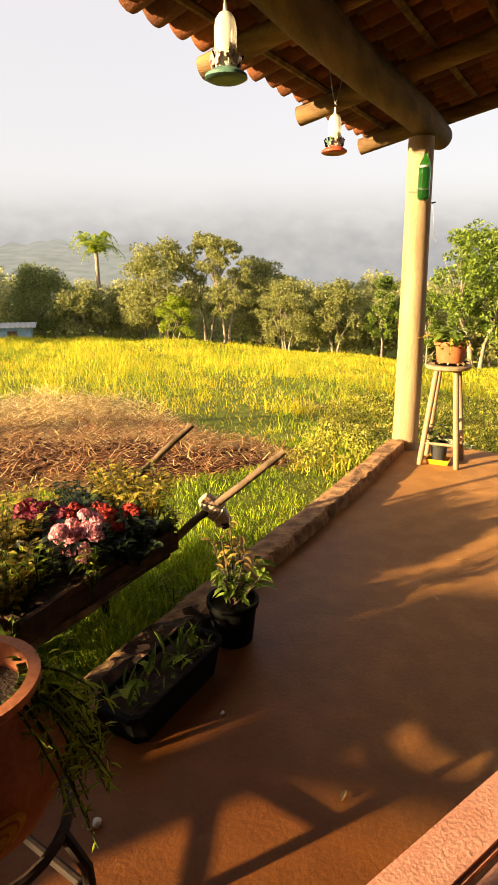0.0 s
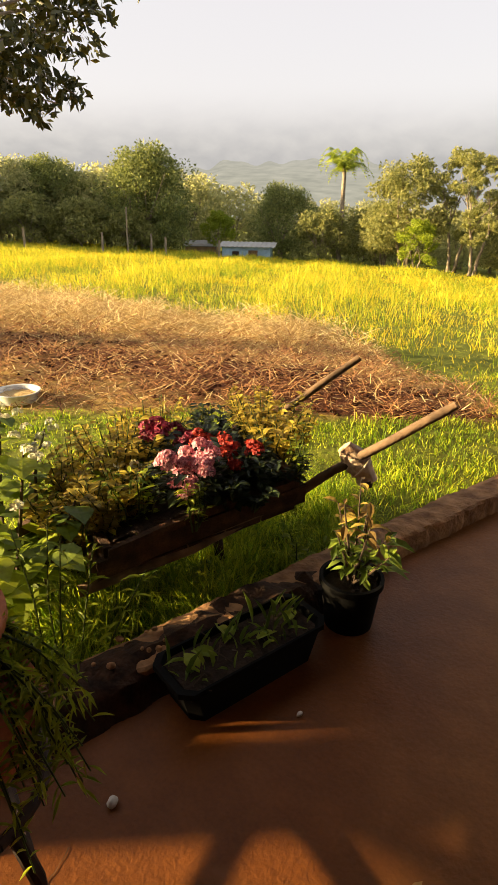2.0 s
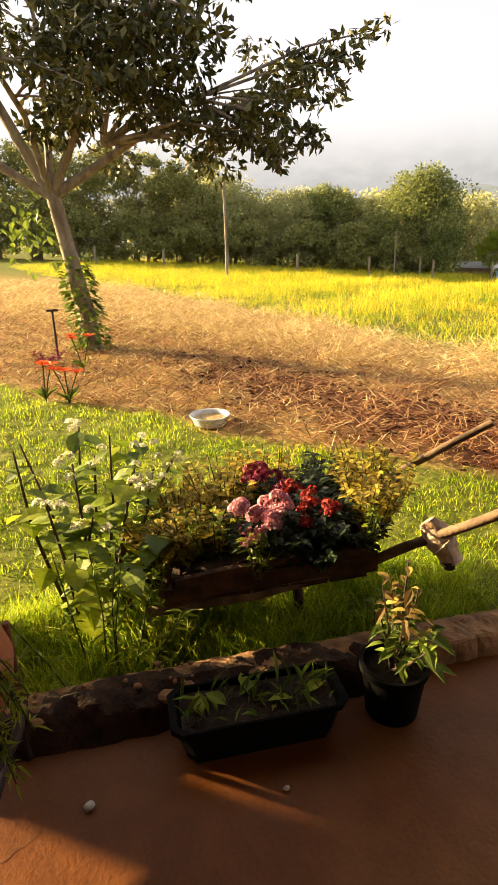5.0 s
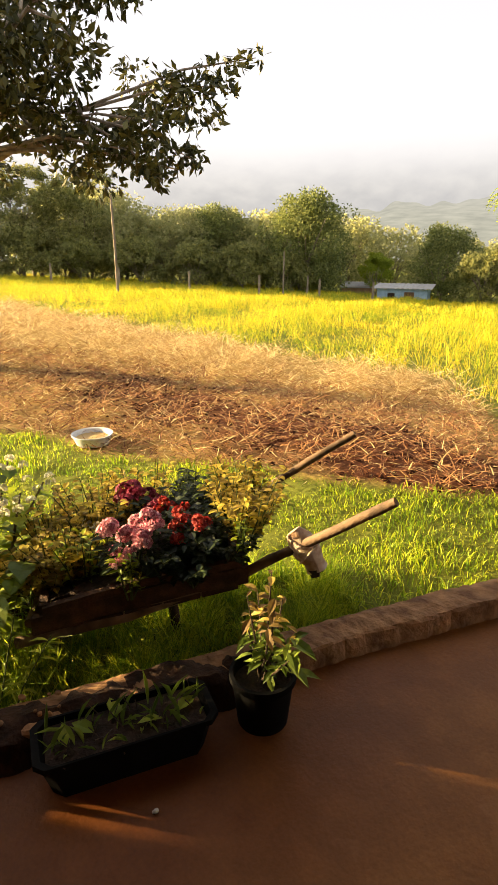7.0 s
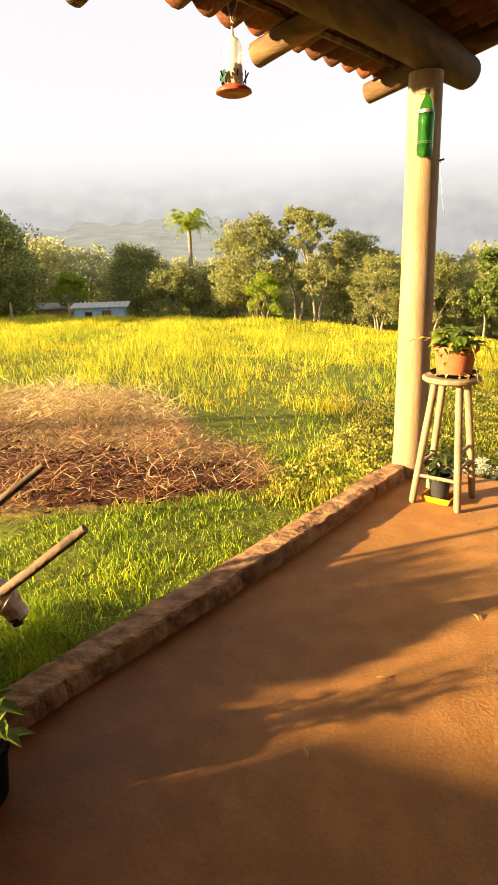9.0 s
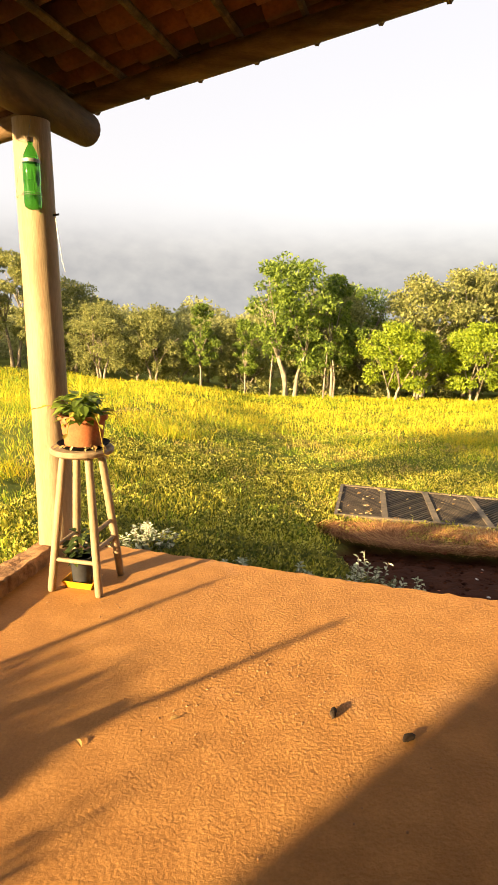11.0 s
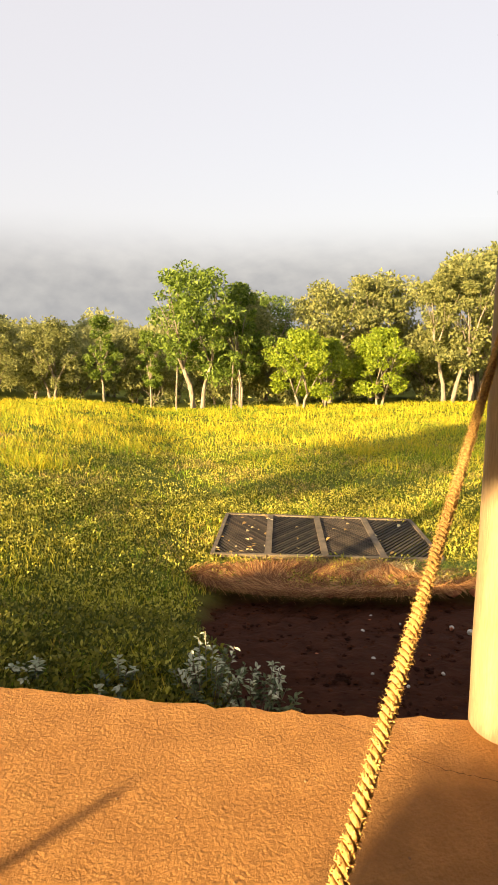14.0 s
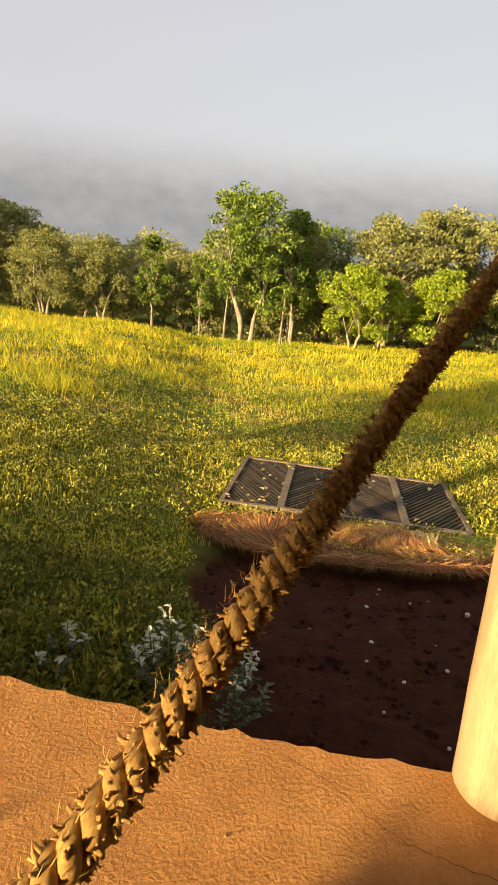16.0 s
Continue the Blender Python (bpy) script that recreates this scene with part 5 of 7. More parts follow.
BR0, BR1 = Vector((-0.24, 2.02, 0.20)), Vector((0.12, 2.63, 0.335))       # near side of the tray, front to back
BL0, BL1 = Vector((-0.78, 2.36, 0.18)), Vector((-0.42, 2.97, 0.30))       # far side
GRIPS = (((0.574, 2.908, 0.695), (0.39, 2.84, 0.545), (0.20, 2.77, 0.395), (0.07, 2.60, 0.28), (-0.10, 2.28, 0.18), (-0.30, 1.93, 0.11)),
         ((-0.029, 3.394, 0.672), (-0.20, 3.21, 0.50), (-0.40, 2.99, 0.29), (-0.50, 2.80, 0.22), (-0.66, 2.52, 0.15), (-0.82, 2.22, 0.09)))


def build_barrow():
    ob = thing("wheelbarrow", Matrix.Identity(4), "old wooden wheelbarrow planted full of flowers on the lawn", "wheelbarrow")
    rng = random.Random(12)
    for pts in GRIPS:
        fine = []
        for p, q in zip(pts, pts[1:]):
            fine += [Vector(p).lerp(Vector(q), k / 4) + Vector((rng.uniform(-0.002, 0.002), rng.uniform(-0.002, 0.002), rng.uniform(-0.002, 0.002))) for k in range(4)]
        fine.append(Vector(pts[-1]))
        part("handle", tube_bm(fine, [0.0165 + 0.006 * k / len(fine) + rng.uniform(-0.0015, 0.0015) for k in range(len(fine))], 12), M["handle_wood"], ob)
    along = ((BR1 - BR0) + (BL1 - BL0)).normalized()
    # tray of boards between the rails, from 0.08 to 0.62 of their length
    def rail(side, f, up=0.0):
        a, b = (BR0, BR1) if side else (BL0, BL1)
        return a.lerp(b, f) + Vector((0, 0, up))
    def board(p, q, hgt, th, name):
        d = (q - p)
        n = Vector((-d.y, d.x, 0)).normalized()
        bm = bmesh.new()
        rows_ = 9
        rings = []
        for k in range(rows_):
            f = k / (rows_ - 1)
            c = p.lerp(q, f) + n * 0.02 * math.sin(math.pi * f)
            w = rng.uniform(-0.005, 0.005)
            rings.append([bm.verts.new(c + n * th / 2 + Vector((0, 0, w))), bm.verts.new(c + n * th / 2 + Vector((0, 0, hgt + w))), bm.verts.new(c - n * th / 2 + Vector((0, 0, hgt + w))), bm.verts.new(c - n * th / 2 + Vector((0, 0, w)))])
        for u, v in zip(rings, rings[1:]):
            for k in range(4):
                bm.faces.new((u[k], u[(k + 1) % 4], v[(k + 1) % 4], v[k]))
        bm.faces.new(rings[0][::-1])
        bm.faces.new(rings[-1])
        part(name, bm, M["barrow_wood"], ob)
    for side in (0, 1):
        board(rail(side, -0.06, -0.045), rail(side, 1.04, -0.045), 0.07, 0.03, "side_board")
        board(rail(side, 0.0, 0.028), rail(side, 1.0, 0.028), 0.03, 0.028, "side_board")
    board(rail(1, 0.0, -0.04), rail(0, 0.0, -0.04), 0.10, 0.03, "front_board")
    board(rail(1, 0.99, -0.04), rail(0, 0.99, -0.04), 0.12, 0.03, "back_board")
    for f0 in (0.0, 0.2, 0.4, 0.6, 0.8):
        bm = bmesh.new()
        q = [rail(1, f0, -0.05), rail(1, f0 + 0.19, -0.05), rail(0, f0 + 0.19, -0.05), rail(0, f0, -0.05)]
        vs = [bm.verts.new(p) for p in q] + [bm.verts.new(p - Vector((0, 0, 0.02))) for p in q]
        bm.faces.new(vs[:4]); bm.faces.new(vs[4:][::-1])
        for k in range(4):
            bm.faces.new((vs[k], vs[(k + 1) % 4], vs[4 + (k + 1) % 4], vs[4 + k]))
        part("bottom_board", bm, M["barrow_wood"], ob)
    # wheel at the foot, legs under the tray
    c = (BR0 + BL0) / 2 - along * 0.16
    axis = (BR0 - BL0).normalized()
    wheel = lathe_bm([(0.03, -0.03), (0.17, -0.025), (0.18, 0.0), (0.17, 0.025), (0.03, 0.03), (0.03, -0.03)], 26)
    wheel.transform(Matrix.Translation(Vector((c.x, c.y, 0.09))) @ axis.to_track_quat("Z", "Y").to_matrix().to_4x4())
    part("wheel", wheel, M["barrow_wood"], ob)
    part("axle", tube_bm([BR0 - along * 0.05, BL0 - along * 0.05], 0.02, 10), M["handle_wood"], ob)
    for side in (0, 1):
        p = rail(side, 0.62, -0.06).lerp(rail(1 - side, 0.62, -0.06), 0.3)
        part("leg", tube_bm([p, Vector((p.x + 0.03, p.y + 0.02, ground_z(p.x, p.y)))], [0.022, 0.018], 10), M["barrow_wood"], ob)
    # earth in the tray
    bm = bmesh.new()
    grid = []
    for i in range(12):
        f = 0.02 + 0.95 * i / 11
        rowv = []
        for j in range(8):
            p = rail(1, f, 0.05).lerp(rail(0, f, 0.05), 0.05 + 0.9 * j / 7)
            rowv.append(bm.verts.new(p + Vector((0, 0, rng.uniform(-0.012, 0.02)))))
        grid.append(rowv)
    for u, v in zip(grid, grid[1:]):
        for k in range(7):
            bm.faces.new((u[k], u[k + 1], v[k + 1], v[k]))
    part("earth", bm, M["soil"], ob)
    return rail


RAIL = build_barrow()


def flower_head(bm, c, r, n, rng, petal=0.02):
    """A dome of small open blossoms."""
    for k in range(n):
        d = Vector((rng.gauss(0, 1), rng.gauss(0, 1), abs(rng.gauss(0, 0.8)) + 0.1)).normalized()
        p = c + Vector((d.x * r, d.y * r, d.z * r * 0.75))
        s = d.cross(Vector((0.2, 0.9, 0.3))).normalized()
        t = d.cross(s)
        for j in range(4):
            a = j * 1.571 + rng.uniform(-0.2, 0.2)
            e = s * math.cos(a) + t * math.sin(a)
            g = d.cross(e)
            v0 = bm.verts.new(p)
            v1 = bm.verts.new(p + e * petal * 0.6 + g * petal * 0.45 + d * petal * 0.2)
            v2 = bm.verts.new(p + e * petal + d * petal * 0.25)
            v3 = bm.verts.new(p + e * petal * 0.6 - g * petal * 0.45 + d * petal * 0.2)
            bm.faces.new((v0, v1, v2, v3))


def flowering(at, heads, petal_mat, leaf_mat, label, base_z, seed, leaves=120, ll=0.05, spread=0.11, hgt=0.12):
    rng = random.Random(seed)
    ob = thing("flowering_plant", Matrix.Translation((at[0], at[1], base_z)), label, "flower")
    bm = bmesh.new()
    for k in range(leaves):
        a, r = rng.uniform(0, 6.283), spread * math.sqrt(rng.random())
        leaf_face(bm, Vector((math.cos(a) * r, math.sin(a) * r, rng.uniform(0, hgt))), Vector((math.cos(a), math.sin(a), rng.uniform(-0.2, 0.9))).normalized(), ll * rng.uniform(0.6, 1.3), 0.5, rng)
    foliage_part("foliage", bm, leaf_mat, ob)
    for dx, dy, dz, r, n in heads:
        stem = part("stem", tube_bm([(dx * 0.3, dy * 0.3, 0), (dx, dy, dz)], 0.004, 5), M["leaf_dark"], ob)
        bm = bmesh.new()
        for q in range(5):
            flower_head(bm, Vector((dx, dy, dz)) + Vector((rng.gauss(0, r * 0.55), rng.gauss(0, r * 0.55), rng.gauss(0, r * 0.3))), r * 0.5, n // 5, rng, 0.015)
        foliage_part("bloom", bm, petal_mat, stem)
    return ob


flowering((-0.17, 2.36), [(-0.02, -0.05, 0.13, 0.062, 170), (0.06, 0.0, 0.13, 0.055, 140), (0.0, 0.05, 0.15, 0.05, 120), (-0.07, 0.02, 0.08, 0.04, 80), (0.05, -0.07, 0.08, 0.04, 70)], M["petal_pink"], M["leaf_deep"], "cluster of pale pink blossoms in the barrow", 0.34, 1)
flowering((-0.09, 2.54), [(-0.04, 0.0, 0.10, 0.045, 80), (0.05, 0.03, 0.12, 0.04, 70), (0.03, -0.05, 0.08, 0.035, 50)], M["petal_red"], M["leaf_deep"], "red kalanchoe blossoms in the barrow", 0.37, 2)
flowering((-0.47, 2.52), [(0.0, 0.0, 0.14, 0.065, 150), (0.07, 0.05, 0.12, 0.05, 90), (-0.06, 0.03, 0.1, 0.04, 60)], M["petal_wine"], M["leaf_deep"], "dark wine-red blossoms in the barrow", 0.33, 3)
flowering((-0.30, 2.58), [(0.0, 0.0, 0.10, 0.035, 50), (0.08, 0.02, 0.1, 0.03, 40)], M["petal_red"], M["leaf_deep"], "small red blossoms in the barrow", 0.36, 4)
flowering((-0.46, 2.32), [(-0.03, 0.0, 0.13, 0.022, 24), (0.04, 0.02, 0.14, 0.02, 20)], M["petal_white"], M["leaf_light"], "small white blossoms among light leaves in the barrow", 0.26, 5, 90, 0.04)


def twiggy(name, at, base_z, stems, height, spread, leaf_len, leaf_mat, label, category, seed, per=14, width=0.45, stem_mat="leaf_dark", lean=(0, 0)):
    """Upright stems with leaves set along them; one thing with stems and leaves."""
    rng = random.Random(seed)
    ob = thing(name, Matrix.Translation((at[0], at[1], base_z)), label, category)
    sb, lb = bmesh.new(), bmesh.new()
    for k in range(stems):
        a, r = rng.uniform(0, 6.283), spread * math.sqrt(rng.random())
        h = height * rng.uniform(0.55, 1.0)
        foot = Vector((math.cos(a) * r * 0.35, math.sin(a) * r * 0.35, -0.02))
        tip = Vector((math.cos(a) * r + lean[0], math.sin(a) * r + lean[1], h))
        midp = foot.lerp(tip, 0.5) + Vector((rng.uniform(-0.02, 0.02), rng.uniform(-0.02, 0.02), 0.04 * h))
        if stems > 10:
            tube_bm([foot, midp, tip], [0.0035, 0.003, 0.0015], 5, sb)
        else:
            part("stalk", tube_bm([foot, midp, tip], [0.0035, 0.003, 0.0015], 5), M[stem_mat], ob)
        for j in range(per):
            f = 0.2 + 0.8 * j / per + rng.uniform(-0.03, 0.03)
            p = foot.lerp(midp, min(1, f * 2)) if f < 0.5 else midp.lerp(tip, min(1, f * 2 - 1))
            b = rng.uniform(0, 6.283)
            leaf_face(lb, p, Vector((math.cos(b), math.sin(b), rng.uniform(0.0, 0.8))).normalized(), leaf_len * rng.uniform(0.6, 1.25), width, rng)
    if stems > 10:
        part("stalk", sb, M[stem_mat], ob)
    else:
        sb.free()
    foliage_part("foliage", lb, leaf_mat, ob)
    return ob


# leafy fillers in the barrow
for k, (x, y, z, n, h, sp, mat, word) in enumerate((
        (-0.60, 2.42, 0.24, 34, 0.30, 0.19, "leaf_bronze", "yellow-bronze small-leaved plant in the barrow"),
        (-0.42, 2.18, 0.22, 34, 0.22, 0.17, "leaf_bronze", "yellow-bronze small-leaved plant in the barrow"),
        (-0.40, 2.14, 0.22, 30, 0.16, 0.12, "leaf_bronze", "low bronze-leaved plant at the barrow's front"),
        (-0.22, 2.92, 0.34, 32, 0.26, 0.19, "leaf_bronze", "yellow-bronze small-leaved plant by the barrow handle"),
        (-0.06, 2.78, 0.36, 26, 0.24, 0.14, "leaf_bronze", "yellow-bronze small-leaved plant by the barrow handle"),
        (-0.62, 2.62, 0.26, 30, 0.26, 0.17, "leaf_bronze", "yellow-bronze small-leaved plant in the barrow"),
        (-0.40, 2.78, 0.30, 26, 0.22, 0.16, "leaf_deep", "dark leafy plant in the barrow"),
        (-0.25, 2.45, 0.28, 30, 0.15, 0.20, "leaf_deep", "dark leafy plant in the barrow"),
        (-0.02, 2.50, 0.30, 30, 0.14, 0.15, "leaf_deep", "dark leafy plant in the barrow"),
        (-0.52, 2.10, 0.16, 30, 0.24, 0.17, "leaf_bronze", "yellow-bronze plant before the barrow"),
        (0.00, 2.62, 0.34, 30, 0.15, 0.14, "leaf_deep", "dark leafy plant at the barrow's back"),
        (-0.68, 2.25, 0.16, 26, 0.30, 0.16, "leaf_bronze", "yellow-bronze plant before the barrow"))):
    twiggy("barrow_plant", (x, y), z, int(n * 1.25), h, sp * 1.1, 0.042, M[mat], word, "plant", 31 + k, 17, 0.55)
twiggy("herb", (-0.28, 2.20), 0.25, 10, 0.24, 0.12, 0.05, M["leaf_light"], "light green herb shoots in the barrow", "plant", 35, 12, 0.3)
twiggy("herb", (-0.10, 2.30), 0.27, 7, 0.20, 0.09, 0.04, M["leaf_light"], "light green herb shoots at the barrow's side", "plant", 36, 12, 0.3)
twiggy("herb", (0.10, 2.66), 0.36, 6, 0.24, 0.07, 0.035, M["leaf_light"], "light green herb shoots at the barrow's back", "plant", 37, 12, 0.3)


def animal_skull():
    ob = thing("bone", Matrix.Translation((0.275, 2.825, 0.43)) @ pose(0, 0, 0, 0, 35, 25) @ Matrix.Diagonal((0.84, 0.84, 0.84, 1)), "weathered brown and white bone hung on the barrow handle", "bone")
    rng = random.Random(9)
    bm = tube_bm([(-0.10, 0, 0.01), (-0.05, 0, 0.0), (0.0, 0, -0.01), (0.05, 0, -0.03), (0.085, 0, -0.05)], [0.035, 0.055, 0.062, 0.045, 0.05], 16, wob=0.09, rng=rng)
    part("bone_body", bm, M["bone"], ob)
    for s in (-1, 1):
        part("bone_knob", tube_bm([(0.075, s * 0.025, -0.045), (0.10, s * 0.03, -0.065)], [0.028, 0.020], 12, wob=0.1, rng=rng), M["iron"], ob, "dark hollow end")
    ring = [Vector((0.015, math.cos(a) * 0.066, math.sin(a) * 0.066 - 0.01)) for a in [k * 6.283 / 20 for k in range(21)]]
    part("tie", tube_bm(ring, 0.004, 6, cap=False), M["bone"], ob)


animal_skull()


# ---- pots along the kerb ----
def kerb_pot():
    ob = thing("potted_plant", Matrix.Translation((0.44, 2.47, 0.001)), "black plastic nursery pot with a yellowish leafy shoot", "potted plant")
    part("pot", lathe_bm(pot_profile(0.082, 0.102, 0.185, 0.006, 0.022), 32), M["pot_black"], ob)
    part("earth", lathe_bm([(0, 0.145), (0.094, 0.145), (0.094, 0.14), (0, 0.14)], 24), M["soil"], ob)
    rng = random.Random(41)
    sb, lb, yb = bmesh.new(), bmesh.new(), bmesh.new()
    for tip in ((-0.02, 0.05, 0.52), (0.03, 0.02, 0.46), (0.10, 0.05, 0.36), (-0.06, -0.02, 0.34), (0.0, 0.08, 0.42), (-0.07, 0.04, 0.28), (-0.10, 0.06, 0.40), (0.06, -0.03, 0.40), (-0.03, -0.04, 0.46), (0.12, 0.0, 0.30)):
        tip = Vector(tip)
        foot = Vector((rng.uniform(-0.02, 0.02), rng.uniform(-0.02, 0.02), 0.14))
        tube_bm([foot, foot.lerp(tip, 0.5) + Vector((0.01, 0, 0)), tip], [0.005, 0.004, 0.002], 6, sb)
        for j in range(15):
            p = foot.lerp(tip, 0.3 + 0.7 * j / 14)
            b = rng.uniform(0, 6.283)
            leaf_face(yb if p.z > 0.34 else lb, p, Vector((math.cos(b), math.sin(b), rng.uniform(-0.4, 0.6))).normalized(), rng.uniform(0.03, 0.065), 0.45, rng)
    for k in range(7):
        b = rng.uniform(-0.6, 1.2)
        leaf_face(lb, Vector((0.09, 0.03, 0.22 + 0.02 * k)), Vector((math.cos(b), math.sin(b), rng.uniform(-0.1, 0.6))).normalized(), 0.10, 0.42, rng)
    part("stalk", sb, M["bark_dark"], ob)
    foliage_part("foliage", lb, M["leaf"], ob)
    M["leaf_rust"] = material("leaf_rust", (0.42, 0.30, 0.07), (0.16, 0.10, 0.03), 3, 0.55, bump=0, island=0.8, translucent=0.35)
    foliage_part("young_foliage", yb, M["leaf_rust"], ob, "yellow and bronze young leaves")


kerb_pot()


def planter_box(s0, s1, off, h, label, seed, depth=0.19):
    """A long black trough standing on the floor against the kerb."""
    p, q = kerb_pt(s0, off), kerb_pt(s1, off)
    c = (p + q) / 2
    ln = (q - p).length
    ang = math.degrees(math.atan2(KDIR.y, KDIR.x))
    ob = thing("planter_box", Matrix.Translation((c.x, c.y, 0.001)) @ pose(0, 0, 0, 0, 0, ang), label, "planter")
    bm = bmesh.new()
    rings = []
    for z, k in ((0, 0.86), (h * 0.85, 0.97), (h * 0.86, 1.03), (h, 1.03), (h, 0.95), (h * 0.75, 0.90)):
        rr = 0.03
        ring = []
        for sx, sy in ((-1, -1), (1, -1), (1, 1), (-1, 1)):
            x, y = sx * ln / 2 * k, sy * depth / 2 * k
            for da in ((0, 1), (1, 0)) if sx * sy > 0 else ((1, 0), (0, 1)):
                ring.append(bm.verts.new((x - sx * rr * da[0], y - sy * rr * da[1], z)))
        rings.append(ring)
    for a, b in zip(rings, rings[1:]):
        for k in range(8):
            bm.faces.new((a[k], a[(k + 1) % 8], b[(k + 1) % 8], b[k]))
    bm.faces.new(rings[0][::-1])
    part("trough", bm, M["pot_black"], ob)
    part("earth", box_bm((ln * 0.9, depth * 0.86, 0.02), (0, 0, h * 0.78)), M["soil"], ob)
    rng = random.Random(seed)
    bm = bmesh.new()
    for k in range(6):
        leaf_face(bm, Vector((rng.uniform(-ln * 0.35, ln * 0.35), rng.uniform(-0.05, 0.05), h * 0.9)), Vector((rng.uniform(-1, 1), rng.uniform(-1, 1), 0.35)).normalized(), 0.085, 0.55, rng)
    foliage_part("foliage", bm, M["leaf_light"], ob)
    bm = bmesh.new()
    for k in range(60):
        leaf_face(bm, Vector((rng.uniform(-ln * 0.45, ln * 0.45), rng.uniform(-0.07, 0.07), h * 0.8)), Vector((rng.gauss(0, 0.5), rng.gauss(0, 0.5), 1)).normalized(), rng.uniform(0.05, 0.16), 0.09, rng)
    tagged(foliage_part("grass_tuft", bm, M["leaf"], ob, "thin green grass sprouting in the trough"), kind="stuff")
    bm = bmesh.new()
    for k in range(40):
        p = Vector((rng.uniform(-ln * 0.42, ln * 0.42), rng.uniform(-0.07, 0.07), h * 0.8))
        tube_bm([p, p + Vector((rng.uniform(-0.05, 0.05), rng.uniform(-0.05, 0.05), rng.uniform(0.0, 0.07)))], 0.002, 4, bm)
    tagged(part("plant_litter", bm, M["bark_dark"], ob), kind="stuff")


planter_box(-1.68, -1.16, 0.22, 0.13, "long black plastic trough with a few leaves", 51)


# ---- big terracotta pot on an iron stand ----
def big_pot():
    base = Vector((0.20, 1.22, 0))
    st = thing("plant_stand", Matrix.Translation(base), "low dark iron plant stand on the terrace", "stand")
    for a in (0.15, 2.25, 4.35):
        d = Vector((math.cos(a), math.sin(a), 0))
        part("leg", tube_bm([d * 0.25, d * 0.235 + Vector((0, 0, 0.22)), d * 0.19 + Vector((0, 0, 0.31))], 0.014, 8), M["iron"], st)
    for z, r in ((0.31, 0.19),):
        ring = [Vector((math.cos(k * 6.283 / 28) * r, math.sin(k * 6.283 / 28) * r, z)) for k in range(29)]
        part("hoop", tube_bm(ring, 0.012, 8, cap=False), M["iron"], st)
    for a, c in ((0.15, 2.25), (2.25, 4.35), (4.35, 0.15)):
        part("brace", tube_bm([Vector((math.cos(q) * 0.24, math.sin(q) * 0.24, 0.15)) for q in (a, c)], 0.011, 8), M["iron"], st)
    ob = thing("potted_plant", Matrix.Translation(base + Vector((0, 0, 0.324))), "big round terracotta pot with a trailing needle-leaved plant", "potted plant")
    prof = [(0, 0), (0.11, 0), (0.15, 0.03), (0.195, 0.12), (0.205, 0.19), (0.185, 0.26), (0.155, 0.30), (0.15, 0.32), (0.165, 0.335), (0.165, 0.352), (0.14, 0.352), (0.135, 0.30), (0, 0.29)]
    part("pot", lathe_bm(prof, 48), M["terracotta"], ob)
    part("earth", lathe_bm([(0, 0.305), (0.13, 0.30), (0.13, 0.29), (0, 0.29)], 24), M["soil"], ob)
    # an oval ochre mark with rings on the belly, facing the terrace
    M["ochre"] = material("ochre_glaze", (0.62, 0.34, 0.06), (0.50, 0.22, 0.03), 30, 0.5, bump=0.2)
    face = Vector((0.80, -0.60, 0)).normalized()
    s = face.cross(Vector((0, 0, 1))).normalized()
    for scale_, d, mat in ((1.0, 0.0, M["ochre"]), (0.72, 0.002, M["terracotta"]), (0.6, 0.004, M["ochre"]), (0.3, 0.006, M["terracotta"]), (0.2, 0.008, M["ochre"])):
        bm = bmesh.new()
        ring = []
        for k in range(28):
            a = k * 6.283 / 28
            u, v = math.cos(a) * 0.052 * scale_, math.sin(a) * 0.038 * scale_
            q = math.atan2(face.y, face.x) + u / 0.2
            z = 0.13 + v + 0.25 * u
            rad = 0.1965 + 0.10 * (z - 0.12) + 0.0035 + d
            ring.append(bm.verts.new((math.cos(q) * rad, math.sin(q) * rad, z)))
        bm.faces.new(ring)
        foliage_part("medallion", bm, mat, ob, "oval ochre mark" if d == 0 else "")
    rng = random.Random(61)
    nb, sb = bmesh.new(), bmesh.new()
    for k in range(34):
        a = rng.gauss(0.50, 0.26)
        out, drop = rng.uniform(0.08, 0.19), rng.uniform(0.12, 0.36)
        pts = [Vector((math.cos(a), math.sin(a), 0)) * (0.12 + out * f) + Vector((0, 0, 0.34 + 0.02 * math.sin(3.1 * f) - drop * f ** 1.5)) for f in (0, 0.25, 0.5, 0.75, 1)]
        tube_bm(pts, [0.003, 0.0028, 0.0025, 0.002, 0.0015], 5, sb)
        for j in range(30):
            f = 0.2 + 0.8 * j / 30
            i = min(3, int(f * 4))
            p = pts[i].lerp(pts[i + 1], f * 4 - i)
            leaf_face(nb, p, Vector((rng.gauss(0, 1), rng.gauss(0, 1), rng.gauss(0.1, 0.7))).normalized(), rng.uniform(0.022, 0.045), 0.17, rng)
    part("stalk", sb, M["leaf_dark"], ob)
    foliage_part("foliage", nb, M["leaf_light"], ob, "thin light green needles")


big_pot()


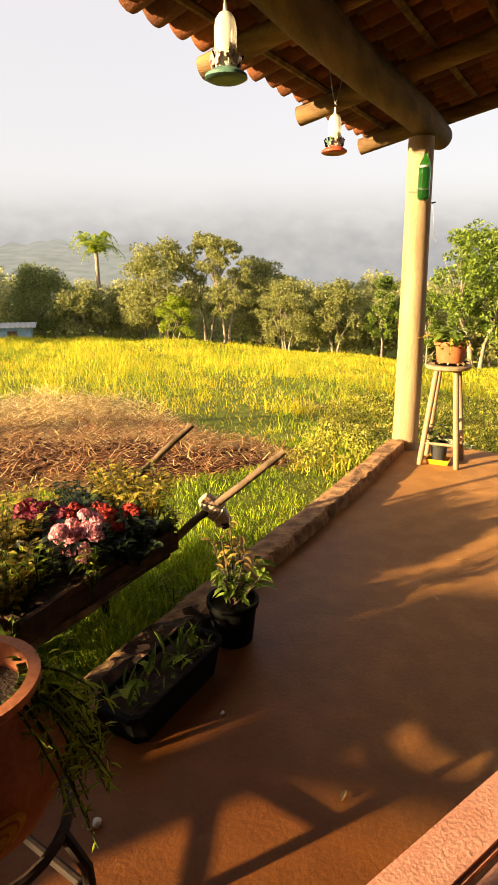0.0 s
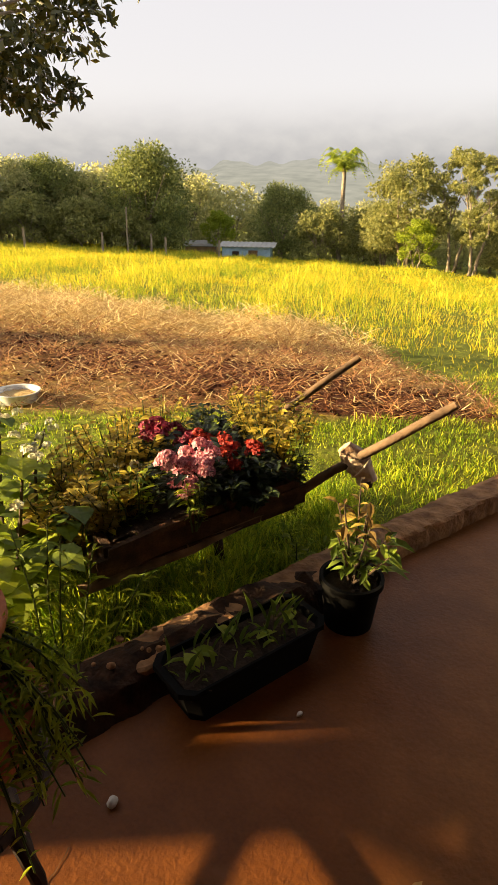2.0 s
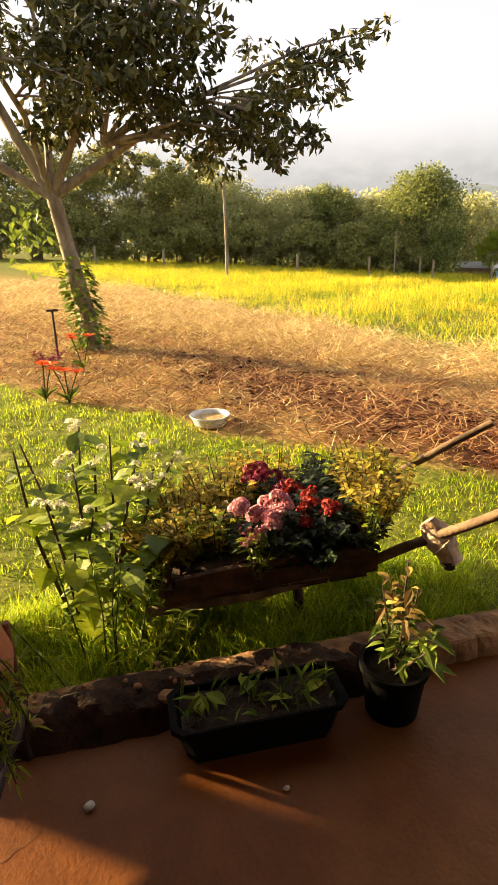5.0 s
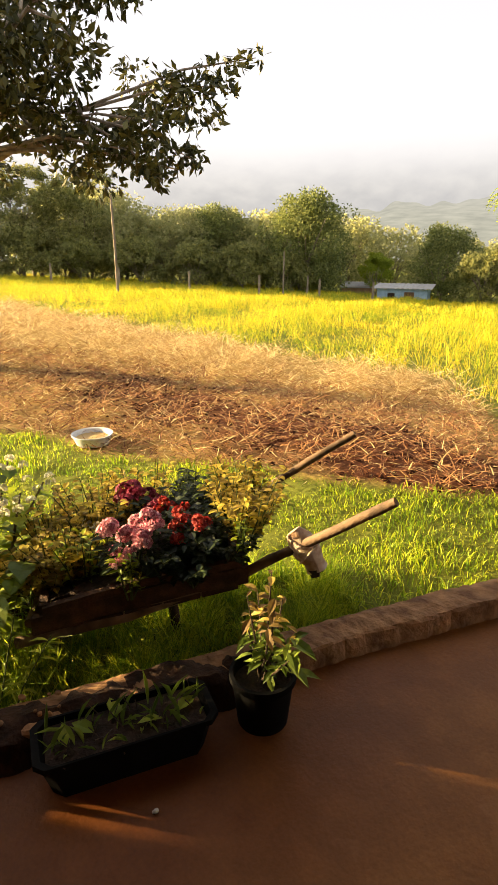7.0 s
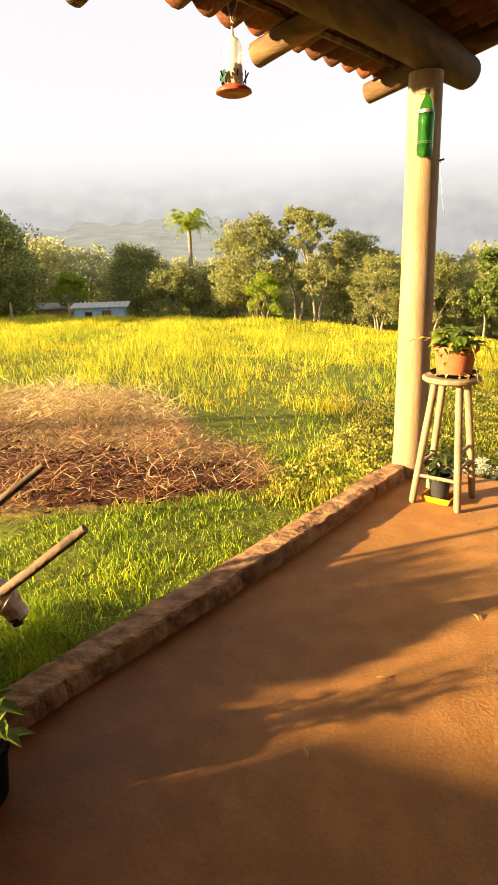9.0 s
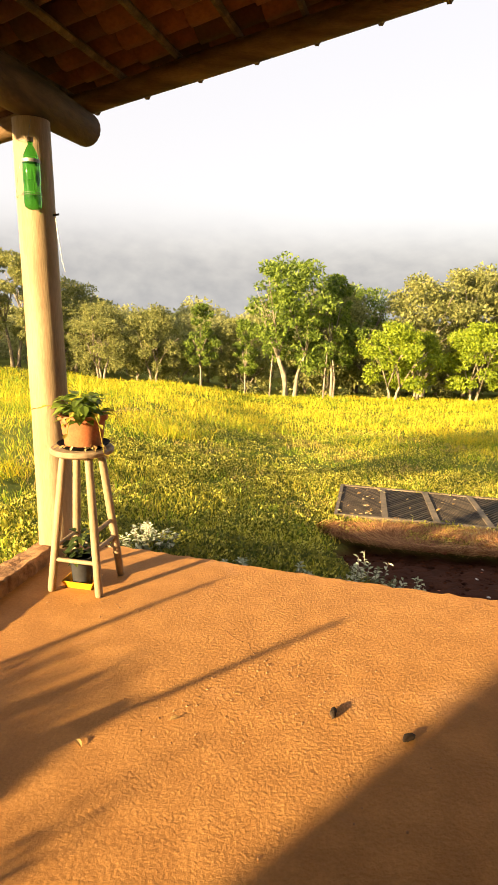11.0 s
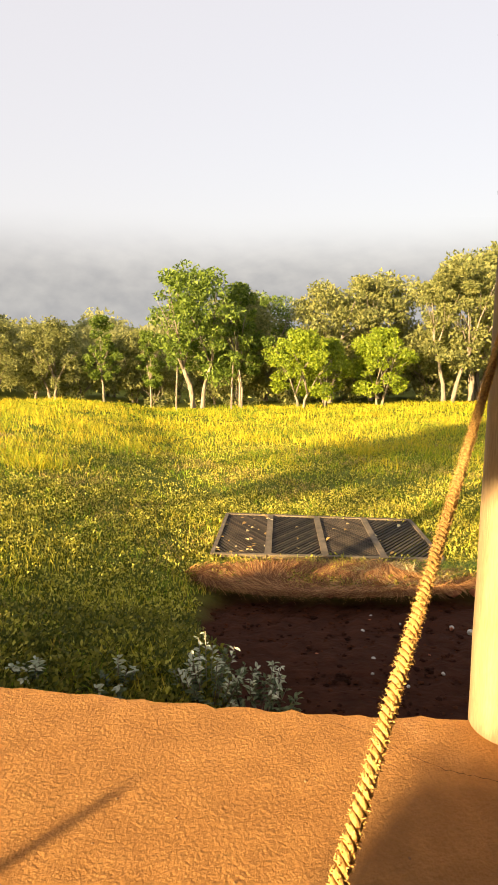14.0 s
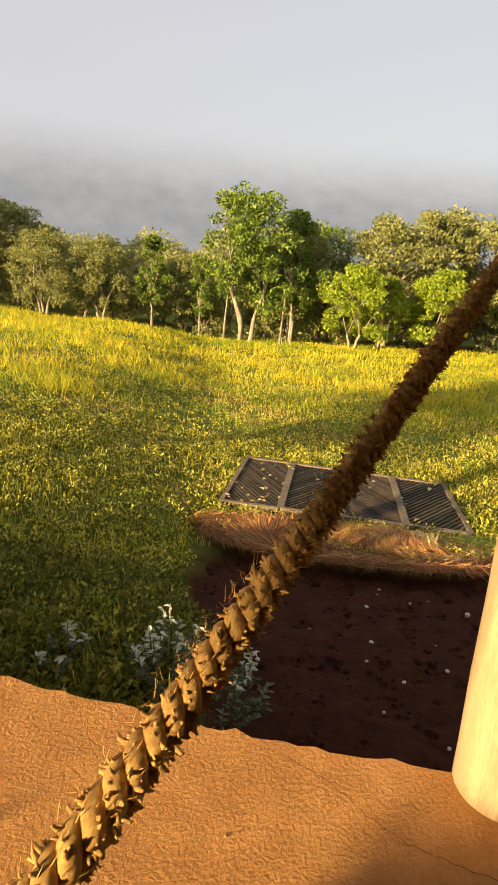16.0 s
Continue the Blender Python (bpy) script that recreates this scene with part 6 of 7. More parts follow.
# ---- pink slatted bench beside the way ----
def bench():
    a, b = Vector((1.03, 1.10, 0)), Vector((1.55, 1.72, 0))
    d = (b - a).normalized()
    n = Vector((d.y, -d.x, 0))
    ang = math.degrees(math.atan2(d.y, d.x))
    ln = 1.25
    b = b - n * 0.03
    ob = thing("bench", Matrix.Translation(b - d * ln / 2) @ pose(0, 0, 0, 0, 0, ang), "low pink-painted slatted wooden bench", "bench")
    for k in range(3):
        part("slat", box_bm((ln, 0.095, 0.028), (0, -0.05 - k * 0.108, 0.486), 0.008), M["pink_paint"], ob)
    for sx in (-1, 1):
        part("rail", box_bm((0.05, 0.30, 0.04), (sx * ln * 0.4, -0.16, 0.452), 0.005), M["pink_paint"], ob)
        for y in (-0.04, -0.28):
            part("leg", box_bm((0.05, 0.05, 0.432), (sx * ln * 0.4, y, 0.216), 0.006), M["pink_paint"], ob)


bench()


# ---- plants at the terrace's left end ----
def white_shrub():
    x, y = -0.52, 1.75
    z = ground_z(x, y)
    ob = thing("shrub", Matrix.Translation((x, y, z)), "tall shrub with broad leaves and white flower heads", "shrub")
    rng = random.Random(71)
    sb, lb, db, fb = bmesh.new(), bmesh.new(), bmesh.new(), bmesh.new()
    tips = [(-0.45, 0.2, 0.60), (-0.25, 0.40, 0.56), (-0.1, 0.25, 0.60), (0.12, 0.28, 0.46), (-0.5, -0.1, 0.70), (-0.2, 0.05, 0.68), (0.05, 0.05, 0.55), (-0.55, 0.45, 0.60), (-0.35, 0.25, 0.72), (0.22, 0.12, 0.40), (-0.7, 0.2, 0.68), (-0.4, 0.55, 0.52), (0.0, -0.1, 0.62), (-0.3, -0.15, 0.74), (0.15, -0.05, 0.48), (-0.15, 0.45, 0.42)]
    for tp in tips:
        tip = Vector(tp)
        foot = Vector((tip.x * 0.3, tip.y * 0.3, 0))
        mid = foot.lerp(tip, 0.5) + Vector((rng.uniform(-0.04, 0.04), rng.uniform(-0.04, 0.04), 0.06))
        tube_bm([foot, mid, tip], [0.009, 0.007, 0.004], 7, sb)
        for j in range(18):
            f = 0.12 + 0.88 * j / 18
            p = foot.lerp(mid, min(1, f * 2)) if f < 0.5 else mid.lerp(tip, f * 2 - 1)
            b = rng.uniform(0, 6.283)
            leaf_face(lb if rng.random() < 0.5 else db, p, Vector((math.cos(b), math.sin(b), rng.uniform(-0.3, 0.4))).normalized(), rng.uniform(0.07, 0.15), 0.72, rng, 0.12, 0.35)
        if 0.50 < tip.z < 0.69:
            for q in range(4):
                flower_head(fb, tip + Vector((rng.uniform(-0.06, 0.06), rng.uniform(-0.06, 0.06), rng.uniform(-0.05, 0.03))), 0.018, 9, rng, 0.014)
    part("stalk", sb, M["bark_dark"], ob)
    foliage_part("foliage", lb, M["leaf_light"], ob)
    foliage_part("shaded_foliage", db, M["leaf"], ob)
    foliage_part("bloom", fb, M["petal_white"], ob, "creamy white flower heads")


white_shrub()
twiggy("fern", (-0.15, 1.72), ground_z(-0.2, 1.7), 7, 0.55, 0.30, 0.06, M["leaf_light"], "light green feathery shoots by the kerb", "plant", 73, 22, 0.22)
for k, (x, y) in enumerate(((-0.35, 2.05), (-0.05, 2.35), (0.12, 2.75), (-0.75, 2.0))):
    twiggy("weed_plant", (x, y), ground_z(x, y), 7, 0.16, 0.10, 0.05, M["leaf_light"], "small leafy weed in the lawn", "plant", 80 + k, 8, 0.5)

M["rust"] = material("rusty_iron", (0.24, 0.10, 0.05), (0.12, 0.05, 0.025), 30, 0.85, bump=0.5, bump_scale=80)
ob = thing("stake", Matrix.Translation((-0.14, 1.43, 0)), "rusty iron stake standing at the kerb", "stake")
part("bar", tube_bm([(0, 0, -0.05), (0.004, 0, 0.16), (0.0, 0.0, 0.36)], 0.012, 10, wob=0.05, rng=random.Random(1)), M["rust"], ob)


def pet_dish():
    ob = thing("dish", Matrix.Translation((-2.72, 3.33, ground_z(-2.72, 3.33) + 0.012)), "shallow grey-white enamel dish on the lawn", "dish")
    M["enamel"] = material("old_enamel", (0.62, 0.64, 0.64), (0.45, 0.46, 0.46), 12, 0.4, bump=0.1)
    part("bowl", lathe_bm([(0, 0), (0.13, 0), (0.158, 0.075), (0.168, 0.078), (0.166, 0.084), (0.150, 0.08), (0.124, 0.012), (0, 0.012)], 36), M["enamel"], ob)
    part("feed", lathe_bm([(0, 0.052), (0.138, 0.048), (0.13, 0.03), (0, 0.03)], 28), M["straw"], ob, "dry grain filling the dish")


pet_dish()


def lily(x, y, h, seed):
    ob = thing("lily", Matrix.Translation((x, y, ground_z(x, y))), "orange-red lily in bloom by the tree", "flower", "red lilies")
    rng = random.Random(seed)
    for k in range(3):
        a = rng.uniform(0, 6.283)
        tip = Vector((math.cos(a) * 0.1, math.sin(a) * 0.1, h * rng.uniform(0.85, 1)))
        stem = part("stem", tube_bm([(0, 0, 0), tip * 0.5 + Vector((0, 0, 0.03)), tip], 0.006, 6), M["leaf_dark"], ob)
        bm = bmesh.new()
        for j in range(6):
            b = j * 1.047
            leaf_face(bm, tip, Vector((math.cos(b), math.sin(b), 0.75)).normalized(), 0.11, 0.42, rng, 0.2, 0.3)
        foliage_part("bloom", bm, M["petal_orange"], stem)
    bm = bmesh.new()
    for k in range(10):
        b = rng.uniform(0, 6.283)
        leaf_face(bm, Vector((0, 0, 0.02)), Vector((math.cos(b), math.sin(b), 1.2)).normalized(), 0.22, 0.14, rng)
    foliage_part("foliage", bm, M["leaf"], ob)


lily(-4.25, 2.30, 0.36, 1)
lily(-4.05, 2.48, 0.33, 2)
lily(-5.35, 2.95, 0.42, 3)
twiggy("purple_plant", (-5.9, 2.65), ground_z(-5.9, 2.65), 16, 0.2, 0.28, 0.07, M["petal_wine"], "purple-leaved plant at the tree's foot", "plant", 91, 8, 0.5)


# ---- the tree on the lawn ----
def garden_tree():
    x, y = -6.55, 3.4
    ob = thing("tree", Matrix.Translation((x, y, ground_z(x, y))), "leaning broad-leaved garden tree with ivy on its trunk", "tree")
    rng = random.Random(101)
    bm = bmesh.new()
    left = Vector((-0.30, -0.95, 0)).normalized()
    trunk = [Vector((0, 0, -0.2)), left * 0.05 + Vector((0, 0, 0.5)), left * 0.13 + Vector((0, 0, 1.0)), left * 0.22 + Vector((0, 0, 1.55)), left * 0.30 + Vector((0, 0, 2.05))]
    tube_bm(trunk, [0.17, 0.12, 0.10, 0.092, 0.088], 14, bm, wob=0.04, rng=rng)
    fork = trunk[-1]
    centres, radii = [], []
    right = -left
    limbs = [(right * 2.4 + Vector((0.8, 0, 0.9)), 0.065), (right * 1.6 + Vector((0.5, 0, 2.3)), 0.06), (left * 1.3 + Vector((0.2, 0, 2.2)), 0.075), (left * 2.8 + Vector((0, 0, 1.2)), 0.06), (right * 0.3 + Vector((-1.2, 0, 2.6)), 0.055), (right * 0.9 + Vector((1.6, 0, 1.6)), 0.055), (left * 0.9 + Vector((1.7, 0, 1.3)), 0.05)]
    for d, r in limbs:
        p1 = fork + d * 0.45 + Vector((rng.uniform(-0.1, 0.1), rng.uniform(-0.1, 0.1), 0.12))
        p2 = fork + d
        tube_bm([fork - Vector((0, 0, 0.1)), p1, p2], [r, r * 0.7, r * 0.3], 9, bm)
        for k in range(8):
            s = p1.lerp(p2, rng.uniform(0.0, 1.0))
            e = s + Vector((rng.uniform(-1, 1), rng.uniform(-1, 1), rng.uniform(-0.35, 0.9))) * 0.95
            tube_bm([s, s.lerp(e, 0.5) + Vector((0, 0, 0.06)), e], [r * 0.35, r * 0.22, 0.006], 6, bm)
            centres += [tuple(e), tuple(s.lerp(e, 0.6))]
            radii += [rng.uniform(0.34, 0.52), rng.uniform(0.25, 0.42)]
    for k in range(6):
        a, r = rng.uniform(0, 6.283), 2.0 * math.sqrt(rng.random())
        centres.append((right.x * 0.4 + math.cos(a) * r, right.y * 0.4 + math.sin(a) * r, rng.uniform(2.5, 4.4)))
        radii.append(rng.uniform(0.35, 0.6))
    # twigs that hang over the view
    for e in ((right * 3.0 + Vector((0.9, 0, 3.3))), (right * 3.3 + Vector((1.0, 0, 3.6))), (right * 1.9 + Vector((1.4, 0, 2.2))), (right * 2.4 + Vector((1.2, 0, 2.45)))):
        s = fork + right * 1.6 + Vector((0.6, 0, 0.9))
        tube_bm([s, s.lerp(e, 0.6) + Vector((0, 0, 0.1)), e], [0.022, 0.014, 0.005], 6, bm)
        for f in (0.55, 0.75, 0.9, 1.0):
            centres.append(tuple(s.lerp(e, f)))
            radii.append(0.28 * (1.3 - f * 0.6))
    # the heavy lower boughs on the side of the meadow
    for e in (right * 2.3 + Vector((1.1, 0, 2.35)), right * 1.7 + Vector((1.3, 0, 2.5)), right * 1.1 + Vector((0.7, 0, 2.75)), right * 2.1 + Vector((0.4, 0, 3.1)), right * 1.2 + Vector((1.0, 0, 3.4)), right * 0.4 + Vector((0.9, 0, 3.1)), right * 0.2 + Vector((1.0, 0, 3.9))):
        s = fork + right * 0.6 + Vector((0.3, 0, 0.45))
        tube_bm([s, s.lerp(e, 0.5) + Vector((0, 0, 0.18)), e], [0.03, 0.02, 0.006], 6, bm)
        for k in range(5):
            centres.append(tuple(s.lerp(e, 0.6 + 0.1 * k) + Vector((rng.gauss(0, 0.16), rng.gauss(0, 0.16), rng.gauss(0, 0.12)))))
            radii.append(rng.uniform(0.14, 0.26))
    part("trunk", bm, M["bark"], ob)
    me = leaf_cloud("crown", centres, [r * 0.8 for r in radii], 15000, 0.13, M["leaf_tree"], 55, 0.8, 0.40, 0.5)
    c = new("crown", me)
    c.parent = ob
    # ivy up the trunk
    iv = bmesh.new()
    for k in range(620):
        f = rng.random() ** 1.5 * 0.62
        i = min(3, int(f * 4))
        p = trunk[i].lerp(trunk[i + 1], f * 4 - i)
        a = rng.uniform(0, 6.283)
        d = Vector((math.cos(a), math.sin(a), rng.uniform(-0.5, 0.3))).normalized()
        leaf_face(iv, p + Vector((d.x, d.y, 0)) * (0.13 + 0.12 * rng.random() * (1 - f)), d, rng.uniform(0.07, 0.12), 0.8, rng)
    for k in range(90):
        leaf_face(iv, trunk[4] + left * 0.25 + Vector((rng.gauss(0.2, 0.2), rng.gauss(-0.1, 0.16), rng.gauss(-0.45, 0.22))), Vector((rng.gauss(0, 1), rng.gauss(0, 1), -0.6)).normalized(), 0.11, 0.7, rng)
    foliage_part("ivy", iv, M["leaf"], ob, "green ivy climbing the trunk")
    st = thing("garden_tool", Matrix.Translation((-6.25, 2.85, ground_z(-6.25, 2.85))), "upright dark metal tool handle by the tree", "tool")
    part("shaft", tube_bm([(0, 0, -0.05), (0.02, 0, 0.62)], 0.014, 8), M["iron"], st)
    part("grip", tube_bm([(0.02, -0.07, 0.62), (0.02, 0.07, 0.62)], 0.015, 8), M["iron"], st)


garden_tree()


# ---- beyond the meadow: shed, fence posts, pole ----
def shed():
    x, y = -24.0, 35.7
    z = ground_z(x, y) - 0.5
    ob = thing("shed", Matrix.Translation((x, y, z)) @ pose(0, 0, 0, 0, 0, 30) @ Matrix.Diagonal((0.78, 0.78, 0.85, 1)), "small pale blue shed with a grey sheet roof", "shed")
    M["blue_wall"] = material("blue_wash", (0.30, 0.44, 0.58), (0.22, 0.34, 0.46), 3, 0.85, bump=0.2, bump_scale=12)
    M["sheet"] = material("fibre_cement", (0.42, 0.43, 0.42), (0.30, 0.30, 0.29), 4, 0.8, bump=0.2, bump_scale=12)
    part("wall", box_bm((4.2, 3.0, 1.56), (0, 0, 0.78), 0.02), M["blue_wall"], ob, smooth=False)
    bm = bmesh.new()
    rings = []
    for k in range(41):
        xx = -2.5 + 5.0 * k / 40
        w = 0.035 * math.sin(k * 1.9)
        rings.append([bm.verts.new((xx, -1.8, 1.60 + w)), bm.verts.new((xx, 1.8, 1.78 + w)), bm.verts.new((xx, 1.8, 1.73 + w)), bm.verts.new((xx, -1.8, 1.55 + w))])
    for a, b in zip(rings, rings[1:]):
        for k in range(4):
            bm.faces.new((a[k], a[(k + 1) % 4], b[(k + 1) % 4], b[k]))
    part("roof", bm, M["sheet"], ob)
    part("door", box_bm((0.8, 0.05, 1.3), (0.6, -1.52, 0.66), 0.01), M["wood_dark"], ob, "dark plank door")
    part("window", box_bm((0.6, 0.05, 0.45), (-0.9, -1.52, 1.0), 0.01), M["iron"], ob)
    # a lower grey outbuilding beside it
    x2, y2 = -30.5, 38.5
    ob = thing("outbuilding", Matrix.Translation((x2, y2, ground_z(x2, y2) - 0.6)) @ pose(0, 0, 0, 0, 0, 35), "low grey outbuilding beside the shed", "shed")
    part("wall", box_bm((2.4, 1.8, 1.3), (0, 0, 0.65), 0.02), M["wall"], ob, smooth=False)
    part("roof", box_bm((2.8, 2.3, 0.07), (0, 0, 1.36), 0.02, rot=pose(0, 0, 0, 7, 0, 0)), M["sheet"], ob, smooth=False)


shed()
for x, y, h in ((-28.6, 31.0, 1.25), (-26.0, 24.5, 1.15), (-28.9, 21.5, 1.15), (-32.0, 18.5, 1.15), (-35.0, 15.5, 1.15), (-38.0, 12.0, 1.15), (-24.0, 27.5, 1.1), (-22.0, 30.0, 1.1)):
    ob = thing("fence_post", Matrix.Translation((x, y, ground_z(x, y))), "grey weathered wooden fence post in the meadow", "fence post", "fence posts")
    part("stake", tube_bm([(0, 0, -0.2), (0.01, 0, h * 0.5), (0.0, 0.01, h)], [0.075, 0.07, 0.065], 10), M["bark"], ob)
ob = thing("pole", Matrix.Translation((-26.0, 26.4, ground_z(-26, 26.4))), "thin bleached pole standing in the fence line", "pole")
part("shaft", tube_bm([(0, 0, -0.2), (0.02, 0, 1.3), (0.05, 0, 2.6)], [0.05, 0.045, 0.04], 8), M["bark"], ob)
ob = thing("pole", Matrix.Translation((-24.5, 14.6, ground_z(-24.5, 14.6))), "tall slim pale utility pole in the meadow", "pole")
part("shaft", tube_bm([(0, 0, -0.3), (0.02, 0, 2.2), (-0.05, 0, 4.3)], [0.07, 0.06, 0.05], 10), M["bark"], ob)


# ---- slatted cover on the ground past the open edge ----
M["grate_wood"] = material("weathered_slat", (0.085, 0.062, 0.042), (0.03, 0.022, 0.015), 8, 0.85, bump=0.4, bump_scale=50, objrand=0.4)
M["grate_frame"] = material("frame_wood", (0.20, 0.15, 0.10), (0.11, 0.085, 0.055), 6, 0.85, bump=0.4, bump_scale=40)


def build_cover():
    ob = thing("slatted_cover", Matrix.Identity(4), "weathered wooden slatted cover of four panels lying in the grass", "cover")
    tl, tr, br, bl = (Vector((x, y, ground_z(x, y) + 0.035)) for x, y in GRATE)

    def at(u, v, dz=0.0):
        p = tl.lerp(tr, u).lerp(bl.lerp(br, u), v)
        return p + Vector((0, 0, dz))

    def bar(p, q, w, h, name, mat, parent, nm=None):
        d = (q - p).normalized()
        s = d.cross(Vector((0, 0, 1))).normalized() * (w / 2)
        up = Vector((0, 0, h / 2))
        bm = bmesh.new()
        a = [bm.verts.new(p + k) for k in (s + up, -s + up, -s - up, s - up)]
        b = [bm.verts.new(q + k) for k in (s + up, -s + up, -s - up, s - up)]
        for k in range(4):
            bm.faces.new((a[k], a[(k + 1) % 4], b[(k + 1) % 4], b[k]))
        bm.faces.new(a[::-1])
        bm.faces.new(b)
        return part(name, bm, mat, parent, smooth=False)

    for k in range(4):
        u0, u1 = k / 4 + 0.006, (k + 1) / 4 - 0.006
        for a, b in (((u0, 0), (u1, 0)), ((u0, 1), (u1, 1)), ((u0, 0), (u0, 1)), ((u1, 0), (u1, 1))):
            bar(at(*a), at(*b), 0.045, 0.05, "frame_bar", M["grate_frame"], ob)
        # diagonal slats, leaning one way and the other by turns
        n = 18
        sgn = 1 if k % 2 == 0 else -1
        for i in range(-6, n + 7):
            va, vb = (i + 0.5) / n - 0.26 * sgn, (i + 0.5) / n + 0.26 * sgn
            ua, ub = u0 + 0.008, u1 - 0.008
            # clip to the panel
            if vb == va:
                continue
            t0, t1 = 0.0, 1.0
            for lim, sg in ((0.02, 1), (0.98, -1)):
                fa, fb = sg * (va - lim), sg * (vb - lim)
                if fa < 0 and fb < 0:
                    t0, t1 = 1, 0
                elif fa < 0:
                    t0 = max(t0, fa / (fa - fb))
                elif fb < 0:
                    t1 = min(t1, fa / (fa - fb))
            if t1 - t0 < 0.06:
                continue
            p = at(ua + (ub - ua) * t0, va + (vb - va) * t0, 0.004)
            q = at(ua + (ub - ua) * t1, va + (vb - va) * t1, 0.004)
            bar(p, q, 0.026, 0.016, "slat", M["grate_wood"], ob)
    # dead leaves lying on it
    rng = random.Random(15)
    lv = bmesh.new()
    for k in range(46):
        u, v = rng.random(), rng.random()
        if rng.random() < 0.5:
            u = rng.uniform(0, 0.25)
        leaf_face(lv, at(u, v, 0.02), Vector((rng.uniform(-1, 1), rng.uniform(-1, 1), 0.1)).normalized(), rng.uniform(0.04, 0.1), 0.5, rng)
    lf = foliage_part("leaf_litter", lv, M["straw"], ob, "dry leaves scattered on the slats")
    tagged(lf, kind="stuff")


build_cover()


def silver_bush(x, y, h, spread, seed, n=60):
    rng = random.Random(seed)
    z = ground_z(x, y)
    ob = thing("silver_bush", Matrix.Translation((x, y, z)), "low bush with silver-grey felted leaves at the terrace edge", "bush", "silver bushes")
    sb, lb, gb = bmesh.new(), bmesh.new(), bmesh.new()
    for k in range(n):
        a, r = rng.uniform(0, 6.283), spread * math.sqrt(rng.random())
        tip = Vector((math.cos(a) * r, math.sin(a) * r, h * (1 - 0.5 * (r / spread) ** 2) * rng.uniform(0.6, 1.05)))
        foot = Vector((tip.x * 0.5, tip.y * 0.5, 0))
        tube_bm([foot, tip], [0.004, 0.002], 5, sb)
        for j in range(20):
            p = foot.lerp(tip, 0.3 + 0.7 * j / 20)
            b = rng.uniform(0, 6.283)
            top = j > 11 and tip.z > h * 0.55
            leaf_face(lb if top else gb, p, Vector((math.cos(b), math.sin(b), rng.uniform(0.1, 0.9))).normalized(), rng.uniform(0.028, 0.055), 0.40, rng)
    part("stalk", sb, M["bark"], ob)
    foliage_part("foliage", lb, M["leaf_grey"], ob)
    foliage_part("lower_foliage", gb, M["leaf_sage"], ob, "duller grey-green lower leaves")


M["leaf_sage"] = material("leaf_sage", (0.20, 0.24, 0.11), (0.09, 0.12, 0.05), 3, 0.6, bump=0, island=0.7, translucent=0.25)
silver_bush(3.26, 5.92, 0.48, 0.22, 1, 30)
silver_bush(3.52, 5.86, 0.42, 0.26, 2, 26)
silver_bush(1.66, 6.26, 0.28, 0.26, 3, 36)
silver_bush(2.35, 5.98, 0.16, 0.18, 4, 8)
silver_bush(2.78, 5.92, 0.20, 0.16, 5, 8)


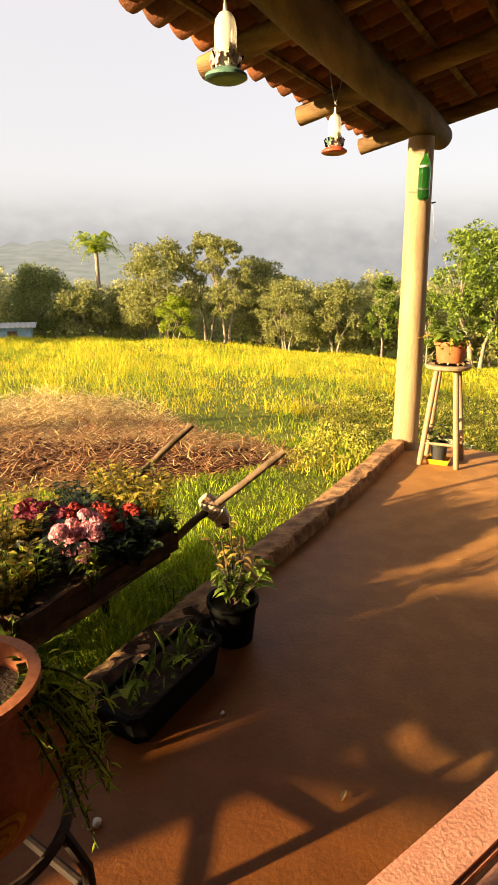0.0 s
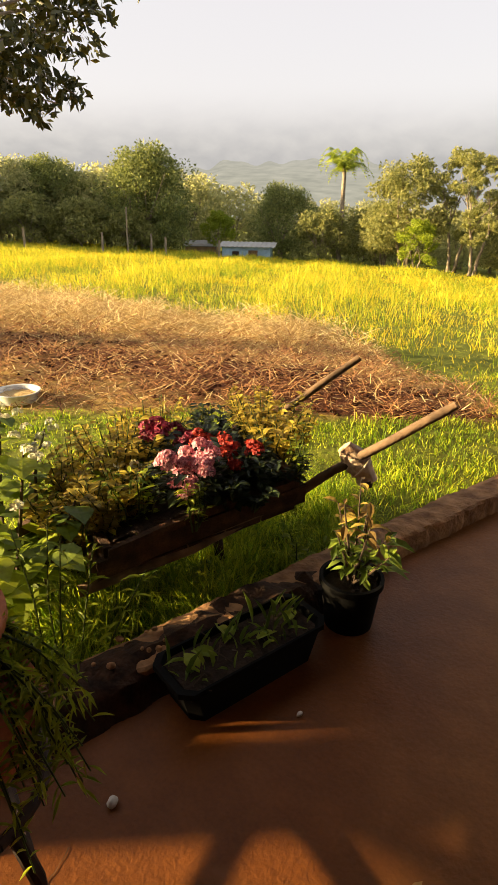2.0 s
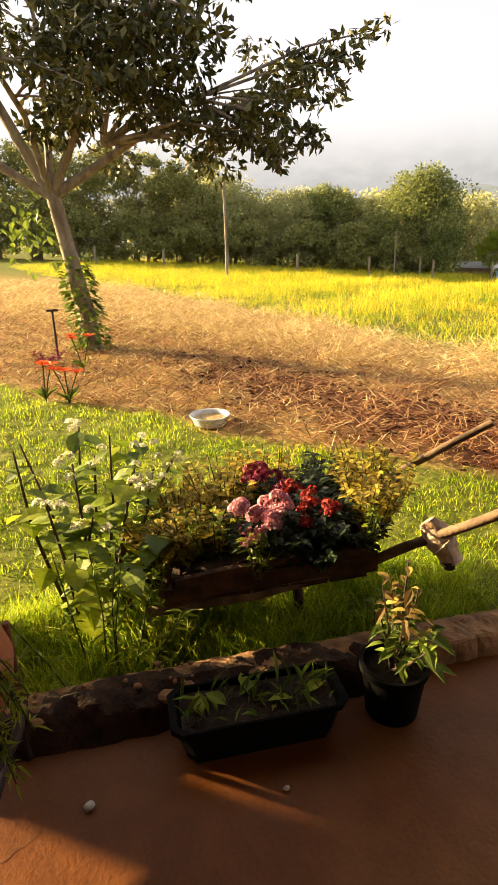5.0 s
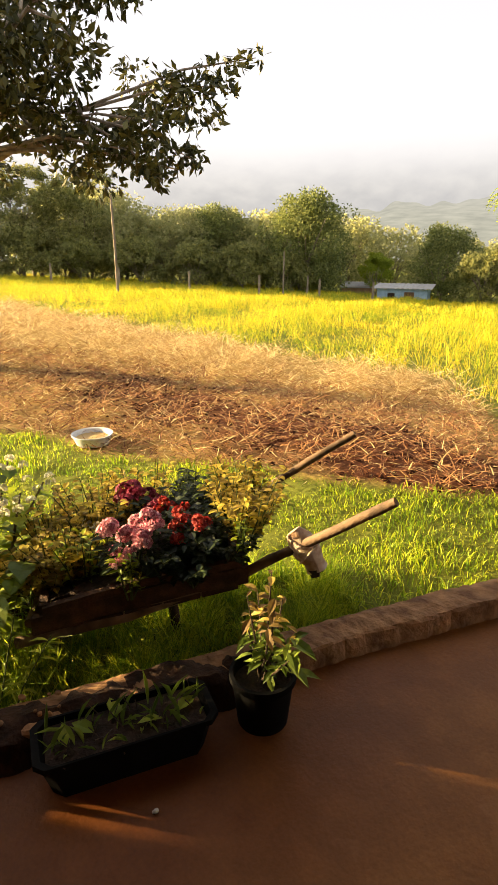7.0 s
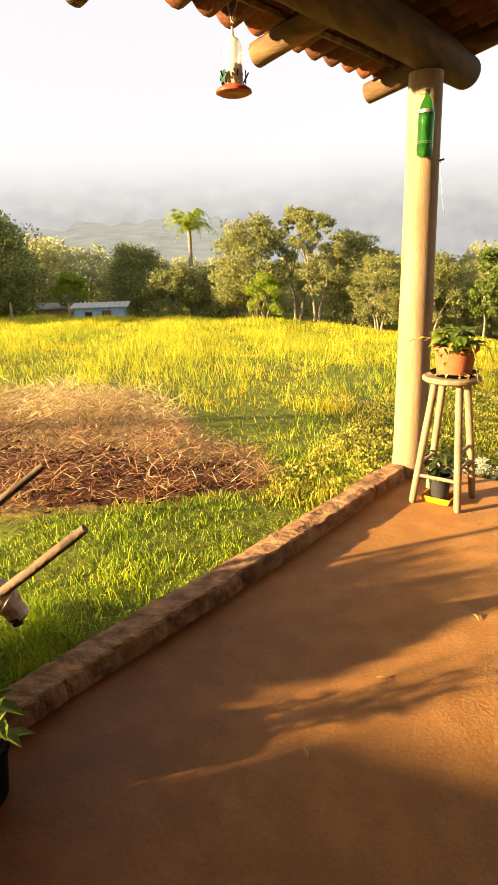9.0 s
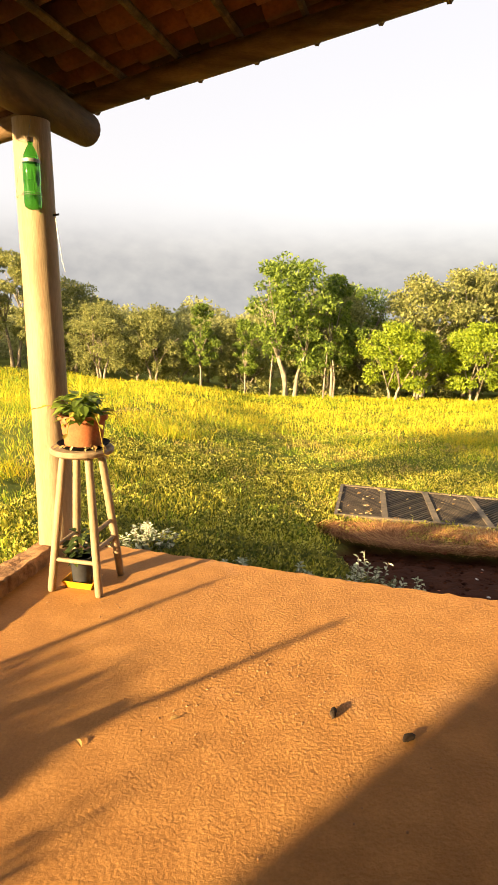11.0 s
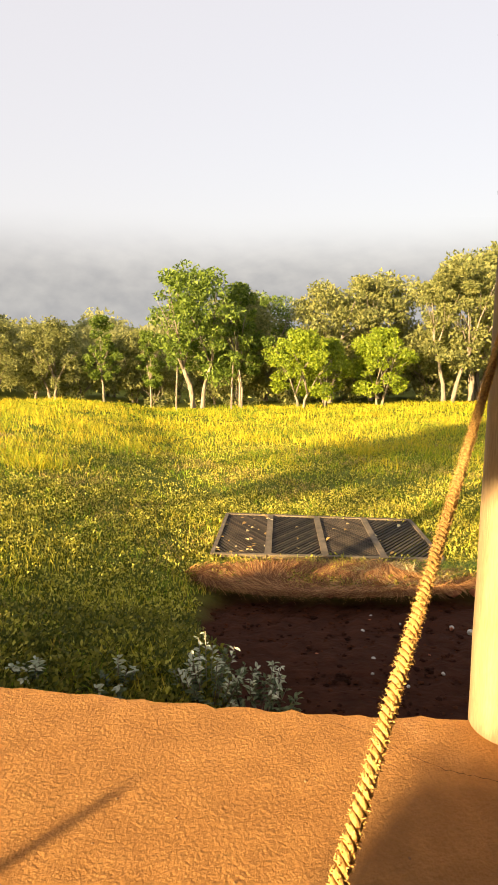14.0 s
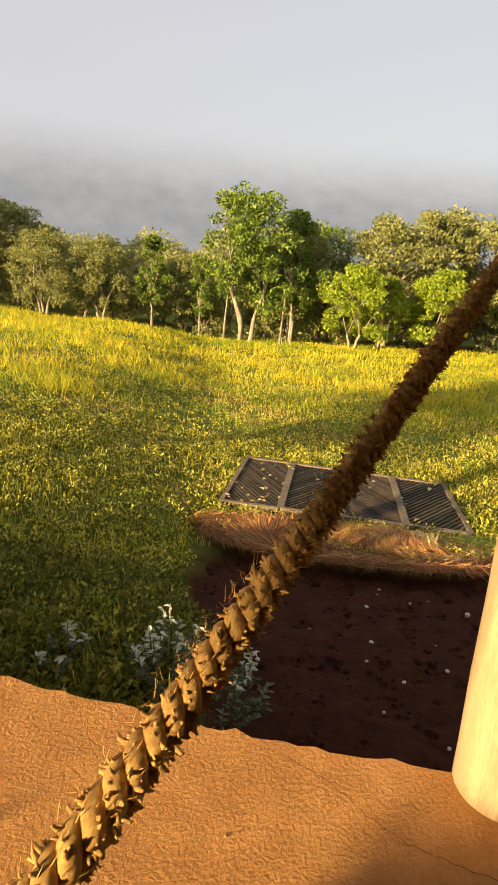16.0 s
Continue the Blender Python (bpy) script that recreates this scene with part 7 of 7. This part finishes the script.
# ---- things lying on the dug bed ----
def litter():
    rng = random.Random(17)
    M["brick"] = material("broken_brick", (0.50, 0.18, 0.09), (0.32, 0.10, 0.05), 14, 0.9, bump=0.5, bump_scale=60)
    M["pale_stone"] = material("pale_stone", (0.66, 0.62, 0.55), (0.48, 0.44, 0.38), 20, 0.8, bump=0.4, bump_scale=60)

    def lump(name, x, y, z, s, mat, label, cat, group=""):
        ob = thing(name, Matrix.Translation((x, y, z)) @ pose(0, 0, 0, rng.uniform(-15, 15), rng.uniform(-15, 15), rng.uniform(0, 360)), label, cat, group)
        bm = bmesh.new()
        bmesh.ops.create_icosphere(bm, subdivisions=2, radius=1)
        for v in bm.verts:
            k = 1 + 0.25 * noise.noise(v.co * 1.7 + Vector((x * 3, y * 5, 1)))
            v.co = Vector((v.co.x * s[0] * k, v.co.y * s[1] * k, v.co.z * s[2] * k))
        part("lump", bm, mat, ob)

    for x, y, sc in ((4.465, 8.0, 0.068), (4.601, 7.926, 0.062), (5.742, 7.728, 0.093), (5.916, 7.653, 0.074), (6.263, 7.492, 0.062), (4.304, 8.05, 0.043)):
        lump("brick_piece", x, y, ground_z(x, y) - 0.02, (sc * 0.9, sc * 0.6, sc * 0.45), M["brick"], "broken piece of red brick at the bed's edge", "brick", "brick pieces")
    lump("pebble", 5.47, 6.96, ground_z(5.47, 6.96) - 0.09, (0.032, 0.027, 0.022), M["pale_stone"], "small white pebble on the dark bed", "pebble", "pebbles")
    for k in range(34):
        x, y = rng.uniform(3.7, 6.8), rng.uniform(5.3, 7.5)
        if y < 5.24 - 0.25 * (x - 3.0) + 0.25:
            continue
        sc = rng.uniform(0.009, 0.02)
        lump("pebble", x, y, ground_z(x, y) - 0.095, (sc, sc * 0.8, sc * 0.7), M["pale_stone"] if rng.random() < 0.6 else M["brick"], "tiny stone on the dark bed", "pebble", "pebbles")
    lump("pebble", 0.299, 1.529, 0.010, (0.016, 0.013, 0.012), M["pale_stone"], "small white pebble on the terrace floor", "pebble", "pebbles")
    lump("pebble", 0.52, 2.02, 0.007, (0.010, 0.007, 0.006), M["pale_stone"], "small white chip on the terrace floor", "pebble", "pebbles")
    # crumbly earth on the kerb by the shrub
    for k in range(26):
        p = kerb_pt(rng.uniform(-2.35, -1.55), rng.uniform(-0.03, 0.09), 0.108)
        sc = rng.uniform(0.004, 0.012)
        lump("clod", p.x, p.y, p.z, (sc * 1.2, sc, sc * 0.8), M["kerb"], "crumbly lump of red earth on the kerb", "earth clod", "earth clods")
    # clods of earth near the stool and over the rough strip
    for cx, cy, n, sp in ((1.72, 4.93, 26, 0.16), (2.42, 4.40, 24, 0.06), (2.25, 4.15, 40, 0.16), (2.7, 4.36, 22, 0.12), (2.6, 4.0, 26, 0.4), (3.3, 4.4, 20, 0.5)):
        for k in range(n):
            x, y = rng.gauss(cx, sp), rng.gauss(cy, sp * 0.7)
            if y > 4.95 and x > 2.5:
                continue
            sc = rng.uniform(0.002, 0.005)
            lump("clod", x, y, sc * 0.4, (sc * 1.3, sc, sc * 0.7), M["kerb"], "crumb of dry earth on the terrace floor", "earth clod", "earth clods")
    for x, y, a in ((2.69, 4.09, 80), (2.95, 3.95, 30)):
        ob = thing("dropping", Matrix.Translation((x, y, 0.014)) @ pose(0, 0, 0, 0, 0, a), "small dark crumb of dirt on the floor", "dirt", "dark crumbs")
        part("crumb", tube_bm([(-0.028, 0, -0.004), (-0.012, 0.003, 0.0), (0.014, -0.002, 0.0), (0.03, 0, -0.004)], [0.006, 0.014, 0.013, 0.004], 10, wob=0.15, rng=rng), M["soil"], ob)
    # dry leaves and stalks
    for x, y, a in ((1.42, 3.4, 10), (1.92, 3.3, 60), (1.30, 2.95, 120), (2.05, 4.05, 30), (0.95, 1.75, 80), (1.6, 2.55, 200), (1.72, 3.95, 310)):
        ob = thing("dry_leaf", Matrix.Translation((x, y, 0.008)), "curled dry leaf lying on the terrace floor", "leaf", "fallen leaves")
        bm = bmesh.new()
        leaf_face(bm, Vector((0, 0, 0)), Vector((math.cos(radians(a)), math.sin(radians(a)), 0.15)), 0.05, 0.4, rng)
        foliage_part("blade", bm, M["straw"], ob)


litter()


# ---- dry stalks heaped before the cover ----
def heap(name, cx, cy, rx, ry, n, seed, label, mat):
    rs = np.random.RandomState(seed)
    a, r = rs.uniform(0, 6.283, n), np.sqrt(rs.uniform(0, 1, n))
    x, y = cx + np.cos(a) * r * rx, cy + np.sin(a) * r * ry - 0.24 * (np.cos(a) * r * rx)
    h = rs.uniform(0.06, 0.24, n)
    me = blades_mesh(name, x, y, ground_zv(x, y) - 0.02 + rs.uniform(0, 0.06, n), h, rs.uniform(0.004, 0.009, n), rs.uniform(0.8, 1.6, n), mat, seed, 0.5, 0.3)
    tagged(new(name, me), label, "straw", kind="stuff")


M["orange_straw"] = material("orange_straw", (0.66, 0.36, 0.14), (0.22, 0.09, 0.035), 2, 0.8, bump=0, island=0.75, translucent=0.25, third=(0.42, 0.19, 0.07))
heap("straw_heap", 4.65, 8.22, 1.36, 0.44, 17000, 5, "heap of dry orange straw before the slatted cover", M["orange_straw"])
heap("straw_heap", 5.33, 8.15, 0.43, 0.25, 1400, 6, "pale dry straw before the slatted cover", M["straw"])
heap("weed_fringe", 6.0, 8.11, 0.62, 0.2, 1400, 7, "green weeds along the cover", M["leaf"])


# ---- hammock rope from the right-hand post ----
def rope():
    M["rope"] = material("sisal", (0.74, 0.46, 0.16), (0.42, 0.23, 0.075), 260, 0.9, bump=0.08, bump_scale=900)
    a, b = Vector((4.229, 4.814, 1.984)), Vector((2.605, 2.677, 0.983))
    ob = thing("rope", Matrix.Identity(4), "thick twisted tan sisal hammock rope tied to the post", "rope")
    d = (b - a).normalized()
    s = d.cross(Vector((0, 0, 1))).normalized()
    u = s.cross(d)
    ln = (b - a).length
    # three laid strands under a shaggy surface of fibre tufts
    for k in range(3):
        pts = []
        for i in range(3601):
            f = i / 3600
            ang = f * ln / 0.0186 * 6.283 + k * 2.094
            pts.append(a + d * ln * f + (s * math.cos(ang) + u * math.sin(ang)) * 0.0024 + Vector((0, 0, -0.003 * math.sin(math.pi * f))))
        strand = part("strand", tube_bm(pts, 0.0027, 8), M["rope"], ob, smooth=False)
        strand.data.polygons.foreach_set("use_smooth", [True] * len(strand.data.polygons))
    rng = random.Random(4)
    bm = bmesh.new()
    n = int(ln / 0.00021)
    for i in range(n):
        f = (i + rng.uniform(-0.3, 0.3)) / n
        ang = f * ln / 0.0186 * 6.283 + (i % 3) * 2.094 + rng.uniform(-0.45, 0.45)
        o = s * math.cos(ang) + u * math.sin(ang)
        t = d.cross(o)
        p = a + d * ln * f + Vector((0, 0, -0.003 * math.sin(math.pi * f))) + o * 0.0032
        hgt, wid = rng.uniform(0.0016, 0.0042), rng.uniform(0.0005, 0.00095)
        way = (o + d * rng.uniform(-0.5, 0.7) + t * rng.uniform(-0.6, 0.6)).normalized()
        rings = []
        for q, w in ((0.0, 1.0), (0.5, 0.9), (0.88, 0.5)):
            c = p + way * hgt * q + d * 0.0006 * q
            rings.append([bm.verts.new(c + (t * math.cos(g) + d * math.sin(g)) * wid * w * rng.uniform(0.8, 1.2)) for g in (0.2, 1.46, 2.71, 3.97, 5.23)])
        tip = bm.verts.new(p + way * hgt)
        for r0, r1 in zip(rings, rings[1:]):
            for g in range(5):
                bm.faces.new((r0[g], r0[(g + 1) % 5], r1[(g + 1) % 5], r1[g]))
        for g in range(5):
            bm.faces.new((rings[-1][g], rings[-1][(g + 1) % 5], tip))
    tufts = foliage_part("fibre_tuft", bm, M["rope"], ob, "shaggy tufts of fibre")
    tufts.data.polygons.foreach_set("use_smooth", [True] * len(tufts.data.polygons))
    tagged(tufts, kind="stuff")
    bm = bmesh.new()
    for i in range(12000):
        f = rng.random()
        ang = rng.uniform(0, 6.283)
        o = s * math.cos(ang) + u * math.sin(ang)
        p = a + d * ln * f + o * 0.0055
        e = p + o * rng.uniform(0.0006, 0.0035) + d * rng.uniform(-0.004, 0.004)
        w = d.cross(o) * 0.00015
        bm.faces.new((bm.verts.new(p - w), bm.verts.new(p + w), bm.verts.new(e)))
    tagged(foliage_part("fuzz", bm, M["rope"], ob, "stray fibres"), kind="stuff")
    part("knot", tube_bm([a - d * 0.03, a, a + Vector((0.03, 0.02, 0.01)), a + Vector((0.07, 0.03, 0.015))], 0.011, 9), M["rope"], ob)
    c = Vector((RIGHT_POST[0] - 0.089, RIGHT_POST[1], 1.978))
    for k in range(3):
        ring = [c + Vector((math.cos(q * 6.283 / 28) * 0.141, math.sin(q * 6.283 / 28) * 0.141, 0.018 * k + 0.004 * math.sin(q))) for q in range(29)]
        part("coil", tube_bm(ring, 0.009, 8, cap=False), M["rope"], ob)


rope()


# ---- cracks in the floor, as thin recessed lines ----
def crack(points, w, seed):
    rng = random.Random(seed)
    M.setdefault("crack", material("crack_earth", (0.14, 0.065, 0.03), (0.08, 0.04, 0.02), 20, 0.95, bump=0.3))
    bm = bmesh.new()
    fine = []
    for (x0, y0), (x1, y1) in zip(points, points[1:]):
        k = max(2, int(math.hypot(x1 - x0, y1 - y0) / 0.015))
        fine += [Vector((x0 + (x1 - x0) * i / k + rng.uniform(-0.004, 0.004), y0 + (y1 - y0) * i / k + rng.uniform(-0.004, 0.004), 0.0015)) for i in range(k)]
    prev = None
    for i, p in enumerate(fine[:-1]):
        d = (fine[i + 1] - p).normalized()
        n = Vector((-d.y, d.x, 0)) * w * (0.4 + rng.random() * 0.8) / 2
        cur = (bm.verts.new(p + n), bm.verts.new(p - n))
        if prev:
            bm.faces.new((prev[0], prev[1], cur[1], cur[0]))
        prev = cur
    ob = part("crack", bm, M["crack"], smooth=False)
    tagged(ob, "thin dark crack in the cement floor", "crack", kind="structure")


crack([(0.30, 1.40), (0.33, 1.30), (0.31, 1.22), (0.36, 1.10), (0.35, 0.95)], 0.004, 1)
crack([(2.25, 4.72), (2.32, 4.62), (2.37, 4.60), (2.40, 4.48)], 0.003, 2)
crack([(3.684, 5.0), (3.808, 4.9), (3.882, 4.801), (3.981, 4.702), (4.18, 4.603), (4.341, 4.578)], 0.003, 3)


# ---- sprigs rooted on the right-hand post ----
for z in (2.42, 2.95):
    ob = thing("sprig", Matrix.Translation((RIGHT_POST[0] - 0.045 * z - 0.135, RIGHT_POST[1] - 0.02, z)), "small dry leafy sprig growing on the log post", "plant", "post sprigs")
    rng = random.Random(int(z * 10))
    part("stem", tube_bm([(0.01, 0, -0.02), (-0.03, -0.01, 0.01), (-0.06, -0.01, 0.0)], 0.0018, 5), M["bark_dark"], ob)
    for k in range(8):
        bm = bmesh.new()
        leaf_face(bm, Vector((-0.008 * k, -0.004, 0.006)), Vector((rng.uniform(-1, 0.2), rng.uniform(-0.6, 0.6), rng.uniform(-0.5, 0.9))).normalized(), rng.uniform(0.025, 0.045), 0.3, rng)
        foliage_part("leaf", bm, M["leaf_sage"], ob)
